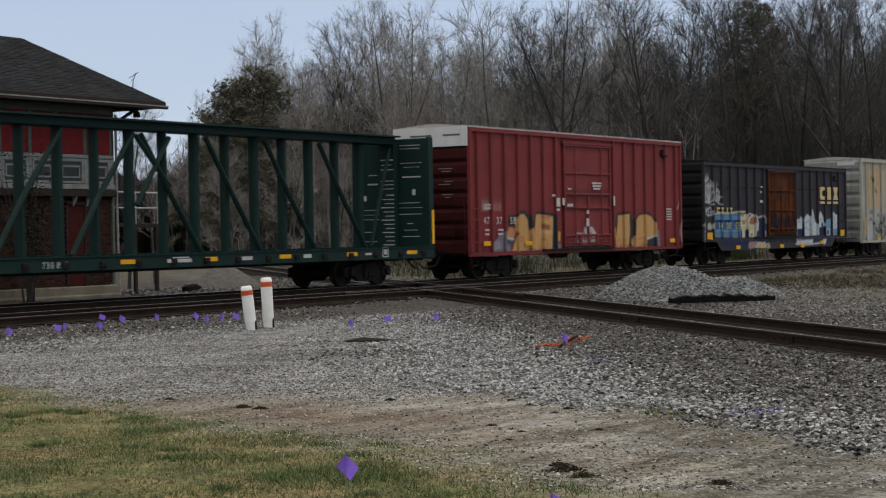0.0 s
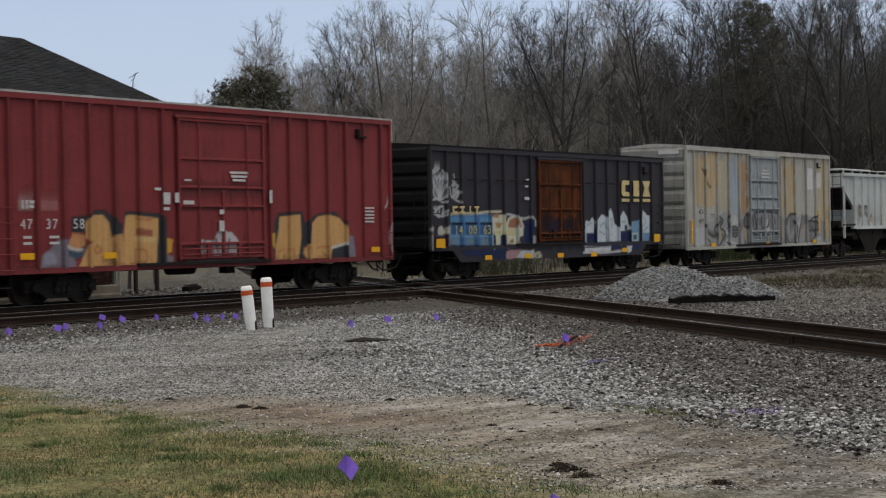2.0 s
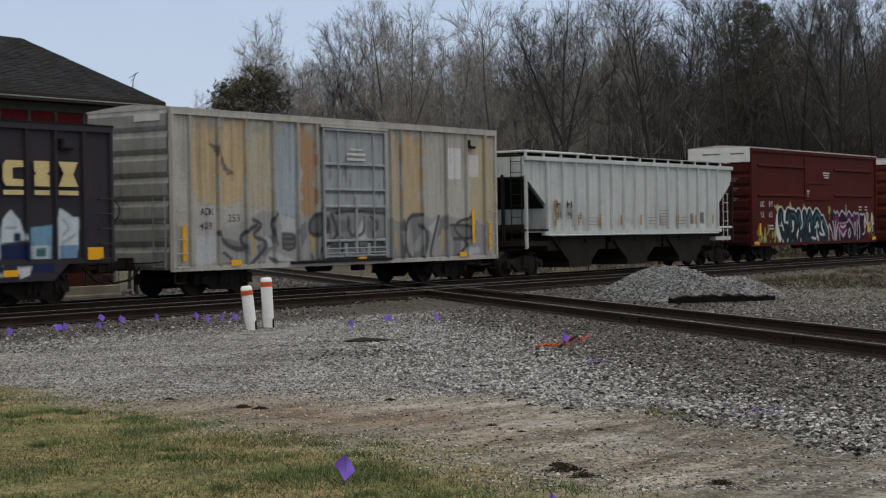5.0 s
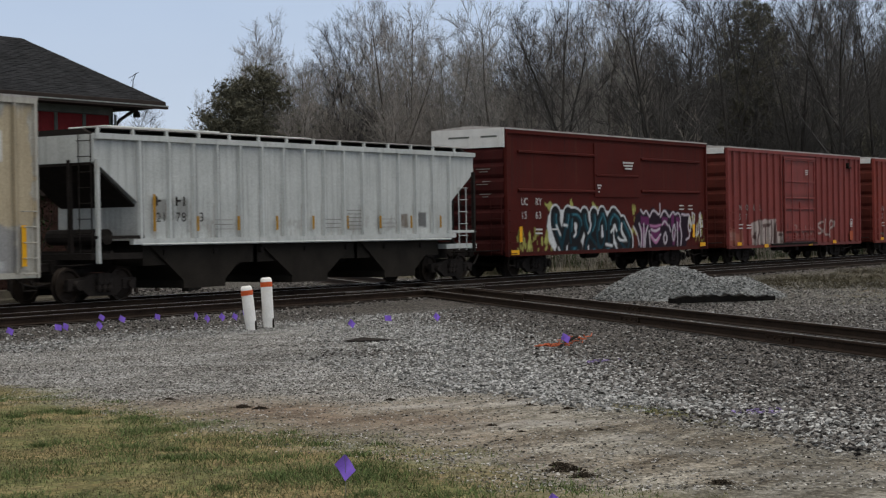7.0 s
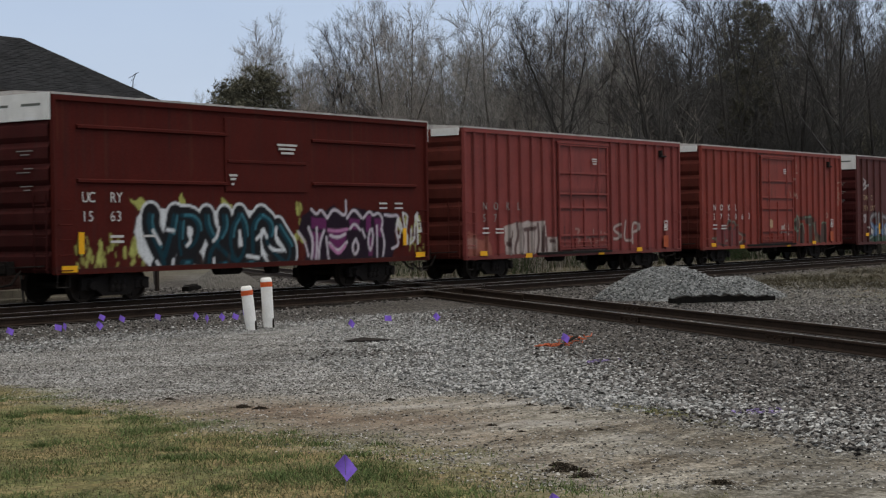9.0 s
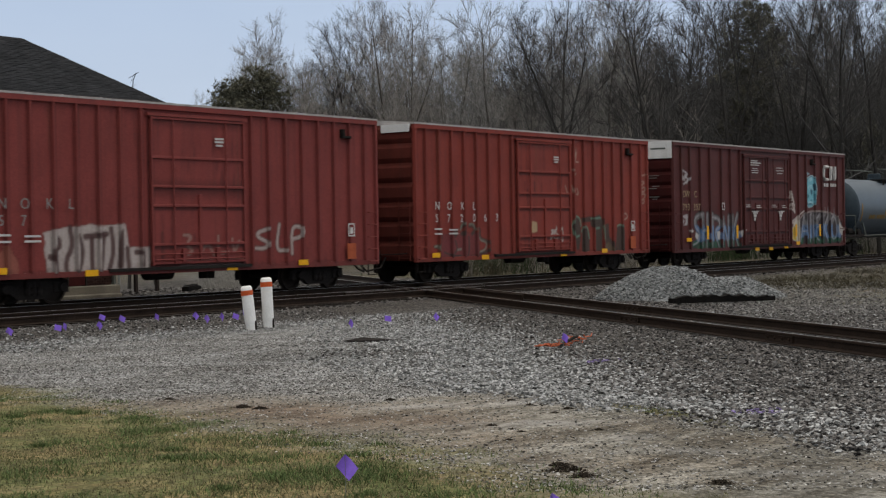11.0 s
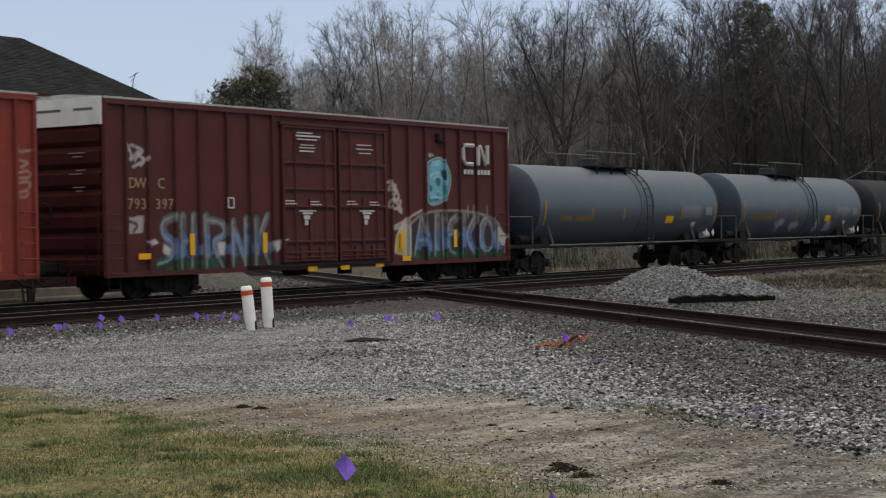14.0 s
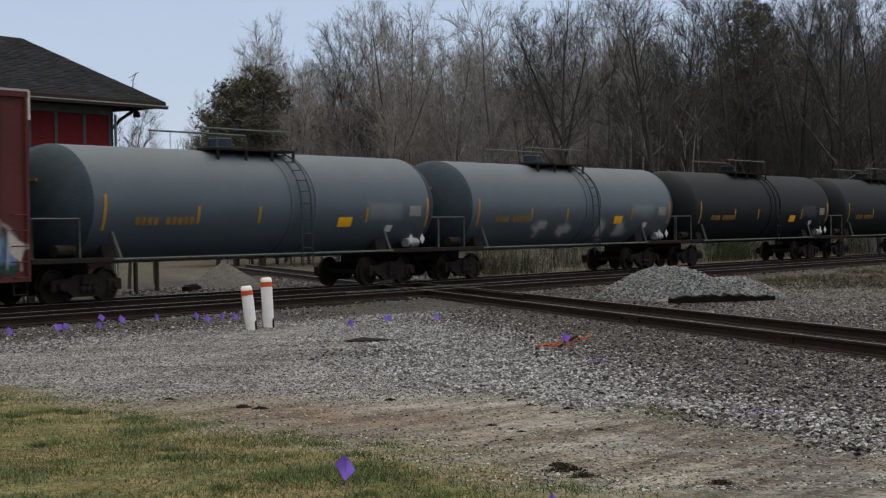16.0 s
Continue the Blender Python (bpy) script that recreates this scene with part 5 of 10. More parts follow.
    p.poly([(14.33, 1.42), (14.94, 1.42), (14.89, 1.09), (14.36, 1.09)], (0.15, 0.26, 0.40))
    p.line(rounded([(11.04, 1.69), (11.34, 1.86), (11.48, 1.62)]), 0.05, (0.25, 0.31, 0.36), 0.8)
    p.line(rounded([(10.98, 1.51), (11.37, 1.39)]), 0.05, (0.25, 0.31, 0.36), 0.8)
    p.line(rounded([(11.84, 1.98), (12.04, 1.86), (11.88, 1.68)]), 0.05, (0.25, 0.31, 0.36), 0.8)
    p.line(rounded([(10.08, 1.75), (10.36, 1.81)]), 0.05, (0.25, 0.31, 0.36), 0.8)
    p.line(rounded([(12.7, 1.85), (13.01, 1.85)]), 0.05, (0.25, 0.31, 0.36), 0.8)
    p.line(rounded([(14.46, 2.03), (14.67, 1.84), (14.45, 1.66)]), 0.05, (0.25, 0.31, 0.36), 0.8)
    p.line(rounded([(14.83, 1.66), (14.44, 1.47)]), 0.05, (0.25, 0.31, 0.36), 0.8)
    p.poly([(9.77, 0.93), (11.73, 0.94), (11.72, 0.79), (9.77, 0.79)], (0.52, 0.53, 0.55), rough=0.03)
    p.line(rounded([(9.67, 0.76), (11.21, 0.72), (12.62, 0.76), (13.35, 0.87)]), 0.09, (0.52, 0.53, 0.55), 0.9)
    p.poly([(12.97, 0.94), (13.41, 0.95), (13.35, 0.74), (13.05, 0.66)], (0.52, 0.54, 0.56))
    p.poly([(14.18, 0.93), (14.6, 0.94), (14.57, 0.8), (14.2, 0.79)], (0.5, 0.5, 0.5))
    for k in range(26):
        r = random.Random(k + 500)
        x, z = r.uniform(6.6, 9.5), r.uniform(1.8, 3.9)
        p.line([(x, z), (x + r.uniform(-.03, .03), z - r.uniform(.2, .9))], r.uniform(.04, .14), (0.030, 0.012, 0.008), r.uniform(.3, .75))
    for x in (6.85, 8.0, 9.2):
        p.rect(x, x + 0.18, 2.0, 3.9, (0.035, 0.014, 0.010), 0.5, 0.12, int(x * 9))
    c = boxcar("near-black boxcar with a rust-orange door and blue and white graffiti", 63.2, 16.08, 0.98, 4.28, M_DARK, p, [(6.57, 9.53)],
               spaced(0.95, 6.1, 7) + spaced(9.75, 15.1, 7), (2.3, 13.8), 0.0, 3.6, belly=(1.2, 14.6, 0.60), door_mat=M_ORUST, hi_door=4.0, end_mat=M_END_DARK, roof_mat=M_END_DARK, door_bars=(3.14, 2.27, 1.45))
    # railroad initials as plain cream shapes, each over a bar
    for pts in ([(13.17, 2.95), (13.17, 2.80), (12.66, 2.80), (12.57, 2.92), (12.57, 3.27), (12.66, 3.39), (13.17, 3.39), (13.17, 3.24), (12.85, 3.22), (12.85, 2.97)],
                [(13.51, 2.80), (13.97, 2.80), (13.97, 3.05), (13.90, 3.10), (13.97, 3.15), (13.97, 3.39), (13.51, 3.39), (13.51, 3.15), (13.58, 3.10), (13.51, 3.05)],
                [(14.26, 2.80), (14.88, 2.80), (14.72, 3.10), (14.88, 3.39), (14.26, 3.39), (14.42, 3.10)]):
        part("marking", Geo().prism(pts, "y", -1.514, -1.506), M_CREAM, c, "cream painted initial")
    bars(c, M_CREAM, 12.57, 2.60, [(0, 0, 0.6, 0.11), (0.94, 0, 0.46, 0.11), (1.69, 0, 0.62, 0.11)])
    bars(c, M_CREAM, 1.2, 2.16, [(0, 0, 0.08, 0.24), (0.08, 0, 0.2, 0.07), (0.08, 0.17, 0.2, 0.07), (0.42, 0, 0.26, 0.07), (0.42, 0.17, 0.26, 0.07), (0.52, 0.07, 0.08, 0.1), (0.98, 0, 0.08, 0.24), (1.28, 0.17, 0.26, 0.07), (1.37, 0, 0.08, 0.17)])
    lettering("14", c, M_LEMON, 1.30, 1.49, 0.42)
    lettering("00", c, M_LEMON, 2.12, 1.49, 0.42)
    lettering("63", c, M_LEMON, 2.99, 1.49, 0.42)
    bars(c, M_STEEL, 1.25, 3.22, [(0.85 * k, 0, 0.44, 0.05) for k in range(6)] + [(8.6 + 0.85 * k, 0, 0.44, 0.05) for k in range(4)])
    bars(c, M_LETTER, 5.6, 2.3, [(0, 0.32, 0.3, 0.1), (0.05, 0.75, 0.18, 0.06), (0.1, 0.98, 0.2, 0.05)])
    reflectors(c, [(0.49, 1.22), (15.41, 1.21)], w=0.5, h=0.3)
    reflectors(c, [(3.27, 0.72), (5.78, 0.72), (7.97, 0.70), (10.37, 0.68), (12.75, 0.80)])


def grey_boxcar():
    p = Spray(15.52)
    panels = [(0.75, 1.83, TAN), (1.83, 2.94, (0.50, 0.36, 0.185)), (2.94, 4.08, (0.42, 0.37, 0.26)), (4.12, 5.1, (0.31, 0.37, 0.43)),
              (5.26, 5.99, (0.36, 0.19, 0.08)), (9.6, 10.14, (0.45, 0.36, 0.22)), (10.14, 11.25, (0.45, 0.33, 0.18)), (11.25, 12.58, (0.40, 0.39, 0.34)), (13.9, 15.4, (0.44, 0.36, 0.23))]
    for k, (a, b, col) in enumerate(panels):
        p.rect(a + 0.06, b - 0.06, 2.4 if a < 4 else 1.9, 4.6, col, 0.80, 0.2, 40 + k)
    p.rect(0.95, 1.75, 0.7, 2.35, (0.42, 0.41, 0.39), 0.9, 0.04)
    p.rect(2.0, 2.9, 1.8, 2.35, (0.42, 0.41, 0.39), 0.9, 0.04)
    ink, mid, pale = (0.062, 0.061, 0.060), (0.15, 0.15, 0.15), (0.44, 0.45, 0.46)
    p.poly([(1.86, 1.71), (2.96, 1.58), (3.35, 2.12), (4.12, 2.22), (5.21, 1.82), (5.58, 2.12), (6.32, 2.22), (6.81, 2.02), (9.54, 2.01), (10.22, 1.86), (10.68, 2.16), (11.38, 2.12), (12.09, 1.79), (12.58, 2.16), (13.3, 1.78), (13.81, 2.11), (14.81, 1.77), (14.78, 0.76), (11.1, 0.67), (5.06, 0.65), (1.82, 0.66)], (0.25, 0.25, 0.248), alpha=0.85, rough=0.05)
    p.poly([(1.71, 1.72), (2.69, 1.89), (3.65, 2.23), (4.19, 2.15), (5.76, 2.11), (6.2, 2.23), (6.49, 1.99), (6.45, 0.63), (2.92, 0.58), (1.76, 1.14)], (0.30, 0.30, 0.295), alpha=0.75, rough=0.05)
    p.poly([(10.16, 1.82), (10.76, 2.19), (11.6, 1.98), (12.21, 2.1), (14.08, 1.93), (14.63, 1.62), (14.59, 0.66), (10.29, 0.66)], (0.28, 0.28, 0.28), alpha=0.75, rough=0.05)
    p.poly([(6.49, 2.23), (9.44, 2.27), (9.39, 0.76), (6.45, 0.82)], (0.20, 0.20, 0.205), alpha=0.7, rough=0.08)
    p.poly([(5.6, 1.84), (5.98, 2.14), (6.49, 1.99), (6.59, 1.6), (5.88, 1.53)], (0.13, 0.13, 0.135))
    p.poly([(4.33, 2.15), (5.03, 2.0), (5.02, 1.62), (4.46, 1.62)], (0.44, 0.44, 0.43), alpha=0.8)
    p.poly([(4.46, 1.58), (5.02, 1.58), (5.01, 1.16), (4.44, 1.17)], (0.10, 0.10, 0.10), alpha=0.8)
    p.poly([(10.12, 1.98), (10.33, 2.02), (10.35, 0.83), (10.11, 0.83)], (0.06, 0.065, 0.075))
    p.poly([(1.96, 1.52), (2.95, 1.35), (3.13, 1.04), (2.31, 1.17)], mid, 0.8, 0.04)
    p.poly([(3.33, 1.27), (4.1, 1.63), (4.29, 1.34), (3.58, 0.96)], mid, 0.8, 0.04)
    p.poly([(5.09, 1.68), (5.5, 1.96), (5.56, 1.52), (5.23, 1.13)], mid, 0.8, 0.04)
    p.poly([(5.66, 1.92), (5.99, 2.16), (6.4, 2.12), (6.56, 1.82), (6.22, 1.51), (5.81, 1.62)], mid, 0.8, 0.04)
    p.poly([(6.73, 1.96), (7.49, 2.0), (7.56, 1.67), (6.88, 1.63)], mid, 0.8, 0.04)
    p.poly([(7.22, 1.51), (7.81, 1.54), (7.8, 1.09), (7.29, 1.05)], mid, 0.8, 0.04)
    p.poly([(8.34, 1.95), (8.87, 1.99), (8.95, 1.66), (8.42, 1.6)], mid, 0.8, 0.04)
    p.poly([(8.77, 1.49), (9.21, 1.53), (9.1, 0.94), (8.66, 0.95)], mid, 0.8, 0.04)
    p.poly([(10.59, 2.01), (11.06, 2.12), (11.23, 1.68), (10.74, 1.15)], mid, 0.8, 0.04)
    p.poly([(11.42, 1.68), (11.7, 1.77), (11.58, 1.03), (11.11, 0.99)], mid, 0.8, 0.04)
    p.poly([(12.19, 2.01), (12.68, 2.11), (12.66, 1.72), (12.07, 1.46)], mid, 0.8, 0.04)
    p.poly([(12.76, 1.72), (14.25, 1.75), (14.04, 1.4), (12.85, 1.41)], mid, 0.8, 0.04)
    p.poly([(10.74, 1.0), (11.21, 1.04), (11.2, 0.73), (10.78, 0.72)], mid, 0.8, 0.04)
    p.poly([(13.04, 1.36), (13.44, 1.36), (13.32, 0.78), (12.92, 0.77)], mid, 0.8, 0.04)
    p.poly([(0.95, 1.56), (1.74, 1.56), (1.72, 0.76), (0.86, 0.74)], pale, 0.8, 0.04)
    p.poly([(3.7, 0.91), (3.97, 1.14), (5.06, 0.85), (5.06, 0.69), (3.81, 0.72)], pale, 0.8, 0.04)
    p.poly([(4.38, 1.69), (5.09, 1.72), (4.71, 2.16)], pale, 0.8, 0.04)
    p.poly([(7.82, 1.66), (8.18, 2.12), (8.25, 1.62), (7.72, 1.29)], pale, 0.8, 0.04)
    p.poly([(7.64, 1.46), (8.25, 1.62), (8.4, 1.08), (7.63, 1.09)], pale, 0.8, 0.04)
    p.poly([(11.51, 1.68), (12.1, 2.11), (11.88, 1.51)], pale, 0.8, 0.04)
    p.poly([(4.27, 0.79), (5.78, 0.8), (5.78, 0.64), (4.27, 0.63)], pale, 0.8, 0.04)
    p.poly([(13.63, 1.05), (14.53, 1.08), (14.52, 0.72), (13.51, 0.71)], pale, 0.8, 0.04)
    p.poly([(10.12, 1.61), (10.48, 1.62), (10.47, 1.26), (10.15, 1.24)], pale, 0.8, 0.04)
    p.poly([(3.6, 1.54), (3.91, 1.5), (4.09, 1.26), (3.82, 1.26)], pale, 0.8, 0.04)
    p.line(rounded([(1.8, 1.66), (2.15, 1.28), (2.97, 1.18), (2.58, 1.56), (3.36, 1.84)]), 0.13, ink, 0.95)
    p.line(rounded([(3.23, 2.0), (3.66, 1.85), (3.08, 1.56), (3.92, 1.39), (3.36, 0.96), (2.79, 0.6)]), 0.11, ink, 0.95)
    p.line(rounded([(4.26, 2.15), (3.91, 1.93), (4.24, 1.32)]), 0.11, ink, 0.95)
    p.line(rounded([(4.46, 1.61), (5.02, 1.6), (5.01, 1.16), (4.44, 1.17), (4.46, 1.61)]), 0.07, ink, 0.95)
    p.line(rounded([(4.48, 1.47), (4.99, 1.46)]), 0.06, ink, 0.95)
    p.line(rounded([(4.48, 1.32), (4.98, 1.31)]), 0.06, ink, 0.95)
    p.line(rounded([(5.9, 2.11), (5.6, 1.84), (5.74, 1.53), (6.33, 1.59), (6.52, 1.95), (6.12, 2.19), (5.9, 2.11)]), 0.13, ink, 0.95)
    p.line(rounded([(6.61, 2.15), (6.95, 1.52), (6.2, 1.22), (5.88, 0.6)]), 0.11, ink, 0.95)
    p.line(rounded([(3.88, 0.95), (4.43, 0.75), (5.86, 0.72), (5.72, 1.07)]), 0.09, ink, 0.95)
    p.line(rounded([(2.02, 1.13), (2.4, 0.91), (2.13, 0.69)]), 0.09, ink, 0.95)
    p.line(rounded([(6.79, 2.19), (7.86, 2.23), (9.2, 2.16)]), 0.09, ink, 0.95)
    p.line(rounded([(7.39, 2.07), (7.38, 1.52), (8.15, 1.51), (8.16, 2.07)]), 0.09, ink, 0.95)
    p.line(rounded([(8.48, 2.07), (8.95, 1.83), (8.46, 1.51), (9.09, 1.26)]), 0.09, ink, 0.95)
    p.line(rounded([(6.54, 1.2), (9.33, 1.19)]), 0.11, ink, 0.95)
    p.line(rounded([(6.78, 1.68), (7.22, 1.28), (6.9, 0.89)]), 0.09, ink, 0.95)
    p.line(rounded([(7.83, 1.43), (7.97, 0.87), (8.76, 1.02)]), 0.09, ink, 0.95)
    p.line(rounded([(11.18, 2.13), (10.59, 2.11), (10.33, 1.74), (10.38, 0.83), (11.25, 0.64), (11.62, 1.54), (11.08, 1.81)]), 0.13, ink, 0.95)
    p.line(rounded([(12.16, 2.08), (11.89, 1.47), (11.56, 0.72), (12.78, 0.65)]), 0.12, ink, 0.95)
    p.line(rounded([(12.81, 1.79), (14.17, 1.78), (14.28, 1.36), (12.98, 1.36)]), 0.11, ink, 0.95)
    p.line(rounded([(14.09, 2.06), (13.17, 1.89), (12.99, 1.63), (13.87, 1.19), (13.14, 0.78)]), 0.10, ink, 0.95)
    p.line(rounded([(3.15, 1.56), (3.28, 1.33), (3.21, 1.11)]), 0.11, (0.50, 0.33, 0.05), 0.8)
    p.line(rounded([(5.67, 1.53), (5.88, 1.38), (5.72, 1.07)]), 0.11, (0.50, 0.33, 0.05), 0.8)
    p.line(rounded([(9.83, 1.57), (9.86, 1.08)]), 0.11, (0.50, 0.33, 0.05), 0.8)
    p.line(rounded([(12.37, 1.64), (12.3, 1.05)]), 0.11, (0.50, 0.33, 0.05), 0.8)
    p.rect(12.69, 13.5, 3.25, 4.25, (0.60, 0.60, 0.60), 1)
    p.rect(13.9, 14.5, 3.35, 4.05, (0.58, 0.57, 0.55), 1)
    p.scrawl(1.4, 2.6, 3.2, 4.0, (0.12, 0.10, 0.07), 35, 2, 0.03)
    c = boxcar("weathered grey and tan patched boxcar with grey scribbled graffiti", 81.33, 15.52, 0.68, 4.86, M_GREY, p, [(6.23, 9.27)],
               [0.73, 1.83, 2.94, 4.1, 5.15, 6.0] + [9.6, 10.14, 11.25, 12.58, 13.75, 14.83], (2.4, 13.1), 0.0, 4.3, door_mat=M_DOORB, end_mat=M_END_GREY)
    part("end_plate", Geo().box(-0.105, -0.095, -1.2, -0.3, 4.55, 4.72), M_LETTER, c, "small white plate on the end wall")
    lettering("ADK", c, M_STEEL, 1.02, 2.12, 0.28)
    lettering("409", c, M_STEEL, 1.0, 1.75, 0.28)
    lettering("253", c, M_STEEL, 2.1, 1.95, 0.28)
    bars(c, M_LETTER, 7.3, 3.7, [(0, 0, 0.9, 0.07), (0, 0.15, 0.9, 0.07), (0.15, 0.3, 0.6, 0.05)], -1.54)
    reflectors(c, [(2.41, 0.86), (13.4, 0.86), (8.0, 0.82)])
    for x in (0.35, 14.95):
        part("reflector", Geo().box(x, x + 0.14, -1.512, -1.504, 0.95, 1.9), M_YELLOW, c, "tall yellow reflective strip")
    part("reflector", Geo().box(13.95, 14.1, -1.512, -1.504, 1.2, 2.3), M_YELLOW, c, "tall yellow reflective strip")


def maroon_boxcar():
    p = Spray(15.52)
    lime = (0.40, 0.42, 0.12)
    rnd = random.Random(8)
    for a, b, z0, z1, n in ((0.6, 3.0, 0.78, 1.45, 60), (13.9, 15.3, 0.8, 1.9, 30), (9.0, 9.4, 1.2, 2.4, 16)):
        for j in range(n):                     # fuzzy upright licks
            x, z = rnd.uniform(a, b), rnd.uniform(z0, z1)
            p.line([(x, z), (x + rnd.uniform(-.08, .08), z + rnd.uniform(.06, .22))], rnd.uniform(.05, .13), lime, rnd.uniform(.35, .85))
    p.poly([(2.46, 2.63), (2.72, 2.52), (2.96, 2.57), (3.18, 2.43), (3.15, 2.28), (2.85, 2.24), (2.65, 2.38)], lime, alpha=0.85, rough=0.07)
    p.poly([(4.32, 2.58), (4.46, 2.72), (4.56, 2.53), (4.61, 2.29), (4.31, 2.24)], lime, alpha=0.85, rough=0.07)
    p.poly([(5.98, 2.61), (6.13, 2.49), (6.39, 2.39), (6.39, 2.3), (6.01, 2.31)], lime, alpha=0.85, rough=0.07)
    teal, white, pale = (0.008, 0.050, 0.072), (0.60, 0.62, 0.64), (0.07, 0.25, 0.32)
    bodies = [
        (0.5, [(3.31, 2.1), (3.27, 1.86), (3.5, 1.43), (3.76, 1.05), (3.79, 0.76), (3.58, 0.77)]),
        (0.48, [(4.2, 2.09), (4.12, 1.76), (3.97, 1.38), (3.79, 1.0)]),
        (0.34, [(4.45, 2.09), (4.84, 2.09), (5.12, 1.85), (5.05, 1.46), (4.74, 1.24), (4.55, 1.42)]),
        (0.3, [(4.44, 1.95), (4.36, 1.42), (4.45, 1.03)]),
        (0.55, [(4.45, 0.86), (4.88, 0.88)]),
        (0.4, [(5.38, 2.09), (5.41, 1.8), (5.76, 1.35), (6.2, 1.04), (6.65, 0.83)]),
        (0.4, [(6.08, 2.09), (6.15, 1.79), (5.88, 1.45), (5.53, 1.11), (5.49, 0.76)]),
        (0.42, [(5.9, 0.8), (6.27, 0.82)]),
        (0.36, [(6.72, 2.09), (6.37, 1.74), (6.35, 1.14), (6.65, 0.83)]),
        (0.36, [(6.69, 2.14), (6.95, 1.79), (6.93, 1.13), (6.61, 0.83)]),
        (0.4, [(7.62, 2.09), (7.26, 1.88), (7.25, 1.43), (7.27, 1.02)]),
        (0.36, [(7.54, 2.11), (7.97, 1.93), (8.04, 1.57), (7.76, 1.42), (8.23, 1.0), (8.63, 0.78)]),
        (0.3, [(6.96, 0.82), (7.43, 0.81)]),
        (0.3, [(7.66, 0.81), (7.98, 0.72)]),
        (0.3, [(8.29, 1.83), (8.53, 1.57), (8.89, 1.19), (8.75, 0.78), (8.34, 0.74)])]
    p.poly([(2.78, 2.05), (3.12, 2.33), (4.35, 2.29), (6.77, 2.24), (6.72, 0.58), (3.34, 0.65), (2.82, 1.21), (2.7, 1.72)], white, rough=0.05)
    p.poly([(6.54, 2.24), (7.7, 2.32), (8.66, 1.88), (9.14, 1.09), (8.79, 0.62), (6.49, 0.58)], white, rough=0.06)
    for w, pts in bodies:
        p.line(rounded(pts), w + 0.30, white)
    for w, pts in bodies:
        p.line(rounded(pts), w + 0.15, BLK)
    for w, pts in bodies:                      # teal sheen along each body, pale at its head
        q = rounded(pts)
        p.line([(x - 0.05, z + 0.03) for x, z in q[1:-2]], w * 0.34, teal, 0.65)
        p.line([(x + 0.07, z + 0.04) for x, z in q[1:len(q) // 2]], 0.06, pale, 0.55)
    p.line(rounded([(3.37, 1.74), (3.5, 1.57), (3.63, 1.41)]), 0.09, white)
    p.line(rounded([(3.88, 1.76), (4.12, 1.73)]), 0.09, white)
    p.line(rounded([(4.68, 1.63), (4.78, 1.46), (4.6, 1.34)]), 0.09, white)
    p.line(rounded([(4.87, 0.8), (4.66, 0.74), (4.48, 0.79)]), 0.09, white)
    p.line(rounded([(5.64, 0.98), (5.6, 0.71), (5.85, 0.65)]), 0.09, white)
    p.line(rounded([(5.85, 1.79), (5.77, 1.55), (5.62, 1.45)]), 0.09, white)
    p.line(rounded([(4.1, 0.99), (4.03, 0.75)]), 0.09, white)
    p.line(rounded([(3.48, 0.96), (3.62, 0.79)]), 0.09, white)
    p.line(rounded([(5.38, 0.74), (5.82, 0.63)]), 0.09, white)
    p.line(rounded([(7.37, 1.48), (7.69, 1.7), (7.8, 1.52)]), 0.1, white)
    p.line(rounded([(8.21, 1.78), (8.16, 1.52), (8.28, 1.36)]), 0.1, white)
    p.line(rounded([(7.91, 1.26), (8.07, 1.16), (8.48, 1.15)]), 0.1, white)
    p.line(rounded([(6.96, 1.03), (7.43, 0.97)]), 0.1, white)
    p.line(rounded([(7.67, 1.01), (7.86, 0.8)]), 0.1, white)
    p.line(rounded([(6.67, 1.69), (6.74, 1.33)]), 0.1, white)
    p.line(rounded([(7.9, 0.65), (8.3, 0.79)]), 0.1, white)
    ink, lilac, plum, pink = (0.018, 0.010, 0.018), (0.50, 0.45, 0.50), (0.13, 0.025, 0.10), (0.42, 0.18, 0.33)
    p.poly([(9.15, 1.66), (9.33, 2.08), (9.76, 2.3), (10.19, 2.14), (10.81, 2.41), (11.34, 2.13), (11.75, 2.35), (12.44, 2.24), (13.2, 2.22), (13.97, 2.13), (13.76, 1.68), (13.85, 1.28), (13.54, 0.66), (9.38, 0.68), (9.56, 1.34)], ink, rough=0.05)
    p.poly([(9.76, 2.08), (10.01, 2.03), (10.45, 2.03), (10.44, 1.71), (9.75, 1.74)], plum, alpha=0.9)
    p.poly([(10.52, 1.65), (11.41, 1.65), (11.31, 1.26), (10.99, 0.94), (10.64, 1.22)], plum, alpha=0.9)
    p.poly([(11.51, 2.03), (12.06, 2.0), (11.96, 1.69), (11.55, 1.7)], plum, alpha=0.9)
    p.poly([(12.34, 2.13), (12.62, 2.11), (12.56, 1.58), (12.33, 1.63)], plum, alpha=0.9)
    p.poly([(12.76, 2.02), (13.14, 2.02), (13.08, 1.46), (12.8, 1.52)], plum, alpha=0.9)
    p.poly([(9.74, 1.66), (10.26, 1.6), (10.06, 0.85), (9.77, 0.91)], plum, alpha=0.9)
    p.poly([(12.42, 1.47), (12.7, 1.46), (12.64, 0.91), (12.45, 0.91)], plum, alpha=0.9)
    p.line(rounded([(9.76, 2.3), (10.01, 2.11), (10.19, 2.32), (10.49, 2.03)]), 0.09, lilac)
    p.line(rounded([(10.49, 2.03), (10.81, 2.35), (11.38, 2.03), (11.37, 2.54)]), 0.09, lilac)
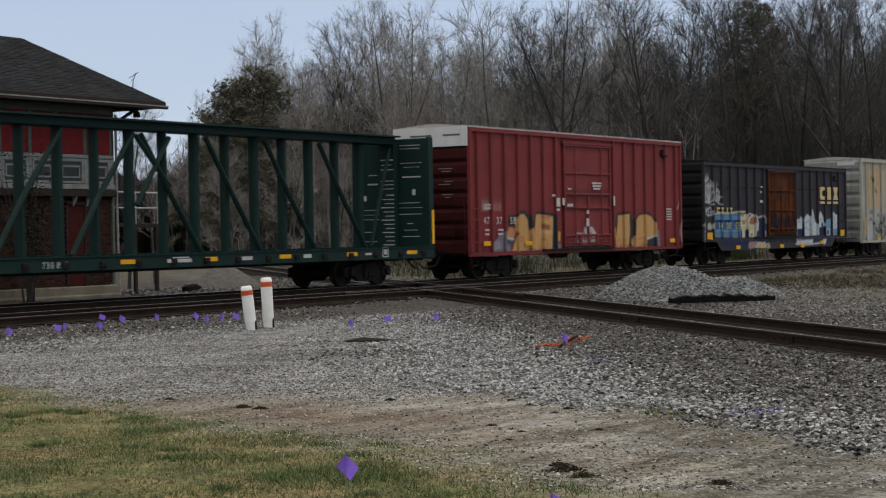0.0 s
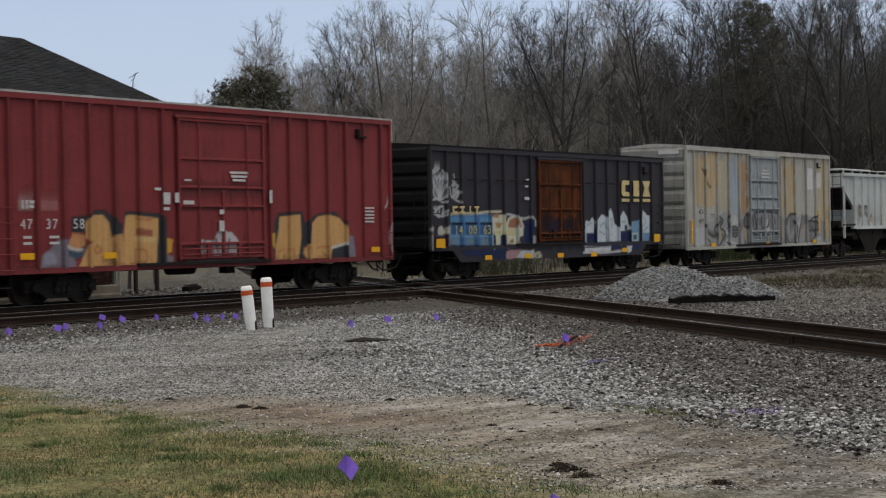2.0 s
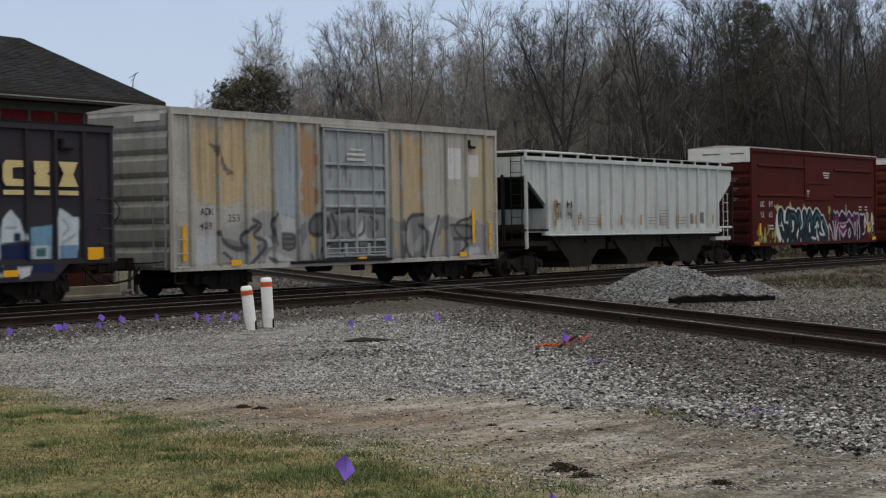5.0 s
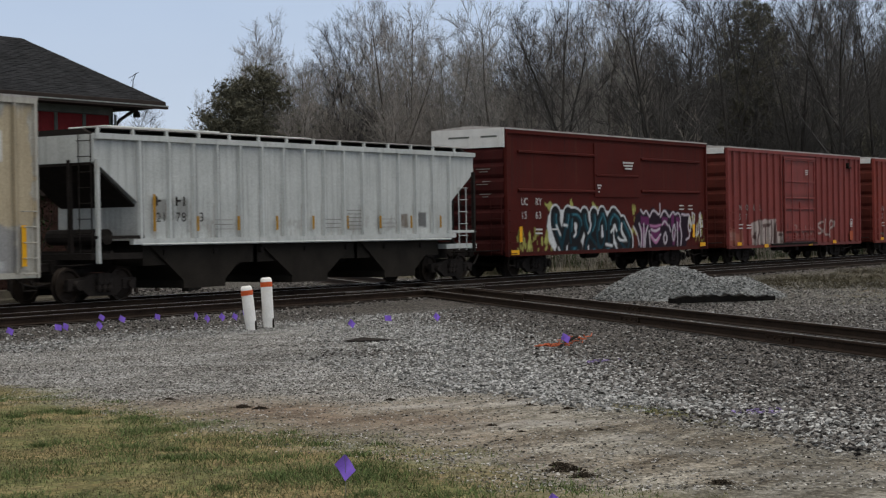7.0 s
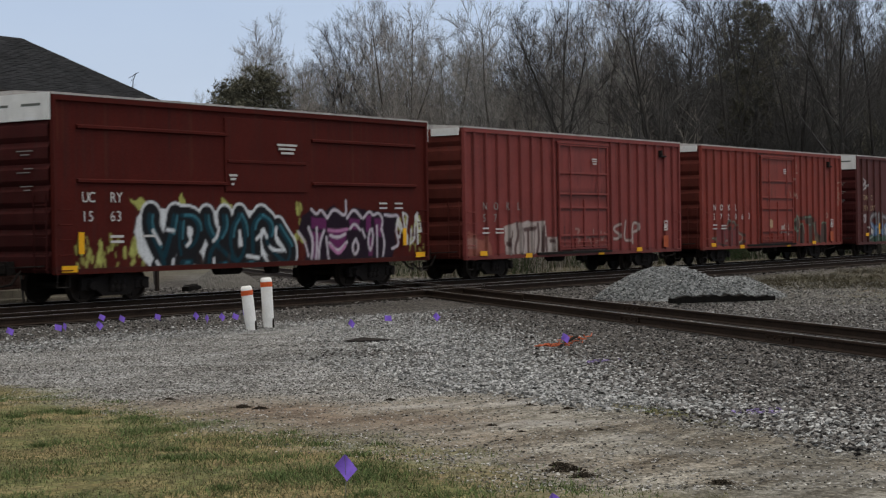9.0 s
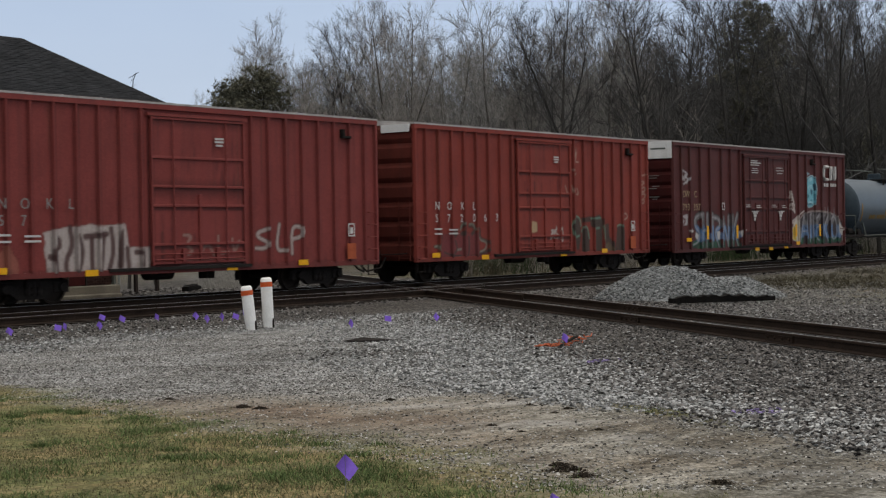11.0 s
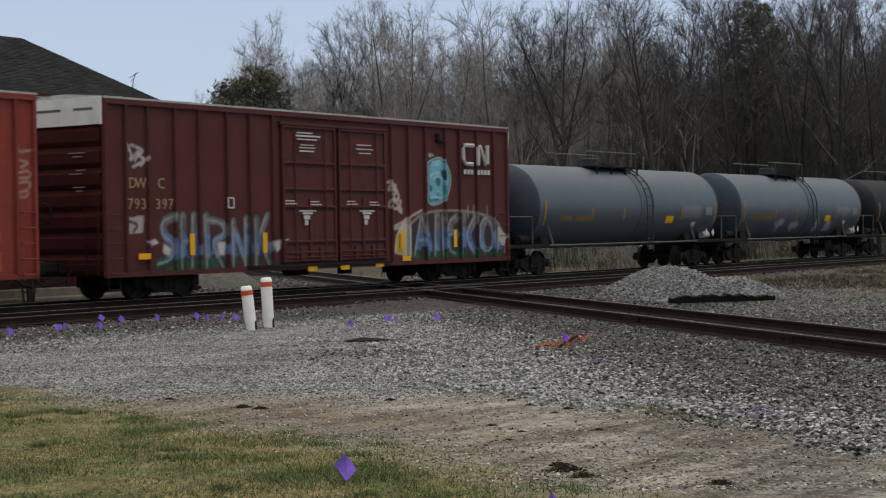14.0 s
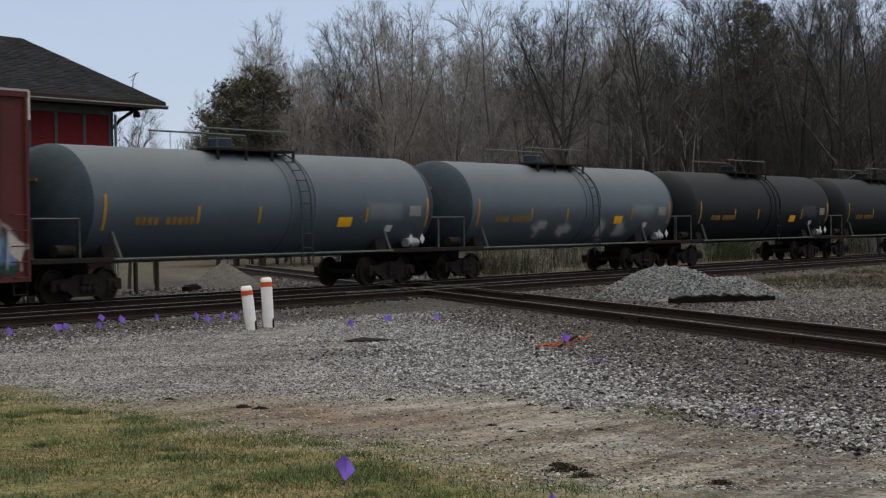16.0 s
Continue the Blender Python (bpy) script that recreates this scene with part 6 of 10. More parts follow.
    p.line(rounded([(11.42, 2.03), (11.75, 2.33), (12.11, 2.05)]), 0.09, lilac)
    p.line(rounded([(12.2, 2.02), (12.53, 2.27), (12.7, 2.08), (12.96, 2.22), (13.21, 1.99), (13.09, 1.68)]), 0.08, lilac)
    p.line(rounded([(13.29, 2.13), (13.58, 2.09), (14.07, 2.13), (13.81, 1.68), (14.04, 1.22), (13.65, 1.11)]), 0.09, lilac)
    p.line(rounded([(9.62, 1.77), (9.84, 1.39), (9.74, 0.89)]), 0.10, lilac)
    p.line(rounded([(10.0, 1.76), (10.01, 1.34), (9.94, 0.86)]), 0.09, lilac)
    p.line(rounded([(10.33, 1.68), (10.12, 1.33), (10.06, 0.85)]), 0.09, lilac)
    p.line(rounded([(10.43, 1.49), (10.5, 0.95), (10.58, 0.68)]), 0.08, lilac)
    p.line(rounded([(9.15, 1.66), (9.44, 1.4), (9.6, 0.97)]), 0.08, lilac)
    p.line(rounded([(10.61, 1.54), (10.96, 1.46), (11.32, 1.57)]), 0.09, lilac)
    p.line(rounded([(10.56, 1.33), (10.95, 1.05), (11.4, 1.34)]), 0.09, lilac)
    p.line(rounded([(11.55, 1.72), (11.78, 1.9), (12.05, 1.68)]), 0.08, lilac)
    p.line(rounded([(11.82, 1.42), (11.63, 1.2), (11.77, 0.92), (11.99, 1.17), (11.83, 1.42)]), 0.09, lilac)
    p.line(rounded([(12.54, 1.69), (12.41, 1.36), (12.54, 0.99), (12.7, 1.46), (12.63, 1.71)]), 0.08, lilac)
    p.line(rounded([(12.88, 1.8), (12.87, 0.84)]), 0.08, lilac)
    p.line(rounded([(13.13, 1.68), (13.27, 1.29), (13.16, 0.89)]), 0.08, lilac)
    p.line(rounded([(11.11, 0.67), (11.48, 0.77), (11.66, 0.62)]), 0.09, lilac)
    p.line(rounded([(12.02, 0.67), (12.3, 0.75), (12.58, 0.63)]), 0.09, lilac)
    p.line(rounded([(9.89, 0.64), (10.15, 0.72), (10.41, 0.62)]), 0.09, lilac)
    p.line(rounded([(12.15, 1.69), (12.28, 1.47)]), 0.08, lilac)
    p.line(rounded([(10.52, 1.69), (10.96, 1.66), (11.43, 1.71)]), 0.09, pink)
    p.line(rounded([(10.6, 1.25), (10.99, 0.97), (11.31, 1.23)]), 0.1, pink)
    p.scrawl(13.9, 15.2, 1.2, 2.2, WHT, 21, 4, 0.05)
    c = boxcar("tall dark maroon smooth-sided boxcar with teal and purple graffiti", 117.43, 15.52, 0.72, 5.0, M_MAROON, p, [], [], (2.4, 13.1), 0.62, 2.75,
               bands=[(0.8, 6.2, 4.25), (0.8, 6.2, 2.95), (9.8, 14.9, 4.22), (9.8, 14.9, 3.0), (6.2, 9.5, 3.55)], end_mat=M_END_RED, end_marks=True)
    part("door", Geo().box(6.1, 9.55, -1.46, -1.425, 2.75, 4.72, 0.01), M_MAROON, c, "flush sliding door")
    for text, x, z in (("UC", 0.86, 2.44), ("RY", 1.80, 2.44), ("15", 0.86, 1.98), ("63", 1.80, 1.98)):
        lettering(text, c, M_LETTER, x, z, 0.36)
    bars(c, M_LETTER, 8.2, 3.78, [(0, 0.24, 0.85, 0.06), (0.06, 0.13, 0.72, 0.06), (0.16, 0.02, 0.55, 0.06)])
    bars(c, M_LETTER, 6.2, 3.0, [(0, 0.15, 0.32, 0.06), (0.05, 0.05, 0.2, 0.06), (0.08, -0.08, 0.1, 0.06)])
    bars(c, M_LETTER, 12.9, 2.3, [(0, 0, 0.4, 0.05), (0, 0.14, 0.4, 0.05), (0.8, 0, 0.4, 0.05), (0.8, 0.14, 0.4, 0.05)])
    bars(c, M_LETTER, 1.8, 1.45, [(0, 0, 0.45, 0.06), (0, 0.13, 0.45, 0.06), (1.1, 0.13, 0.45, 0.06)])
    reflectors(c, [(0.45, 0.85), (15.0, 0.9)], w=0.5, h=0.16)
    for x in (0.75, 14.1):
        part("reflector", Geo().box(x, x + 0.18, -1.512, -1.504, 1.2, 1.72), M_YELLOW, c, "upright yellow reflective strip")


def faded_boxcar(s0, label, mat, front):
    L = 15.62
    p = Spray(L)
    if front:
        bone, soot = (0.44, 0.39, 0.36), (0.07, 0.032, 0.03)
        p.poly([(2.45, 1.72), (3.39, 1.87), (5.14, 1.91), (5.28, 1.34), (6.01, 1.32), (6.02, 0.84), (5.49, 0.55), (2.57, 0.61)], bone, rough=0.05, alpha=0.9)
        p.line(rounded([(2.93, 1.56), (2.97, 1.37), (2.77, 1.34), (2.9, 0.61)]), 0.15, soot, 0.9)
        p.line(rounded([(3.3, 1.84), (3.38, 1.36), (3.13, 1.05), (3.23, 0.6)]), 0.15, soot, 0.9)
        p.line(rounded([(3.57, 1.62), (3.74, 1.23), (3.48, 0.6)]), 0.15, soot, 0.9)
        p.line(rounded([(3.78, 1.61), (4.5, 1.67)]), 0.15, soot, 0.9)
        p.line(rounded([(4.0, 1.55), (4.0, 0.84), (4.12, 0.58)]), 0.15, soot, 0.9)
        p.line(rounded([(4.4, 1.61), (4.28, 0.58)]), 0.15, soot, 0.9)
        p.line(rounded([(4.66, 1.8), (4.74, 1.22), (4.53, 0.7)]), 0.15, soot, 0.9)
        p.line(rounded([(5.01, 1.73), (4.92, 0.89)]), 0.15, soot, 0.9)
        p.line(rounded([(5.2, 1.31), (5.24, 0.88)]), 0.15, soot, 0.9)
        p.line(rounded([(5.51, 1.21), (5.77, 1.2), (5.73, 0.88)]), 0.15, soot, 0.9)
        p.line(rounded([(2.65, 1.15), (2.77, 1.12)]), 0.15, soot, 0.9)
        p.line(rounded([(7.18, 1.62), (7.52, 1.58), (7.24, 1.38), (7.57, 1.18), (7.16, 1.08)]), 0.1, (0.30, 0.20, 0.17), 0.7)
        p.line(rounded([(7.79, 1.51), (7.77, 1.07), (8.06, 1.44), (8.33, 1.07)]), 0.1, (0.30, 0.20, 0.17), 0.7)
        p.line(rounded([(8.49, 1.57), (8.47, 1.1), (8.9, 1.16)]), 0.1, (0.30, 0.20, 0.17), 0.7)
        p.line(rounded([(9.05, 1.5), (9.11, 1.09), (9.33, 1.43)]), 0.1, (0.30, 0.20, 0.17), 0.7)
        p.line(rounded([(10.59, 1.75), (10.07, 1.63), (10.24, 1.49), (10.62, 1.38), (10.49, 1.21), (10.05, 1.23)]), 0.16, soot, 0.5)
        p.line(rounded([(10.59, 1.75), (10.07, 1.63), (10.24, 1.49), (10.62, 1.38), (10.49, 1.21), (10.05, 1.23)]), 0.11, (0.42, 0.36, 0.33), 0.85)
        p.line(rounded([(11.08, 1.87), (10.91, 1.13), (11.42, 1.16)]), 0.16, soot, 0.5)
        p.line(rounded([(11.08, 1.87), (10.91, 1.13), (11.42, 1.16)]), 0.11, (0.42, 0.36, 0.33), 0.85)
        p.line(rounded([(11.62, 1.05), (11.6, 1.83), (12.1, 1.79), (12.05, 1.51), (11.63, 1.46)]), 0.16, soot, 0.5)
        p.line(rounded([(11.62, 1.05), (11.6, 1.83), (12.1, 1.79), (12.05, 1.51), (11.63, 1.46)]), 0.11, (0.42, 0.36, 0.33), 0.85)
        p.poly([(0.19, 1.37), (0.8, 1.33), (0.77, 1.03), (0.21, 1.05)], (0.40, 0.34, 0.32), alpha=0.6, rough=0.06)
        p.line(rounded([(7.09, 0.92), (9.46, 0.92)]), 0.04, (0.36, 0.27, 0.25), 0.7)
        p.line(rounded([(7.08, 0.81), (9.46, 0.81)]), 0.04, (0.36, 0.27, 0.25), 0.7)
        p.line(rounded([(7.08, 0.7), (9.45, 0.7)]), 0.04, (0.36, 0.27, 0.25), 0.7)
        p.rect(0.3, 1.6, 0.7, 1.4, (0.33, 0.13, 0.09), 0.6, 0.3, 3)
    else:
        moss, fade = (0.045, 0.050, 0.042), (0.20, 0.22, 0.18)
        p.poly([(1.45, 1.47), (2.14, 1.6), (3.59, 1.49), (3.7, 0.64), (1.95, 0.61), (1.47, 0.89)], (0.135, 0.045, 0.055), alpha=0.55, rough=0.1)
        p.line(rounded([(2.62, 1.73), (2.78, 1.84), (2.89, 1.73), (2.8, 1.52), (2.64, 1.52)]), 0.14, moss, 0.8)
        p.line(rounded([(2.14, 1.6), (2.41, 1.63), (2.34, 1.46), (2.2, 1.48)]), 0.12, moss, 0.8)
        p.line(rounded([(3.1, 1.76), (3.32, 1.79), (3.41, 1.58), (3.26, 1.51)]), 0.13, moss, 0.8)
        p.line(rounded([(3.6, 1.69), (3.74, 1.63), (3.69, 1.35), (4.26, 1.24), (4.38, 1.05), (4.11, 0.9), (3.72, 0.87)]), 0.12, moss, 0.8)
        p.line(rounded([(3.1, 1.82), (3.33, 1.84), (3.46, 1.65)]), 0.06, fade, 0.8)
        p.line(rounded([(3.63, 1.67), (3.67, 1.3), (4.16, 1.22), (4.05, 0.98), (3.71, 0.92)]), 0.06, fade, 0.8)
        p.line(rounded([(2.58, 1.64), (2.68, 1.84), (2.91, 1.86)]), 0.05, fade, 0.8)
        p.line(rounded([(1.46, 1.65), (1.54, 1.47), (1.41, 1.2), (1.23, 1.07), (1.05, 1.14)]), 0.07, moss, 0.8)
        p.line(rounded([(1.65, 0.93), (2.15, 0.82), (2.59, 0.81)]), 0.06, moss, 0.8)
        p.line(rounded([(3.06, 1.4), (3.11, 0.98), (2.91, 0.66)]), 0.06, moss, 0.8)
        p.line(rounded([(1.11, 1.12), (1.29, 1.16), (1.35, 1.02)]), 0.05, fade, 0.8)
        p.line(rounded([(2.29, 1.28), (2.41, 1.0), (2.15, 0.87)]), 0.07, moss, 0.8)
        p.line(rounded([(2.41, 1.0), (2.6, 1.02)]), 0.06, fade, 0.8)
        p.poly([(9.77, 1.72), (10.0, 2.09), (10.33, 2.0), (10.43, 1.5), (10.3, 0.85), (9.96, 0.87), (9.89, 1.29)], moss, alpha=0.85, rough=0.04)
        p.poly([(10.45, 0.78), (10.48, 1.6), (10.78, 1.72), (11.04, 1.49), (11.04, 0.76)], moss, alpha=0.85, rough=0.04)
        p.poly([(10.45, 2.02), (11.18, 2.05), (11.81, 2.12), (12.04, 1.92), (11.97, 0.74), (11.47, 0.75), (11.46, 1.62), (11.16, 1.71), (11.11, 1.86), (10.48, 1.82)], moss, alpha=0.85, rough=0.04)
        p.poly([(12.07, 1.64), (12.25, 1.78), (12.51, 1.78), (12.53, 1.33), (12.92, 1.02), (13.07, 0.7), (12.09, 0.74)], moss, alpha=0.85, rough=0.04)
        p.poly([(13.14, 1.66), (13.37, 1.77), (13.59, 1.71), (13.76, 1.46), (13.73, 0.66), (12.98, 0.72), (13.09, 1.24)], moss, alpha=0.85, rough=0.04)
        p.line(rounded([(9.77, 1.72), (10.0, 2.09), (10.36, 2.0), (10.44, 1.71)]), 0.05, (0.16, 0.30, 0.22), 0.7)
        p.line(rounded([(9.77, 1.66), (9.92, 1.29), (10.3, 1.37)]), 0.05, (0.16, 0.30, 0.22), 0.7)
        p.line(rounded([(10.47, 1.5), (10.57, 1.71), (10.91, 1.7), (11.03, 1.27)]), 0.05, (0.16, 0.30, 0.22), 0.7)
        p.line(rounded([(11.18, 1.98), (11.9, 2.0)]), 0.05, (0.16, 0.30, 0.22), 0.7)
        p.line(rounded([(11.39, 1.62), (11.79, 1.63)]), 0.05, (0.16, 0.30, 0.22), 0.7)
        p.line(rounded([(11.42, 1.49), (11.5, 0.83)]), 0.05, (0.16, 0.30, 0.22), 0.7)
        p.line(rounded([(13.18, 1.69), (13.41, 1.77), (13.63, 1.66)]), 0.05, (0.16, 0.30, 0.22), 0.7)
        p.line(rounded([(12.07, 1.7), (12.1, 1.2)]), 0.05, (0.16, 0.30, 0.22), 0.7)
        p.poly([(12.05, 0.98), (12.51, 1.09), (13.05, 0.71), (12.09, 0.74)], (0.16, 0.12, 0.07), alpha=0.6, rough=0.06)
        p.poly([(10.37, 0.75), (13.72, 0.75), (13.73, 0.64), (10.36, 0.62)], moss, alpha=0.7)
        p.line(rounded([(10.0, 4.3), (10.17, 4.2), (10.03, 4.01), (10.29, 3.99)]), 0.07, (0.40, 0.29, 0.23), 0.65)
        p.line(rounded([(9.95, 4.17), (10.21, 4.31)]), 0.07, (0.40, 0.29, 0.23), 0.65)
        p.line(rounded([(9.81, 3.72), (10.07, 3.67), (9.89, 3.53), (10.11, 3.57)]), 0.07, (0.40, 0.29, 0.23), 0.65)
        p.line(rounded([(9.26, 3.13), (9.38, 2.87)]), 0.07, (0.40, 0.29, 0.23), 0.65)
        p.line(rounded([(9.8, 3.14), (9.88, 2.87), (10.01, 3.14)]), 0.07, (0.40, 0.29, 0.23), 0.65)
        p.line(rounded([(10.18, 3.04), (10.3, 2.83), (10.13, 2.85)]), 0.07, (0.40, 0.29, 0.23), 0.65)
        p.line(rounded([(15.08, 3.77), (15.07, 3.57), (15.48, 3.64)]), 0.07, (0.40, 0.29, 0.23), 0.65)
        p.line(rounded([(15.12, 3.4), (15.47, 3.35), (15.16, 3.23)]), 0.07, (0.40, 0.29, 0.23), 0.65)
        p.line(rounded([(15.06, 3.11), (15.46, 3.17), (15.46, 3.0), (15.1, 2.99)]), 0.07, (0.40, 0.29, 0.23), 0.65)
        p.line(rounded([(15.05, 2.88), (15.5, 2.91), (15.4, 2.77)]), 0.07, (0.40, 0.29, 0.23), 0.65)
        p.line(rounded([(15.04, 2.65), (15.4, 2.71), (15.34, 2.54), (15.09, 2.56)]), 0.07, (0.40, 0.29, 0.23), 0.65)
        p.line(rounded([(13.56, 2.08), (13.86, 2.19), (14.04, 2.02), (13.66, 1.91)]), 0.07, (0.40, 0.29, 0.23), 0.65)
        p.rect(6.9, 7.3, 1.5, 1.9, (0.45, 0.35, 0.2), 0.8, 0.05)
        p.scrawl(8.2, 9.0, 1.2, 1.7, (0.4, 0.36, 0.32), 78, 3, 0.06)
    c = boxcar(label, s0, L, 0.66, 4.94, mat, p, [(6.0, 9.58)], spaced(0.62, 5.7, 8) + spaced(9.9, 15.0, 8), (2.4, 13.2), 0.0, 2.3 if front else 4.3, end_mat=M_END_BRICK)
    for x, way in ((0, -1),):
        part("end_plate", Geo().box(-0.12, -0.02, -1.35, -0.3, 4.68, 4.92), M_WHITE, c, "small white plate on the end wall")
    spots = ((1.02, 2.28), (1.69, 2.28), (2.47, 2.28), (3.18, 2.28), (1.03, 1.89), (1.70, 1.89), (2.44, 1.89), (3.17, 1.90), (3.84, 1.90), (4.55, 1.91))
    for ch, (x, z) in zip("NOKL57" if front else "NOKL572063", spots):
        lettering(ch, c, M_FAINT if front else M_LETTER, x, z, 0.36)
    bars(c, M_LETTER, 8.35, 3.95, [(0, 0.14, 0.34, 0.05), (0, 0.06, 0.34, 0.05), (0.04, -0.03, 0.26, 0.05)], -1.545)
    bars(c, M_LETTER, 1.0, 1.5, [(0, 0, 0.4, 0.05), (0, 0.15, 0.4, 0.05), (0.8, 0, 0.5, 0.05), (0.8, 0.12, 0.5, 0.05)])
    bars(c, M_LETTER, 14.1, 1.5, [(0, 0, 0.3, 0.04), (0, 0.34, 0.3, 0.04), (0, 0, 0.04, 0.34), (0.27, 0, 0.04, 0.34), (0.08, 0.08, 0.14, 0.18)])
    reflectors(c, [(1.05, 0.86), (3.9, 0.74), (9.0, 0.74), (12.0, 0.80)])
    part("reflector", Geo().box(14.05, 14.45, -1.512, -1.504, 0.85, 1.3), M_ORANGE, c, "faded orange panel")
    return c


def wine_boxcar():
    p = Spray(18.6)
    grn, blu = (0.022, 0.090, 0.052), (0.13, 0.22, 0.38)

    def hills(X, Z):
        """Green ground, blue sky and grey above, as one runs through all the letters."""
        w = 0.10 * wobble(X * 2, Z * 2, 5)
        g, m = step(0.98, 1.06, Z + w)[..., None], step(1.58, 1.70, Z + w)[..., None]
        k = (0.8 + 0.5 * wobble(X * 6, Z * 6, 9))[..., None]
        return ((1 - g) * np.array(grn) + g * (1 - m) * np.array(blu) + m * np.array((0.19, 0.175, 0.175))) * k
    p.rect(2.15, 4.4, 0.60, 0.98, grn, 0.95, 0.08, 3)
    p.rect(2.3, 6.4, 1.10, 1.36, blu, 0.75, 0.10, 4)
    letters = [
        (0.24, [(2.52, 2.1), (2.05, 1.97), (2.09, 1.6), (2.5, 1.42), (2.46, 1.01), (1.91, 0.89)]),
        (0.22, [(2.8, 2.1), (2.8, 0.75)]),
        (0.22, [(3.22, 2.11), (3.18, 0.76)]),
        (0.2, [(2.82, 1.45), (3.2, 1.45)]),
        (0.22, [(3.68, 2.1), (3.74, 0.73)]),
        (0.2, [(3.72, 2.0), (4.36, 1.94), (4.46, 1.6), (3.88, 1.44), (4.38, 0.75)]),
        (0.2, [(4.77, 1.96), (4.79, 0.76)]),
        (0.18, [(4.79, 1.81), (5.24, 0.89)]),
        (0.2, [(5.29, 2.03), (5.27, 0.77)]),
        (0.2, [(5.7, 2.03), (5.72, 0.76)]),
        (0.2, [(6.16, 2.11), (5.8, 1.49), (6.27, 0.79)])]
    for w, pts in letters:
        p.line(rounded(pts), w + 0.10, (0.055, 0.045, 0.045))
    for w, pts in letters:
        p.line(rounded(pts), w, hills)
        p.line([(x - 0.05, z) for x, z in rounded(pts)], 0.04, (0.36, 0.35, 0.36), 0.6)
    p.poly([(1.45, 1.48), (1.79, 1.53), (1.92, 1.42), (1.58, 1.35)], (0.50, 0.48, 0.46))
    p.poly([(6.33, 1.41), (7.04, 1.47), (6.56, 1.1), (6.37, 1.22)], (0.50, 0.48, 0.46))
    p.poly([(2.06, 1.42), (2.36, 1.27), (2.29, 1.08), (2.05, 1.17)], (0.50, 0.48, 0.46))
    p.poly([(4.09, 1.4), (4.43, 1.43), (4.37, 1.06), (4.16, 1.1)], (0.50, 0.48, 0.46))
    dome = [(12.88, 0.79), (12.97, 1.85), (13.57, 2.17), (14.71, 2.27), (16.08, 2.25), (17.49, 2.08), (18.27, 1.73), (18.37, 0.87), (17.65, 0.7)]
    p.poly(dome, (0.040, 0.033, 0.036), 0.92, rough=0.05)
    p.line(rounded(dome[1:-1]), 0.09, (0.33, 0.28, 0.25), 0.7)
    for pts in [[(13.25, 0.85), (13.45, 1.5), (13.62, 2.02)], [(13.7, 2.0), (13.9, 1.4), (14.02, 0.85)], [(13.5, 1.3), (13.9, 1.3)], [(14.42, 2.06), (14.38, 0.82)], [(14.8, 2.06), (14.82, 1.2), (14.85, 0.82)], [(15.5, 2.02), (15.12, 1.85), (15.12, 1.0), (15.52, 0.86)], [(15.1, 1.45), (15.5, 1.5)], [(15.92, 2.08), (15.92, 0.82)], [(16.62, 2.0), (16.1, 1.45), (16.62, 0.84)], [(17.3, 2.0), (16.98, 1.75), (16.98, 1.05), (17.4, 0.86), (17.75, 1.05), (17.72, 1.8), (17.3, 2.0)], [(18.1, 1.62), (18.05, 0.9)]]:
        p.line(rounded(pts), 0.31, hills)
        p.line([(x - 0.10, z + 0.03) for x, z in rounded(pts)], 0.045, (0.42, 0.42, 0.44), 0.5)
    p.poly([(12.07, 0.97), (12.17, 1.51), (12.55, 1.93), (12.91, 1.8), (12.9, 0.83), (12.51, 0.88)], (0.50, 0.46, 0.38), rough=0.04)
    p.poly([(12.21, 0.97), (12.19, 1.43), (12.48, 1.6), (12.64, 0.92)], (0.58, 0.42, 0.08), rough=0.03)
    p.poly([(17.94, 1.82), (18.55, 1.41), (18.33, 1.05), (18.0, 1.28)], (0.46, 0.42, 0.38), rough=0.04)
    p.line(rounded([(16.19, 2.43), (16.17, 2.05)]), 0.05, (0.30, 0.27, 0.27), 0.7)
    p.line(rounded([(16.53, 2.43), (16.52, 2.05)]), 0.05, (0.30, 0.27, 0.27), 0.7)
    p.line(rounded([(17.34, 2.43), (17.33, 2.05)]), 0.05, (0.30, 0.27, 0.27), 0.7)
    p.line(rounded([(0.82, 3.9), (0.99, 3.65), (0.92, 3.44), (1.26, 3.77), (1.11, 3.48)]), 0.09, (0.50, 0.48, 0.48), 0.85)
    p.line(rounded([(0.99, 3.87), (1.45, 3.74), (1.19, 3.62), (1.52, 3.52), (1.04, 3.33)]), 0.09, (0.50, 0.48, 0.48), 0.85)
    p.line(rounded([(1.31, 3.37), (1.56, 3.59)]), 0.09, (0.50, 0.48, 0.48), 0.85)
    p.line(rounded([(11.96, 3.1), (12.22, 3.02), (11.98, 2.77)]), 0.09, (0.48, 0.42, 0.38), 0.85)
    p.line(rounded([(12.13, 2.94), (12.45, 2.6), (12.03, 2.6)]), 0.09, (0.48, 0.42, 0.38), 0.85)
    p.line(rounded([(12.03, 2.6), (12.47, 2.35), (12.11, 2.31)]), 0.09, (0.48, 0.42, 0.38), 0.85)
    p.line(rounded([(12.33, 2.27), (12.5, 2.18)]), 0.09, (0.48, 0.42, 0.38), 0.85)
    head = [(13.94, 3.78), (14.29, 3.91), (14.65, 3.95), (14.96, 3.81), (15.18, 3.52), (15.26, 3.27), (15.16, 2.89), (14.99, 2.62), (14.7, 2.5), (14.39, 2.41), (14.04, 2.41), (13.87, 2.58), (13.94, 2.87), (13.89, 3.31)]
    p.poly(rounded(head + head[:1]), (0.42, 0.56, 0.60))
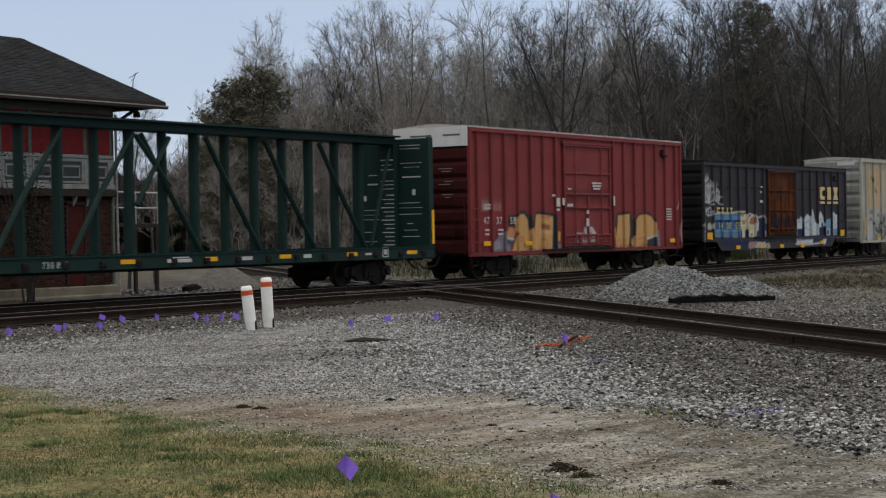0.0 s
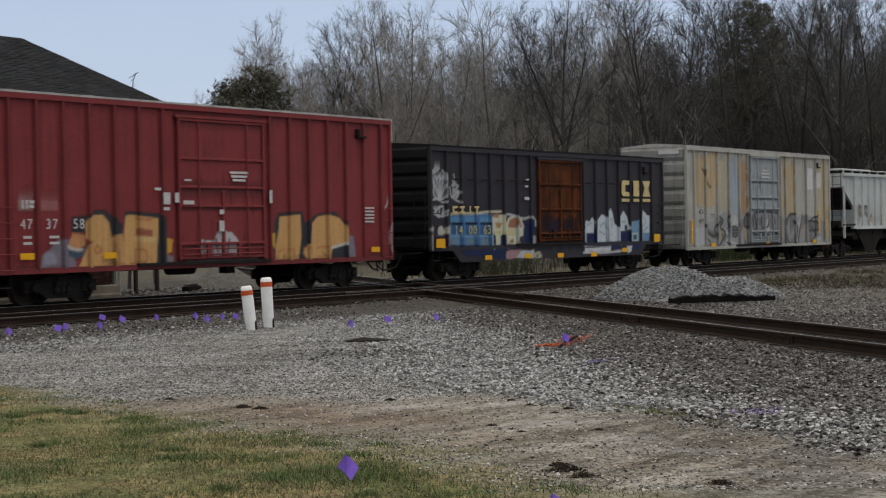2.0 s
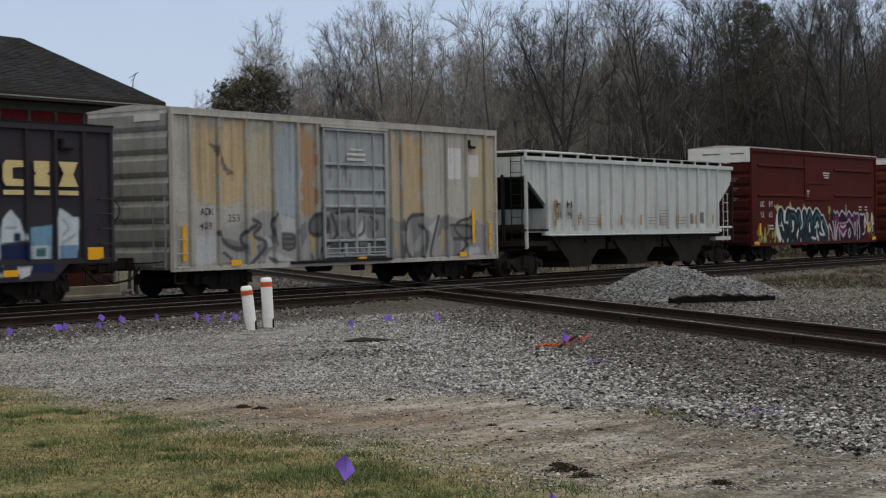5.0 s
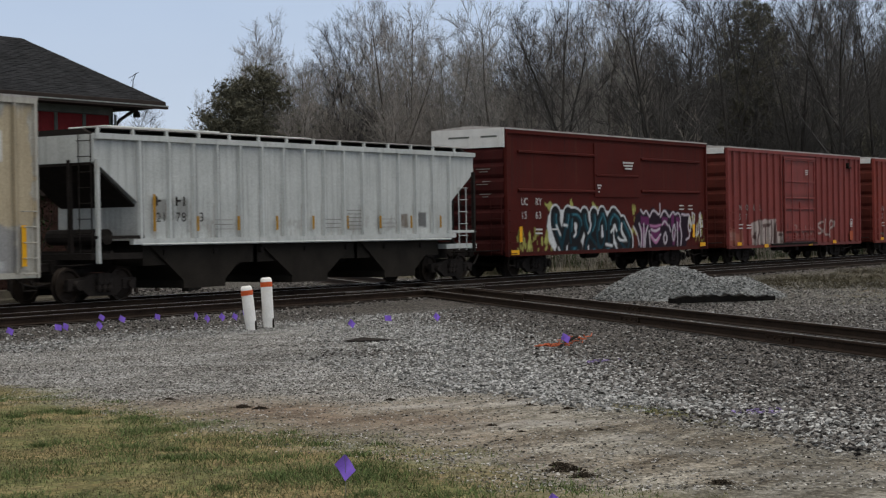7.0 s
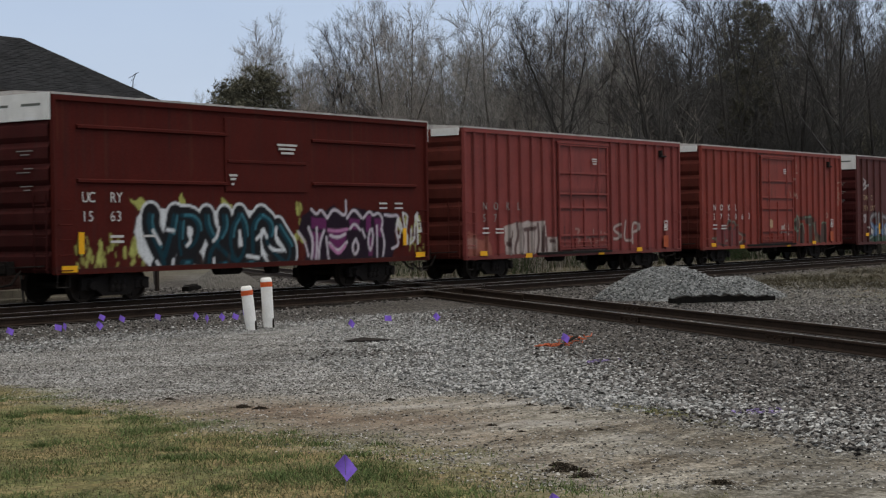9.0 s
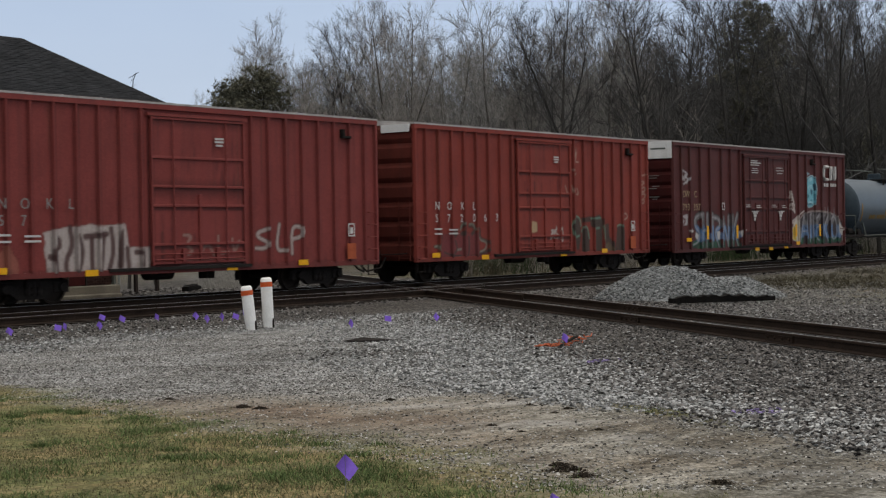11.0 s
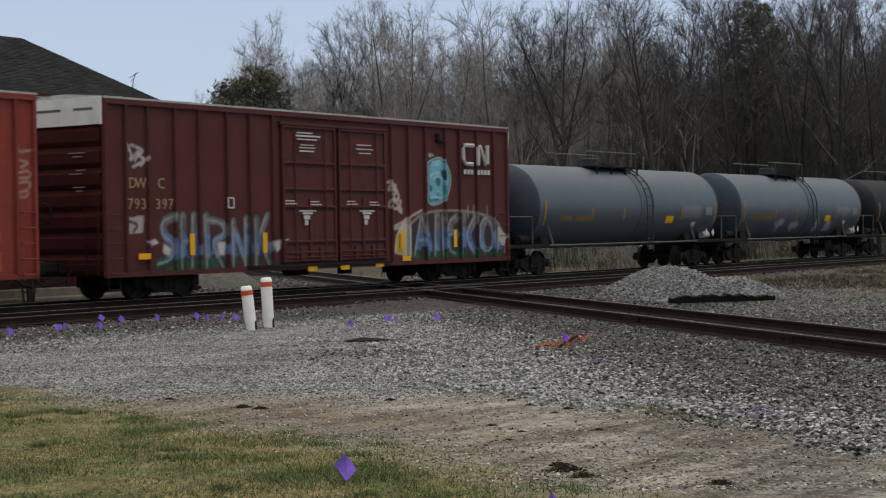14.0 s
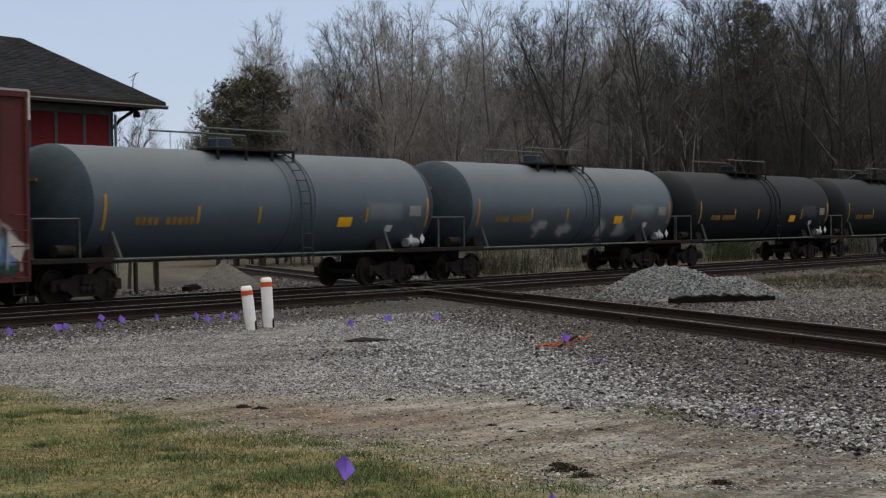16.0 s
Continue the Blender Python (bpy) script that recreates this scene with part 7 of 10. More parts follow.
    p.poly(rounded([(14.52 + (x - 14.52) * 0.93, 3.13 + (z - 3.13) * 0.95) for x, z in head + head[:1]]), (0.03, 0.09, 0.12))
    p.poly(rounded([(14.52 + (x - 14.52) * 0.85, 3.13 + (z - 3.13) * 0.91) for x, z in head + head[:1]]), (0.17, 0.42, 0.50), rough=0.03)
    p.poly(rounded([(14.64, 3.51), (14.91, 3.56), (14.94, 3.19), (14.76, 3.21), (14.64, 3.51)]), (0.02, 0.06, 0.09), 0.95)
    p.poly(rounded([(14.37, 3.29), (14.59, 3.36), (14.67, 3.15), (14.53, 2.97), (14.36, 3.09), (14.37, 3.29)]), (0.05, 0.14, 0.19), 0.95)
    p.poly(rounded([(13.97, 3.05), (14.14, 3.05), (14.22, 2.91), (14.05, 2.82), (13.97, 3.05)]), (0.04, 0.12, 0.16), 0.9)
    p.poly(rounded([(14.72, 3.11), (14.98, 3.01), (14.93, 2.68), (14.75, 2.77), (14.72, 3.11)]), (0.07, 0.22, 0.28), 0.9)
    p.poly(rounded([(13.96, 2.67), (14.26, 2.61), (14.57, 2.65), (14.79, 2.62), (14.43, 2.54), (14.04, 2.55), (13.96, 2.67)]), (0.03, 0.10, 0.14), 0.9)
    p.poly(rounded([(14.35, 2.76), (14.53, 2.82), (14.62, 2.7), (14.44, 2.66), (14.35, 2.76)]), (0.06, 0.19, 0.24), 0.8)
    p.line(rounded([(14.2, 3.76), (14.58, 3.8)]), 0.05, (0.40, 0.60, 0.66), 0.7)
    p.line(rounded([(14.24, 3.67), (14.6, 3.71)]), 0.05, (0.40, 0.60, 0.66), 0.7)
    p.line(rounded([(14.06, 3.32), (14.28, 3.44), (14.55, 3.43)]), 0.05, (0.40, 0.60, 0.66), 0.7)
    p.line(rounded([(14.28, 3.26), (14.46, 3.35), (14.68, 3.27)]), 0.05, (0.40, 0.60, 0.66), 0.7)
    p.line(rounded([(14.11, 2.64), (14.31, 2.7), (14.66, 2.63)]), 0.05, (0.40, 0.60, 0.66), 0.7)
    p.line(rounded([(14.08, 3.93), (13.99, 4.02), (14.25, 3.98)]), 0.05, (0.40, 0.60, 0.66), 0.7)
    p.line(rounded([(11.78, 3.1), (11.96, 3.16), (11.88, 2.96), (11.8, 2.85), (12.04, 2.91), (12.22, 3.02)]), 0.09, (0.48, 0.43, 0.39), 0.8)
    p.line(rounded([(11.96, 3.02), (12.24, 2.82), (12.11, 2.71), (11.87, 2.54), (11.82, 2.34), (12.03, 2.4)]), 0.09, (0.48, 0.43, 0.39), 0.8)
    p.line(rounded([(12.24, 2.92), (12.4, 2.68), (12.23, 2.54), (12.52, 2.57), (12.39, 2.4), (12.43, 2.2), (12.53, 2.29), (12.39, 2.37)]), 0.09, (0.48, 0.43, 0.39), 0.8)
    p.line(rounded([(11.95, 2.74), (12.19, 2.63), (12.07, 2.48)]), 0.09, (0.48, 0.43, 0.39), 0.8)
    p.line(rounded([(12.01, 1.75), (12.29, 1.83), (12.5, 1.91), (12.83, 1.94)]), 0.09, (0.48, 0.43, 0.39), 0.8)
    p.line(rounded([(12.63, 1.97), (13.09, 2.11), (13.56, 2.26)]), 0.09, (0.48, 0.43, 0.39), 0.8)
    p.line(rounded([(12.13, 1.69), (12.54, 1.8), (12.95, 1.85)]), 0.09, (0.48, 0.43, 0.39), 0.8)
    p.poly([(0.82, 2.08), (1.38, 2.11), (1.37, 1.68), (0.81, 1.65)], (0.42, 0.40, 0.40), alpha=0.85, rough=0.04)
    p.line(rounded([(0.87, 1.97), (1.2, 1.9), (1.0, 1.72)]), 0.08, (0.10, 0.03, 0.03))
    c = boxcar("long dark wine-red boxcar with two doors and blue-green graffiti", 170.33, 18.6, 0.60, 5.0, M_WINE, p, [(6.75, 9.15), (9.3, 11.6)],
               [0.75, 1.54, 2.51, 3.42, 4.52, 5.44, 6.4, 11.95, 12.85, 13.76, 14.86, 15.7, 16.7, 17.7], (2.6, 16.0), 0.66, 4.3, end_mat=M_END_RED, end_marks=True)
    # initials of the owner as a plain white looped band, with a line of bars below
    for pts in ([(16.35, 3.75), (15.95, 3.75), (15.82, 3.88), (15.82, 4.22), (15.95, 4.35), (16.40, 4.35)],
                [(16.70, 3.72), (16.70, 4.30), (16.80, 4.35), (17.15, 3.75), (17.25, 3.78), (17.25, 4.38)]):
        part("marking", Geo().tube([(x, -1.512, z) for x, z in pts], 0.072, 6), M_LETTER, c)
    bars(c, M_LETTER, 15.85, 3.42, [(0.0 + 0.2 * k, 0, 0.15, 0.15) for k in (0, 1, 2, 4, 5, 6, 7)])
    for text, x, z in (("DW", 0.78, 2.80), ("C", 1.80, 2.80), ("793", 0.74, 2.28), ("397", 1.72, 2.28)):
        lettering(text, c, M_FADEDCREAM, x, z, 0.38)
    bars(c, M_LETTER, 7.35, 3.85, [(0, 0.55, 0.7, 0.035), (-0.05, 0.46, 1.1, 0.045), (0, 0.37, 0.9, 0.035), (0.15, 0.22, 0.6, 0.025), (0.1, 0.14, 0.7, 0.025), (0.1, 0.04, 0.65, 0.04)], -1.545)
    bars(c, M_LETTER, 10.1, 3.85, [(0, 0.3, 0.7, 0.03), (0, 0.18, 0.8, 0.03), (0.1, 0.06, 0.6, 0.03)], -1.545)
    for x in (7.4, 10.2):
        bars(c, M_LETTER, x, 1.8, [(0, 0.42, 0.75, 0.035), (0.15, 0.34, 0.45, 0.06), (0.2, 0.20, 0.28, 0.11), (0.24, 0.04, 0.15, 0.14), (-0.6, 0.62, 0.5, 0.03), (-0.6, 0.70, 0.4, 0.03), (0.5, 0.6, 0.5, 0.03), (0.5, 0.68, 0.4, 0.03)], -1.545)
    bars(c, M_LETTER, 4.45, 2.3, [(0, 0, 0.25, 0.04), (0, 0.26, 0.25, 0.04), (0, 0, 0.04, 0.3), (0.22, 0, 0.04, 0.3)])
    reflectors(c, [(1.3, 1.1), (9.5, 0.62), (11.2, 0.66), (8.0, 0.62), (12.6, 0.8)])
    for x in (3.05, 5.95, 12.4, 15.3):
        part("reflector", Geo().box(x - 0.09, x + 0.09, -1.512, -1.504, 1.1, 1.65), M_YELLOW, c, "upright yellow reflective strip")


M_OLDGOLD = material("dulled_reflective_strip", (0.40, 0.22, 0.035), 0.6, vary=0.25)
M_CHUTE = material("dirty_brown_steel", (0.030, 0.026, 0.022), 0.85, vary=0.4, scale=1.5)


def covered_hopper():
    L = 16.82
    car = thing("covered_hopper", "pale grey ribbed covered hopper car with three dark chutes", "freight car", (98.7, TRACK_FAR, 0), "freight cars of the passing train")
    CARS.append((car, 98.7))
    p = Spray(L)
    p.rect(2.0, 2.7, 2.05, 2.55, (0.20, 0.20, 0.19), 0.8, 0.06)
    p.rect(2.85, 3.3, 2.05, 2.55, (0.20, 0.20, 0.19), 0.7, 0.06)
    p.rect(12.6, 13.1, 1.75, 2.15, (0.16, 0.13, 0.10), 0.9, 0.04)
    p.rect(13.6, 14.1, 1.75, 2.2, (0.10, 0.10, 0.10), 0.9, 0.04)
    for x in (3.2, 7.0, 10.0, 12.0):
        p.scrawl(x, x + 1.0, 1.65, 2.1, (0.30, 0.29, 0.27), int(x * 7), 3, 0.03, 0.5)
    for x in [1.5] + spaced(2.55, 14.4, 14):      # each post's shadow painted beside it, with a brown line low down
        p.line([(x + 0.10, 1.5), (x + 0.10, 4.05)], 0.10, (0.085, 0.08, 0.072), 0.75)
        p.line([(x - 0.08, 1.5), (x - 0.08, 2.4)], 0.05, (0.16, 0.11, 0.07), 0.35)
    for k in range(30):
        r = random.Random(k + 300)
        x, z = r.uniform(1.6, 15.2), r.uniform(1.5, 1.9)
        p.line([(x, 1.5), (x, z)], r.uniform(.03, .10), (0.22, 0.17, 0.12), r.uniform(.1, .4))
    prof = [(0, 4.08), (L, 4.08), (L, 3.45), (L - 1.45, 2.45), (L - 1.45, 1.50), (1.45, 1.50), (1.45, 2.45), (0, 3.45)]
    g = Geo().prism(prof, "y", -1.40, 1.40)
    part("body", g, M_HOP, car, paint=p)
    skin = side_grid(L - 2.9, 1.5, 4.05, -1.41, 2.6, 0.06)
    skin.v = [(x + 1.45, y, z) for x, y, z in skin.v]
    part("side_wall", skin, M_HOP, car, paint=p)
    for x in [1.5] + spaced(2.55, 14.4, 14) + [15.35]:
        part("side_post", post_geo(x, 1.52, 4.0, 0.13, -1.41, -1.50, 0.3), M_HOP, car)
    part("top_chord", Geo().box(0, L, -1.50, -1.36, 3.98, 4.12), M_HOP, car)
    part("side_sill", Geo().box(1.2, L - 1.2, -1.50, -1.36, 1.40, 1.54).tube([(1.5, -1.50, 1.40), (L - 1.5, -1.50, 1.36)], 0.03, 5), M_HOP, car)
    # shade under the walkway is put into the roof's dark colour
    roof = Geo().prism([(-1.36, 4.06), (-1.0, 4.25), (1.0, 4.25), (1.36, 4.06)], "x", 0, L)
    part("roof", roof, M_STEEL, car, "roof coloured dark for the shaded gap under the walkway")
    for k, (a, b) in enumerate(((0.9, 5.1), (5.2, 9.0), (9.1, 12.6))):
        part("hatch_cover", Geo().box(a, b, -0.95, 0.42, 4.25, 4.37 - 0.03 * k, 0.02), M_HOP if k < 2 else M_ROOF, car, "long pale roof hatch cover")
    for y in (-1.15, 1.15):
        part("running_board", Geo().box(0.1, L - 0.1, y - 0.24, y + 0.24, 4.255, 4.285), M_ROOF, car, "grey roof walkway")
    for x in np.arange(0.15, L, 1.2):
        part("walkway_post", Geo().box(x - 0.035, x + 0.035, -1.42, -1.35, 4.08, 4.26), M_HOP, car)
    for k, (a, b) in enumerate(((1.9, 6.1), (6.15, 10.65), (10.7, 14.9))):
        c = (a + b) / 2
        g = Geo().prism([(a, 1.42), (b, 1.42), (c + 0.8, 0.45), (c + 0.8, 0.25), (c - 0.8, 0.25), (c - 0.8, 0.45)], "y", -1.30, 1.30)
        g.prism([(a - 0.1, 1.42), (b + 0.1, 1.42), (b + 0.1, 0.86), (a - 0.1, 0.86)], "y", -1.22, 1.22)
        part("hopper_chute", g, M_CHUTE, car, "dark sloping discharge chute")
    for x, way in ((0, -1), (L, 1)):
        sl = Geo().prism([(x, 3.42), (x - way * 1.42, 2.42), (x - way * 3.0, 1.5), (x - way * 3.0, 1.42), (x - way * 1.5, 2.3), (x, 3.35)], "y", -1.3, 1.3)
        part("slope_sheet", sl, M_STEEL, car)
        part("end_platform", Geo().box(min(x - way * 1.6, x + way * 0.15), max(x - way * 1.6, x + way * 0.15), -1.4, 1.4, 1.05, 1.2).box(min(x - way * 1.6, x), max(x - way * 1.6, x), -1.48, -1.38, 1.55, 1.63), M_STEEL if way < 0 else M_HOP, car)
        for y in (-1.44, 1.44):
            part("end_post", Geo().box(x - 0.05 - way * 0.06, x + 0.05 - way * 0.06, y - 0.05, y + 0.05, 0.95, 3.5, 0.01), M_HOP if way < 0 else M_STEEL, car)
        part("end_post", Geo().box(x - 0.05, x + 0.05, -0.6, -0.5, 1.1, 3.5), M_STEEL, car)
        if way > 0:
            ladder(car, x - 0.75, -1.46, 1.0, 3.0, mat=M_HOP)
        ladder(car, x + way * 0.02, -1.1, 1.2, 4.1, "y", mat=M_STEEL)
        tank = Geo().lathe([(-1.0, 0.02), (-1.0, 0.2), (1.0, 0.2), (1.0, 0.02)], "y", 12, (x - way * 0.9, 0.1, 1.6))
        part("brake_tank", tank, M_STEEL, car)
        part("end_sheet", Geo().box(min(x, x + way * 0.02), max(x, x + way * 0.02), -1.38, 1.38, 3.42, 4.1), M_HOP, car)
    for k in range(9):
        x = 1.9 + k * 1.6
        part("reflector", Geo().box(x, x + 0.09, -1.512, -1.504, 1.72, 2.1 if k else 2.65), M_OLDGOLD, car, "tan conspicuity strip")
    lettering("21", car, M_STEEL, 2.0, 1.96, 0.34)
    lettering("78", car, M_STEEL, 2.72, 1.96, 0.34)
    lettering("3", car, M_STEEL, 3.6, 1.96, 0.34)
    bars(car, M_STEEL, 2.0, 2.36, [(0, 0, 0.06, 0.24), (0.03, 0.1, 0.16, 0.05), (0.72, 0, 0.06, 0.24), (0.75, 0.1, 0.16, 0.05), (1.0, 0, 0.06, 0.24)])
    for x in (4.2, 8.9, 11.6):
        bars(car, M_FAINT, x, 1.75, [(0, 0.12 * j, 0.7, 0.018) for j in range(3)])
    bars(car, M_FAINT, 9.9, 1.7, [(0, 0.11 * j, 0.7, 0.022) for j in range(6)])
    underframe(car, L, (0.55, 16.0), 1.1)


def tank_car(s0, mat, label, seed, marks):
    """A tank on a frame, with dished heads, a top fitting box and a side ladder."""
    car = thing("tank_car", label, "freight car", (s0, TRACK_FAR, 0), "freight cars of the passing train")
    CARS.append((car, s0))
    p = Spray(16.4)
    rnd = random.Random(seed)
    p.rect(12.9, 14.6, 2.0, 2.45, (0.28, 0.30, 0.30), 0.28 if marks else 0.12, 0.1, seed)
    if marks == 2:
        for x in (6.2, 8.0, 10.6, 12.2):
            p.blob(x, 1.6, 0.42, 0.30, (0.38, 0.39, 0.40), 0.75, 0.9, int(x * 3))
    R, zc, a, b = 1.50, 2.42, 0.75, 15.75
    a, b, dish = a + 1.0, b + 0.25, 0.95
    prof = [(a - dish, 0.02)] + [(a - dish * math.cos(t), R * math.sin(t) ** 0.9) for t in np.linspace(0.12, math.pi / 2, 16)]
    mid = [(x, R - 0.004 * (1 if k % 3 else 0)) for k, x in enumerate(np.linspace(a + 0.1, b - 0.1, 40))]
    end = [(b + dish * math.cos(t), R * math.sin(t) ** 0.9) for t in np.linspace(math.pi / 2, 0.12, 16)] + [(b + dish, 0.02)]
    part("tank", Geo().lathe(prof[-1:] + mid + end[:1], "x", 48, (0, 0, zc)), mat, car, smooth=True, paint=p)
    part("end_stripe", Geo().box(a - dish * 0.98, a - dish * 0.93, -0.5, 0.5, zc + 0.55, zc + 0.62), M_OLDYELLOW, car, "worn yellow line on the tank end")
    # on blue-grey tanks the heads, ladder and dome are darker than the barrel
    head = M_TANKH if mat is M_TANK else mat
    part("tank_head", Geo().lathe(prof, "x", 48, (0, 0, zc)), head, car, "dished dark tank end", smooth=True)
    part("tank_head", Geo().lathe(end, "x", 48, (0, 0, zc)), head, car, "dished dark tank end", smooth=True)
    ring = Geo()
    for x in (9.3, 10.35):
        ring.lathe([(x - 0.05, R), (x - 0.05, R + 0.02), (x + 0.05, R + 0.02), (x + 0.05, R)], "x", 48, (0, 0, zc))
    part("weld_band", ring, mat, car, smooth=True)
    for x0, x1 in ((-0.2, 2.6), (13.9, 16.7)):
        part("end_platform", Geo().box(x0, x1, -1.45, 1.45, 0.98, 1.10, 0.01), M_STEEL, car)
        part("stub_sill", Geo().box(x0 - 0.1, x1 + 0.1, -0.3, 0.3, 0.70, 0.98, 0.02), M_STEEL, car)
    part("side_rail", Geo().tube([(2.4, -1.46, 1.05), (14.1, -1.46, 1.05)], 0.035, 6), M_GTRIM, car, "grey side sill pipe")
    for x in (2.6, 13.9):
        part("saddle", Geo().prism([(-1.2, 1.05), (-1.0, 1.7), (1.0, 1.7), (1.2, 1.05)], "x", x - 0.25, x + 0.25), M_STEEL, car)
        part("brace", Geo().tube([(x - 0.12, -1.33, 1.72), (x + 0.06, -1.46, 1.06)], 0.045, 6), M_GTRIM, car)
    g = Geo().lathe([(3.80, 0.42), (4.02, 0.42), (4.03, 0.34), (4.24, 0.34), (4.27, 0.28), (4.27, 0.01)], "z", 20, (8.0, 0, 0))
    part("dome_housing", g, head, car)
    g = Geo().box(6.9, 10.2, -0.85, -0.15, 3.90, 3.95)
    for x in (6.95, 8.1, 9.2, 10.15):
        g.box(x - 0.03, x + 0.03, -0.9, -0.84, 3.6, 3.95)
    part("top_platform", g, M_STEEL, car)
    g = Geo()
    for y in (-0.85, 0.85):
        g.tube([(6.1, y, 4.46), (10.1, y, 4.46)], 0.028, 6)
        for x in (6.95, 10.1):
            g.tube([(x, y, 3.6), (x, y, 4.46)], 0.013, 5)
    part("safety_railing", g, M_GTRIM, car, "grey pipe railing round the top fittings")
    for s in (-1,):
        g = Geo()
        for dx in (-0.22, 0.22):
            pts = [(9.8 + dx, (R + 0.09) * math.sin(-t), zc + (R + 0.09) * math.cos(t)) for t in np.linspace(0.35, 1.6, 9)] + [(9.8 + dx, -1.62, 0.7)]
            g.tube(pts, 0.022, 5)
        for t in np.linspace(0.5, 1.55, 6):
            y, z = -(R + 0.09) * math.sin(t), zc + (R + 0.09) * math.cos(t)
            g.tube([(9.58, y, z), (10.02, y, z)], 0.016, 5)
        for z in (2.0, 1.6, 1.2, 0.85):
            g.tube([(9.58, -1.61, z), (10.02, -1.61, z)], 0.016, 5)
        part("ladder", g, head, car)
    for x, way in ((-0.15, -1), (16.65, 1)):
        g = Geo().tube([(x, -1.4, 1.1), (x, -1.4, 2.05), (x - way * 1.5, -1.4, 2.05), (x - way * 1.5, -1.4, 1.1)], 0.02, 5)
        g.tube([(x, -1.4, 2.05), (x, 1.4, 2.05), (x, 1.4, 1.1)], 0.02, 5)
        part("hand_rail", g, M_GTRIM, car)
        part("brake_cylinder", Geo().lathe([(0, 0.02), (0, 0.14), (0.6, 0.14), (0.6, 0.02)], "x", 12, (x - way * 1.2 - 0.3, -1.15, 1.28)), M_STEEL if x < 0 else M_PIPE, car)

    def on_tank(name, x0, x1, z0, z1, m, label=""):
        g = Geo()
        ts = np.linspace(z0, z1, 8)
        for z in ts:
            y = -math.sqrt(max(0, R * R - (z - zc) ** 2)) - 0.008
            g.v += [(x0, y, z), (x1, y, z)]
        g.f = [(2 * k, 2 * k + 1, 2 * k + 3, 2 * k + 2) for k in range(7)]
        part(name, g, m, car, label)
    for x, z0, z1 in ((2.13, 1.75, 2.65), (5.48, 1.90, 2.35), (7.92, 1.90, 2.35), (10.33, 1.90, 2.35), (12.8, 1.90, 2.35), (15.92, 1.75, 2.65)):
        on_tank("reflector", x - 0.05, x + 0.05, z0, z1, M_OLDGOLD, "upright yellow reflective strip")
    on_tank("placard", 11.45, 12.1, 1.78, 2.06, M_YELLOW, "yellow notice plate")
    on_tank("placard", 13.85, 14.2, 1.62, 1.82, M_LETTER)
    on_tank("placard", 14.95, 15.55, 2.08, 2.40, M_FAINT, "worn grey notice")
    for k in range(10):
        if k != 4:
            on_tank("marking", 3.2 + k * 0.22, 3.35 + k * 0.22, 1.88, 2.08, M_OLDYELLOW)
    for x in (15.0, 15.6):
        d = Geo().prism([(x, 1.22), (x + 0.13, 1.38), (x, 1.54), (x - 0.13, 1.38)], "y", -1.50, -1.48)
        part("placard", d, M_LETTER, car, "white diamond placard")
    truck(car, 1.9)
    truck(car, 14.6)
    coupler(car, -0.2, -1)
    coupler(car, 16.7, 1)


M_OLDYELLOW = material("faded_yellow_lettering", (0.27, 0.165, 0.045), 0.7, vary=0.3)


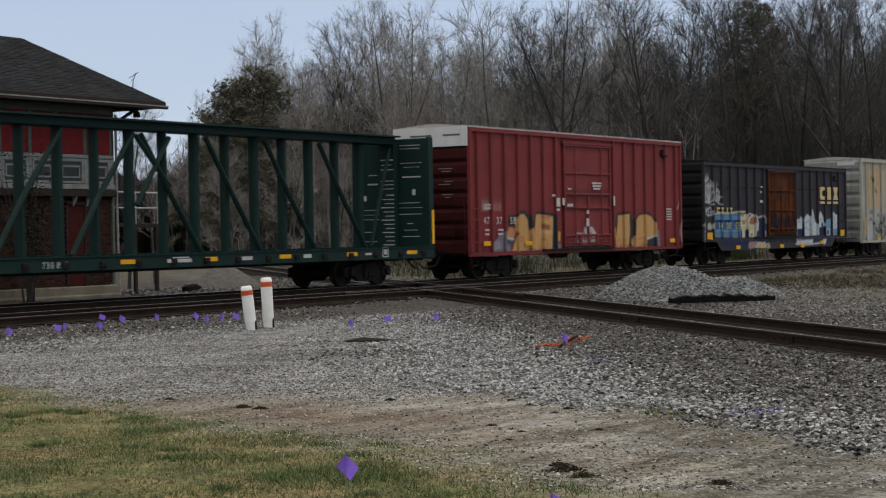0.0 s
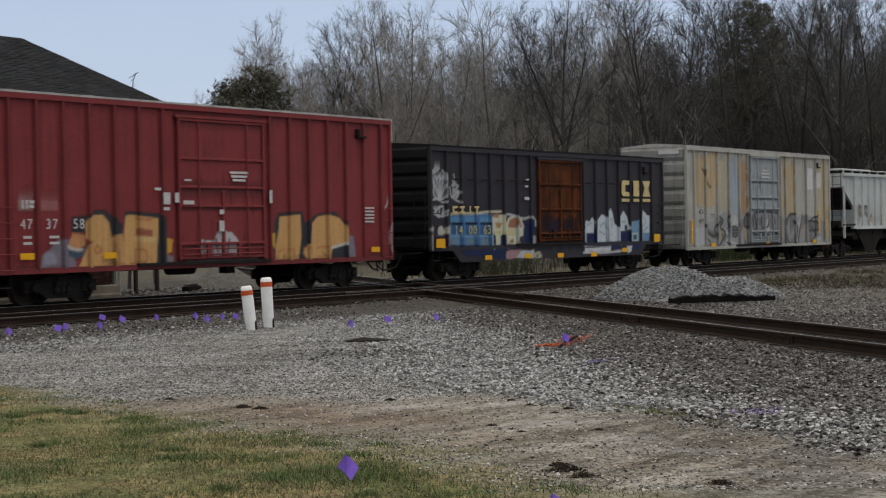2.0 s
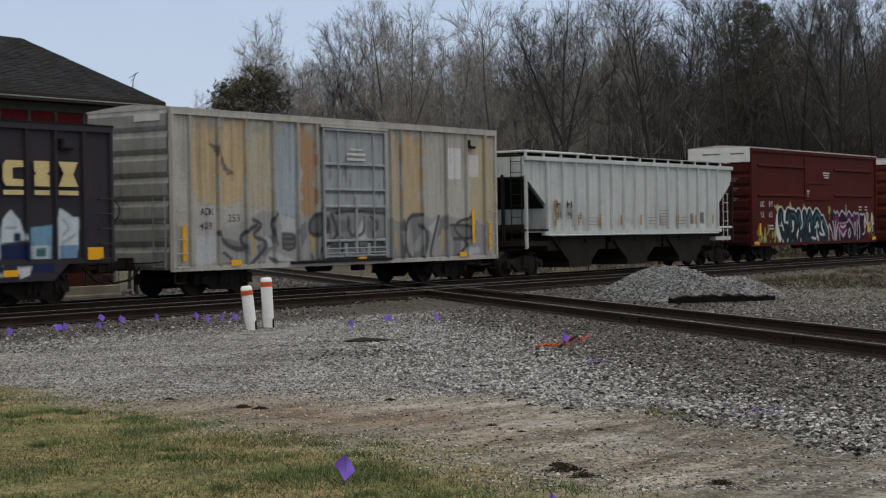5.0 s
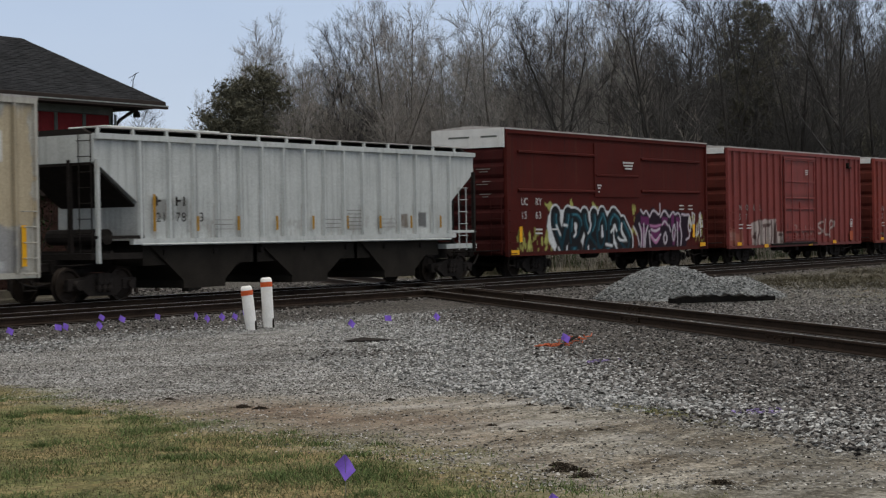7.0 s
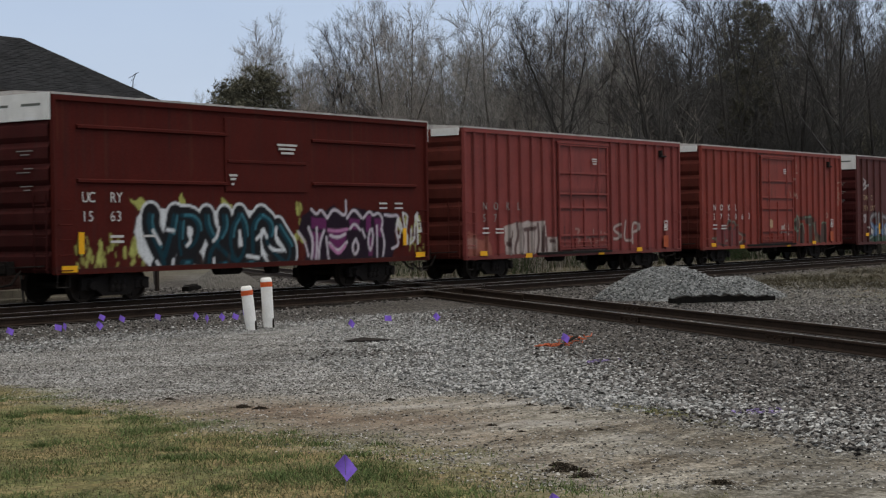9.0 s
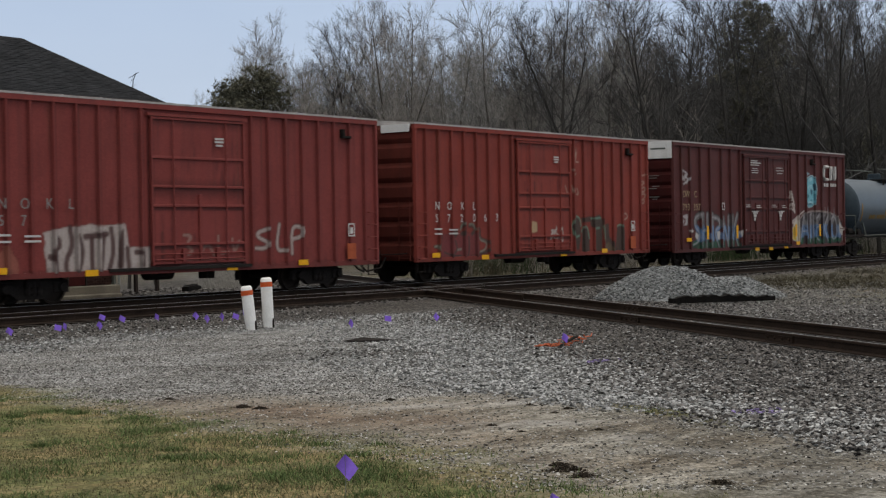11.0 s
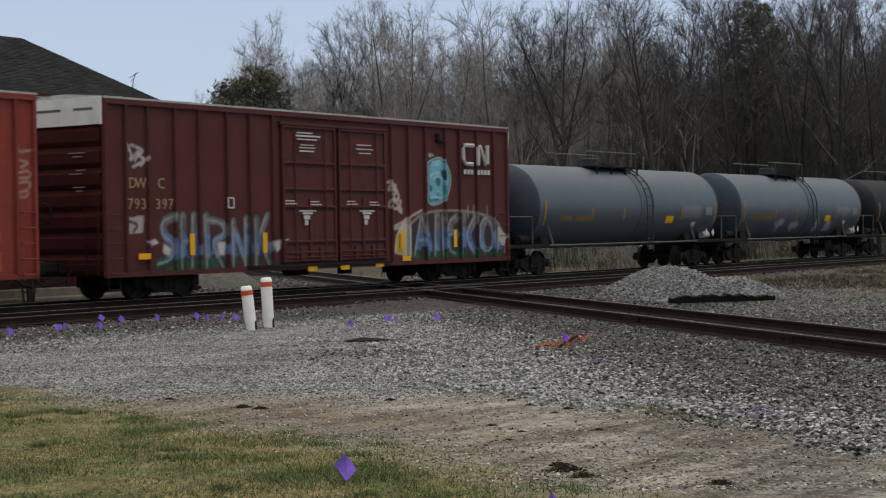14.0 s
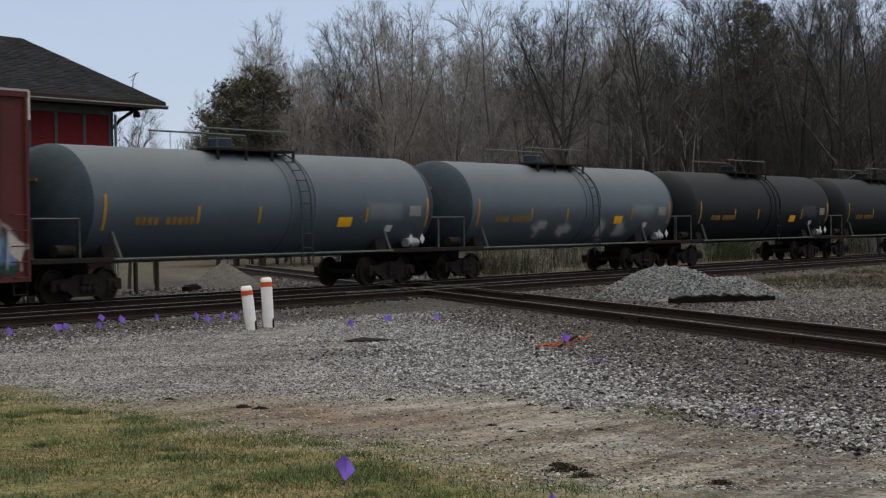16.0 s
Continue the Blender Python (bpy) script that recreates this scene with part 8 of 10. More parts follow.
def centerbeam():
    L = 22.4
    s0 = 43.64 - L
    car = thing("centerbeam_flatcar", "empty bottle-green centerbeam lumber flatcar with truss posts", "freight car", (s0, TRACK_FAR, 0), "freight cars of the passing train")
    CARS.append((car, s0))
    part("deck", Geo().box(0, L, -1.44, 1.44, 0.98, 1.08).box(0, L, -0.35, 0.35, 0.7, 1.0), M_GREEN, car)
    for y in (-1.0, 1.0):
        g = Geo().box(0, L, min(y * 1.44, y * 1.50), max(y * 1.44, y * 1.50), 0.80, 1.12).box(0, L, min(y * 1.42, y * 1.54), max(y * 1.42, y * 1.54), 1.12, 1.15)
        part("side_sill", g, M_GREEN, car)
    part("top_chord", Geo().box(0.1, L - 0.3, -0.30, 0.30, 4.34, 4.58, 0.02).box(0.1, L - 0.3, -0.50, 0.50, 4.56, 4.61), M_GREEN, car, "green top beam")
    xs = [L - 1.86 - 1.24 * k for k in range(17)]
    for k, x in enumerate(xs):
        wide = 0.085 if k % 2 else 0.105
        g = Geo().prism([(x - wide, -0.09), (x - wide * 0.5, -0.14), (x + wide * 0.5, -0.14), (x + wide, -0.09), (x + wide, 0.10), (x - wide, 0.10)], "z", 1.06, 4.36)
        part("truss_post", g, M_GREEN, car)
    for k in range(0, 7, 2):
        for j, (s, w) in enumerate(((1, 0),)):
            a, b = xs[k] + 0.15, xs[k + 2]
            g = Geo().tube([(b + 0.2, -0.26, 4.25), (xs[k + 1], -0.26, 2.75), (a - 0.2, -0.26, 1.15)], 0.075, 6)
            part("diagonal_brace", g, M_GREEN, car)
    for k in range(8, 15, 2):
        g = Geo().tube([(xs[k] - 0.1, -0.26, 4.25), (xs[k + 1], -0.26, 2.75), (xs[k + 2] + 0.2, -0.26, 1.15)], 0.075, 6)
        part("diagonal_brace", g, M_GREEN, car)
    for a, za, b, zb in ((xs[7], 4.2, xs[8], 2.4), (xs[8], 4.2, xs[7], 2.9)):
        part("diagonal_brace", Geo().tube([(a, -0.27, za), (b, -0.27, zb)], 0.07, 6), M_GREEN, car)
    part("diagonal_brace", Geo().tube([(xs[0] + 0.2, -0.27, 1.2), (L - 0.6, -0.27, 4.2)], 0.06, 6), M_GREEN, car)
    for x, way in ((0.1, 1), (L - 0.1, -1)):
        g = Geo().box(x - 0.08, x + 0.08, -1.48, 1.48, 1.1, 4.52, 0.02)
        b = part("bulkhead", g, M_GREEN, car, "green end bulkhead wall")
        part("stiffener", Geo().box(min(x + way * 0.08, x + way * 0.3), max(x + way * 0.08, x + way * 0.3), -0.32, 0.32, 1.1, 4.4, 0.02), M_GREEN, b)
        for y in (-1.44, 1.44):
            part("edge_post", Geo().box(x - 0.12, x + 0.12, y - 0.05, y + 0.05, 1.1, 4.54, 0.01), M_GREEN, b)
    # stencilled notices on the bulkhead face and the end post, as bars
    def notice(y0, rows, x):
        for dy, z, w, h in rows:
            part("marking_bar", Geo().box(x - 0.006, x, y0 + dy, y0 + dy + w, z, z + h * 0.4), M_LETTER, car)
    xf = L - 0.186
    notice(-1.3, [(0.1, 3.75, 0.8, 0.03), (0.2, 3.62, 0.6, 0.03), (0.15, 3.30, 0.7, 0.10), (0.35, 2.75, 0.12, 0.45), (0.2, 2.5, 0.8, 0.05), (0.1, 2.35, 0.95, 0.03), (0.1, 2.15, 0.9, 0.04), (0.45, 1.85, 0.25, 0.05), (0.3, 1.65, 0.5, 0.04), (0.2, 1.45, 0.65, 0.04), (0.15, 4.2, 0.8, 0.03), (0.15, 4.3, 0.8, 0.04)], xf)
    notice(0.45, [(0.05, 3.4, 0.35, 0.05), (0.05, 3.1, 0.4, 0.12), (0.5, 2.6, 0.1, 0.4), (0.0, 2.3, 0.9, 0.03), (0.0, 2.15, 0.9, 0.03), (0.0, 2.0, 0.9, 0.03), (0.3, 1.6, 0.3, 0.05), (0.1, 1.3, 0.5, 0.04)], xf)
    notice(-0.28, [(0.0, 3.85, 0.5, 0.08), (0.05, 3.7, 0.42, 0.05), (0.0, 3.55, 0.5, 0.06), (0, 3.2, 0.5, 0.05), (0, 3.08, 0.5, 0.05), (0.02, 2.95, 0.45, 0.05)]
           + [(0, 2.75 - 0.13 * k, 0.3 + 0.02 * ((k * 7) % 11), 0.05 + 0.02 * (k % 3 == 0)) for k in range(14)], L - 0.406)
    part("reflector", Geo().box(L - 0.10, L + 0.01, -1.512, -1.49, 1.22, 2.28), M_YELLOW, car, "tall yellow strip on the bulkhead edge")
    reflectors(car, [(L - 1.2 - k * 3.05, 0.98) for k in range(5)], -1.506, 0.5, 0.11)
    for k in range(16):
        x = L - 0.6 - 1.24 * k
        part("winch", Geo().lathe([(-1.58, 0.02), (-1.58, 0.055), (-1.5, 0.055)], "y", 10, (x, 0, 0.92)).box(x - 0.1, x + 0.1, -1.56, -1.49, 0.86, 1.02, 0.01), M_STEEL, car)
    bars(car, M_LETTER, L - 2.75, 0.86, [(0, 0, 0.3, 0.03), (0, 0.27, 0.3, 0.03), (0, 0, 0.03, 0.3), (0.27, 0, 0.03, 0.3), (0.08, 0.08, 0.14, 0.15)], -1.505)
    bars(car, M_LETTER, L - 12.0, 0.92, [(0, 0, 0.9, 0.09), (0.2, 0.11, 0.6, 0.03)], -1.505)
    bars(car, M_LETTER, L - 9.2, 0.92, [(0, 0, 0.5, 0.10)], -1.505)
    lettering("730 813", car, M_LETTER, L - 16.2, 0.88, 0.22, -1.505)
    bars(car, M_LETTER, L - 6.5, 0.92, [(0, 0, 0.35, 0.1), (2.9, 0.02, 0.3, 0.06), (5.0, 0.03, 0.35, 0.06)], -1.505)
    for x in (2.9, L - 2.9):
        truck(car, x)
    coupler(car, 0, -1)
    coupler(car, L, 1)


red_boxcar()
dark_boxcar()
grey_boxcar()
covered_hopper()
maroon_boxcar()
faded_boxcar(135.0, "faded red ribbed boxcar with pale scrawled graffiti", M_BRICK, True)
faded_boxcar(152.56, "oxide-red ribbed boxcar with dark green-grey graffiti", M_BRICK2, False)
wine_boxcar()
tank_car(189.2, M_TANK, "blue-grey tank car with yellow side markings", 1, 1)
tank_car(205.95, M_TANK, "blue-grey tank car with pale smudged side patches", 2, 2)
tank_car(222.6, M_TANKB, "black tank car with yellow side markings", 3, 0)
tank_car(239.3, M_TANKB, "black tank car at the tail of view", 4, 0)
centerbeam()


# ---- the tower beside the tracks ----
def roof_shingles(parent, corners, n_courses, seed):
    """Overlapping shingle tabs on a roof face given as (eave a, eave b, ridge b, ridge a)."""
    a, b, c, d = [Vector(p) for p in corners]
    nrm = (b - a).cross(d - a).normalized()
    rnd = random.Random(seed)
    g = Geo()
    for k in range(n_courses):
        p0, p1 = k / n_courses, (k + 1.25) / n_courses
        l0, r0, l1, r1 = a.lerp(d, p0), b.lerp(c, p0), a.lerp(d, min(1, p1)), b.lerp(c, min(1, p1))
        n = max(1, int((r0 - l0).length / 0.32))
        s = rnd.random() * 0.5
        for j in range(n):
            u0, u1 = min(1, (j + s * 0.5) / n), min(1, (j + 0.97 + s * 0.5) / n)
            lift = nrm * (0.010 + rnd.uniform(0, 0.012))
            q = [l0.lerp(r0, u0) + lift, l0.lerp(r0, u1) + lift, l1.lerp(r1, u1) + nrm * 0.004, l1.lerp(r1, u0) + nrm * 0.004,
                 l0.lerp(r0, u0), l0.lerp(r0, u1)]
            g.add(q, [(0, 1, 2, 3), (4, 5, 1, 0)])
    return tagged(part("roof_covering", g, M_SHINGLE, parent), "grey-black asphalt shingle courses", kind="stuff")


def tower():
    t = thing("station_tower", "two-storey brick tower with red boarded windows and hipped shingle roof", "building", (0, 0, 0))
    x0, x1, y0, y1, z0 = 27.0, 40.0, 40.0, 44.6, -0.7
    part("foundation", Geo().box(x0 - 0.1, x1 + 0.02, y0 - 0.30, y1 + 0.1, z0, 0.04, 0.03).box(x0 - 0.1, x1 - 0.35, y0 - 0.75, y0 - 0.28, z0, -0.22, 0.03), M_CONC, t, "stained concrete base")
    part("wall", Geo().box(x0 + 0.1, x1 - 0.06, y0 + 0.06, y1, 0.0, 5.95), M_BRICKW, t, "dark brick wall")
    g = Geo()
    rnd = random.Random(4)
    for row in range(37):                       # bricks round the lower storey's front corner
        z = 0.05 + row * 0.076
        for col in range(28):
            x = 34.0 + col * 0.215 + (0.107 if row % 2 else 0)
            if x + 0.2 > x1 - 0.02 or 37.95 < x + 0.1 < 38.78:
                continue
            dy = rnd.uniform(0, 0.008)
            g.box(x, x + 0.203, y0 - 0.012 - dy, y0 + 0.08, z, z + 0.065)
    tagged(part("brickwork", g, M_BRICKW, t), "dark red-brown brick courses", kind="stuff")
    # upper storey: boarded window band between trim posts
    zs, zh = 4.27, 5.56
    edges = [34.1, 35.25, 36.45, 37.56, 38.78, 39.95]
    for a, b in zip(edges, edges[1:]):
        part("boarded_panel", Geo().box(a + 0.07, b - 0.07, y0 - 0.03, y0 + 0.07, zs, zh), M_BOARD, t, "red-painted board over a window")
        w = part("window", Geo().box(a + 0.13, b - 0.13, y0 - 0.02, y0 + 0.07, 3.36, 4.06), M_GLASS, t, "dusty small-paned lower window")
        fr = Geo().box(a + 0.07, b - 0.07, y0 - 0.07, y0 + 0.05, 4.02, 4.12, 0.01).box(a + 0.07, b - 0.07, y0 - 0.07, y0 + 0.05, 3.32, 3.40, 0.01)
        for x in (a + 0.07, b - 0.17):
            fr.box(x, x + 0.10, y0 - 0.068, y0 + 0.05, 3.32, 4.12, 0.01)
        part("window_frame", fr, M_TRIM, w)
        s = Geo().box(a + 0.22, b - 0.22, y0 - 0.05, y0 - 0.02, 3.84, 3.90).box(a + 0.22, b - 0.22, y0 - 0.05, y0 - 0.02, 3.50, 3.55)
        s.box(a + 0.22, a + 0.27, y0 - 0.048, y0 - 0.02, 3.5, 3.9).box(b - 0.27, b - 0.22, y0 - 0.048, y0 - 0.02, 3.5, 3.9)
        part("sash", s, M_TRIM, w)
    for x in edges:
        part("trim_post", Geo().box(x - 0.07, x + 0.07, y0 - 0.06, y0 + 0.07, 4.27, 5.56, 0.01), M_GTRIM, t, "grey-green trim board")
        part("trim_post", Geo().box(x - 0.07, x + 0.07, y0 - 0.062, y0 + 0.07, 3.2, 4.16, 0.01), M_TRIM, t)
    part("window_rail", Geo().box(34, x1 + 0.02, y0 - 0.10, y0 + 0.05, 4.13, 4.25, 0.015), M_TRIM, t, "peeling white rail")
    part("window_sill", Geo().box(34, x1 + 0.02, y0 - 0.14, y0 + 0.05, 3.14, 3.30, 0.015), M_TRIM, t, "peeling white sill band")
    part("frieze", Geo().box(x0, x1 + 0.02, y0 - 0.08, y0 + 0.05, 5.57, 5.85, 0.01), M_GTRIM, t)
    part("belt_course", Geo().box(x0, x1 + 0.02, y0 - 0.22, y0 + 0.05, 2.90, 3.12, 0.02), M_EAVE, t)
    for x in (38.25, 38.85):
        part("belt_bracket", Geo().prism([(y0 - 0.2, 2.9), (y0 - 0.03, 2.9), (y0 - 0.03, 2.6)], "x", x - 0.04, x + 0.04), M_TRIM, t)
    d = part("door", Geo().box(38.0, 38.72, y0 - 0.01, y0 + 0.07, 0.05, 2.62, 0.01), M_DULLRED, t, "dull red ground-floor door")
    part("door_frame", Geo().box(37.93, 38.0, y0 - 0.05, y0 + 0.06, 0.05, 2.72, 0.01).box(38.72, 38.79, y0 - 0.05, y0 + 0.06, 0.05, 2.72, 0.01).box(37.93, 38.79, y0 - 0.05, y0 + 0.06, 2.64, 2.74, 0.01), M_EAVE, d)
    part("corner_board", Geo().box(x1 - 0.05, x1 + 0.06, y0 - 0.06, y0 + 0.12, 0.05, 5.8, 0.01), M_GTRIM, t)
    part("downpipe", Geo().tube([(x1 + 0.16, y0 - 0.05, 5.6), (x1 + 0.16, y0 - 0.05, 3.0), (x1 + 0.20, y0 - 0.05, -0.5)], 0.045, 8), M_TRIM, t, "white downpipe")
    # roof
    X0, X1, Y0, Y1, ze, zr, a = x0 - 1.4, 41.46, 38.95, 45.45, 6.02, 8.12, 3.25
    ym = (Y0 + Y1) / 2
    g = Geo().add([(X0, Y0, ze), (X1, Y0, ze), (X1, Y1, ze), (X0, Y1, ze), (X0 + a, ym, zr), (X1 - a, ym, zr)],
                  [(0, 1, 5, 4), (1, 2, 5), (2, 3, 4, 5), (3, 0, 4), (3, 2, 1, 0)])
    roof = part("roof", g, M_SHINGLE, t, "hipped roof of dark shingles")
    roof_shingles(roof, [(X0, Y0, ze), (X1, Y0, ze), (X1 - a, ym, zr), (X0 + a, ym, zr)], 40, 1)
    roof_shingles(roof, [(X1, Y0, ze), (X1, Y1, ze), (X1 - a, ym, zr), (X1 - a, ym, zr)], 40, 2)
    part("fascia", Geo().box(X0, X1 + 0.01, Y0 - 0.03, Y0 + 0.03, ze - 0.17, ze + 0.01, 0.01).box(X1 - 0.03, X1 + 0.03, Y0, Y1, ze - 0.17, ze + 0.01, 0.01), M_EAVE, t)
    part("soffit", Geo().box(X0 + 0.05, X1 - 0.05, Y0 + 0.05, Y1 - 0.05, ze - 0.20, ze - 0.14), M_EAVE, t)
    part("gutter", Geo().prism([(Y0 - 0.03, ze - 0.15), (Y0 - 0.13, ze - 0.15), (Y0 - 0.15, ze - 0.24), (Y0 - 0.03, ze - 0.24)], "x", X0, X1), M_EAVE, t, "dark gutter")
    part("gutter_lip", Geo().box(X0, X1, Y0 - 0.160, Y0 - 0.135, ze - 0.165, ze - 0.125), M_TRIM, t, "thin pale gutter lip")
    part("eave_bracket", Geo().tube([(x1 + 0.02, y0 + 0.1, 5.05), (x1 + 0.35, y0 - 0.1, 5.45), (x1 + 0.85, y0 - 0.3, 5.80)], 0.06, 6)
         .tube([(x1 + 0.02, y0 + 0.1, 5.8), (x1 + 1.1, y0 - 0.4, 5.82)], 0.06, 6), M_EAVE, t, "curved eave bracket")
    part("flood_lamp", Geo().lathe([(0, 0.02), (0, 0.13), (0.16, 0.10), (0.22, 0.04)], "z", 12, (x1 + 1.0, y0 - 0.2, 5.55)).tube([(x1 + 1.0, y0 - 0.2, 5.75), (x1 + 1.0, y0 - 0.2, 5.84)], 0.03, 6), M_EAVE, t)
    return t


tower()


def exterior_stair():
    t = thing("exterior_stair", "weathered outside stair landing with pale pipe railings", "stair", (0, 0, 0))
    y = 41.6
    part("landing", Geo().box(40.1, 43.9, y, y + 1.2, 1.92, 2.05, 0.01), M_EAVE, t)
    for x in (42.7, 43.75):
        part("post", Geo().box(x - 0.06, x + 0.06, y - 0.02, y + 0.10, -0.8, 1.95, 0.01), M_EAVE, t, "dark brown support post")
    for z in (3.12, 2.58):
        part("hand_rail", Geo().tube([(40.15, y, z + 0.02), (43.9, y, z)], 0.028, 6), M_PIPE, t)
    for x in (40.25, 42.72, 43.80):
        part("baluster", Geo().tube([(x, y, 2.03), (x, y, 3.12)], 0.025, 6), M_PIPE, t)
    for k in range(8):
        x = 42.6 - k * 0.27
        part("step", Geo().box(x - 0.15, x + 0.15, y + 0.1, y + 1.1, 1.75 - k * 0.24, 1.80 - k * 0.24, 0.005), M_EAVE, t)
    part("stringer", Geo().prism([(42.8, 1.95), (42.8, 1.70), (40.4, -0.45), (40.4, -0.2)], "y", y + 0.05, y + 0.11), M_EAVE, t)


exterior_stair()


# ---- trees ----
def limb_points(start, way, length, n, rnd, curl, lift):
    pts, p, d = [start], start.copy(), way.normalized()
    for _ in range(n):
        d = (d + Vector((rnd.uniform(-curl, curl), rnd.uniform(-curl, curl), rnd.uniform(-curl, curl) + lift))).normalized()
        p = p + d * (length / n)
        pts.append(p.copy())
    return pts


def sliver(g, a, b, r, rnd):
    """The finest twigs: one thin blade each."""
    d = b - a
    s = d.cross(Vector((rnd.gauss(0, 1), rnd.gauss(0, 1), rnd.gauss(0, 1)))).normalized() * r
    n = len(g.v)
    g.v += [tuple(a + s), tuple(a - s), tuple(b)]
    g.f.append((n, n + 1, n + 2))


def sliver_field(a, b, r, rs):
    """Many of the finest twigs at once: one thin blade each, from a to b."""
    d = b - a
    s = np.cross(d, rs.normal(0, 1, d.shape))
    s *= (r / np.maximum(np.linalg.norm(s, axis=1), 1e-6))[:, None]
    return np.stack([a + s, a - s, b], 1).reshape(-1, 3)


def sprout(a, b, rs, n, wild, rise, lo, hi):
    """n side shoots on each shoot a-b: their feet, tips and parents' lengths."""
    k = np.repeat(np.arange(len(a)), n)
    d = b[k] - a[k]
    ln = np.linalg.norm(d, axis=1)
    foot = a[k] + d * rs.uniform(0.12, 1.0, len(k))[:, None]
    w = d / np.maximum(ln, 1e-6)[:, None] + rs.normal(0, wild, d.shape)
    w[:, 2] += rise
    w /= np.linalg.norm(w, axis=1)[:, None]
    return foot, foot + w * (rs.uniform(lo, hi, len(k)))[:, None]


def bare_tree_meshes(seed, h, bark, twig, limbs=20, spread=0.30, low=0.3, girth=0.010, fork=0, thick=1.0, shoots=(6, 4)):
    """Trunk and crown of a leafless broadleaf tree: curved limbs, forking boughs and a haze of fine twigs."""
    rnd, rs = random.Random(seed), np.random.RandomState(seed)
    trunk, crown = Geo(), Geo()
    stems = [limb_points(Vector((0, 0, -0.5)), Vector((rnd.uniform(-.06, .06), rnd.uniform(-.06, .06), 1)), h * 0.97, 10, rnd, 0.07, 0.05)]
    for _ in range(fork):
        at = stems[0][rnd.randrange(3, 6)]
        ang = rnd.uniform(0, 6.283)
        stems.append(limb_points(at, Vector((0.42 * math.cos(ang), 0.42 * math.sin(ang), 1)), h * rnd.uniform(0.42, 0.56), 8, rnd, 0.12, 0.07))
    boughs = []
    for k, pts in enumerate(stems):
        r = h * girth * (1 if k == 0 else 0.55)
        trunk.tube(pts, r, 7, 0.02, caps=False)
        n = limbs if k == 0 else int(limbs * 0.5)
        for i in range(n):
            q = (i + rnd.random()) / n
            f = min(0.985, low + (1 - low) * q) if k == 0 else 0.12 + 0.86 * q
            w = f * (len(pts) - 1)
            at = pts[int(w)].lerp(pts[int(w) + 1], w - int(w))
            ang = i * 2.4 + rnd.uniform(-.5, .5)
            way = Vector((math.cos(ang), math.sin(ang), rnd.uniform(0.45, 0.95) + 0.7 * q))
            ln = h * spread * (1.0 - 0.55 * q) * rnd.uniform(0.65, 1.15) * (1 if k == 0 else 0.7)
            p1 = limb_points(at, way, ln, 5, rnd, 0.27, 0.10)
            r1 = max(0.020, (r * (1 - f) * 0.27 + 0.016) * thick)
            crown.tube(p1, r1, 4, 0.012, caps=False)
            for j in range(9):
                u = rnd.uniform(0.12, 0.99)
                w = u * 4.999
                a2 = p1[int(w)].lerp(p1[int(w) + 1], w - int(w))
                d = (p1[min(5, int(w) + 1)] - p1[int(w)]).normalized()
                side = d.cross(Vector((rnd.gauss(0, 1), rnd.gauss(0, 1), rnd.gauss(0, 1)))).normalized()
                p2 = limb_points(a2, d * 0.8 + side * rnd.uniform(0.5, 1.0) + Vector((0, 0, 0.15)), ln * (0.58 - 0.36 * u) * rnd.uniform(0.6, 1.2), 2, rnd, 0.22, 0.10)
                crown.tube(p2, max(0.013, r1 * 0.42), 3, 0.008, caps=False)
                boughs += [(p2[0], p2[1]), (p2[1], p2[2])]
    a, b = np.array([tuple(p) for p, _ in boughs]), np.array([tuple(q) for _, q in boughs])
    a3, b3 = sprout(a, b, rs, shoots[0] // 2, 0.50, 0.22, 0.45, 1.15)
    a4, b4 = sprout(a3, b3, rs, shoots[1], 0.52, 0.16, 0.25, 0.70)
    v = np.concatenate([sliver_field(a3, b3, 0.0090, rs), sliver_field(a4, b4, 0.0068, rs)])
    n = len(crown.v)
    crown.v += v.tolist()
    crown.f += (np.arange(len(v)).reshape(-1, 3) + n).tolist()
    return trunk.mesh("trunk", bark), crown.mesh("crown", twig)


def make_tree(kind, label, meshes, at, scale=1.0, turn=0.0, group="leafless trees of the wood"):
    t = thing(kind, label, "tree", None, group)
    t.matrix_basis = pose(*at, 0, 0, turn) @ Matrix.Scale(scale, 4)
    for name, me in zip(("trunk", "crown"), meshes):
        part(name, me, None, t)
    return t


def at_view(px, v, drop=0.6):
    """A spot on the ground: v metres ahead and across by the share px of the view (-1 to 1)."""
    q = FWD * v + RGT * (v * px * 0.2613)
    return (q.x, q.y, float(ground_z(q.x, q.y)) - 0.05)


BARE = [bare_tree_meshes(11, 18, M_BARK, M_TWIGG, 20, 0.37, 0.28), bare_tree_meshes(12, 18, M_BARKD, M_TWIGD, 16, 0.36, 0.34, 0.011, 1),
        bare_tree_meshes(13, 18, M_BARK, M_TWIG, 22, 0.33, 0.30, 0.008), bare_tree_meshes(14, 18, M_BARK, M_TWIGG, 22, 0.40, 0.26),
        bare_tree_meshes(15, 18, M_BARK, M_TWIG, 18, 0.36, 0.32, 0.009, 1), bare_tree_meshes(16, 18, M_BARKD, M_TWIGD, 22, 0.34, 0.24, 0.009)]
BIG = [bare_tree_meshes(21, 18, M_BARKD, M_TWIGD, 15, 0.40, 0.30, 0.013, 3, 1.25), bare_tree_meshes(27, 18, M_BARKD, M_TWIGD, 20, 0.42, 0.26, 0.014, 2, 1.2)]
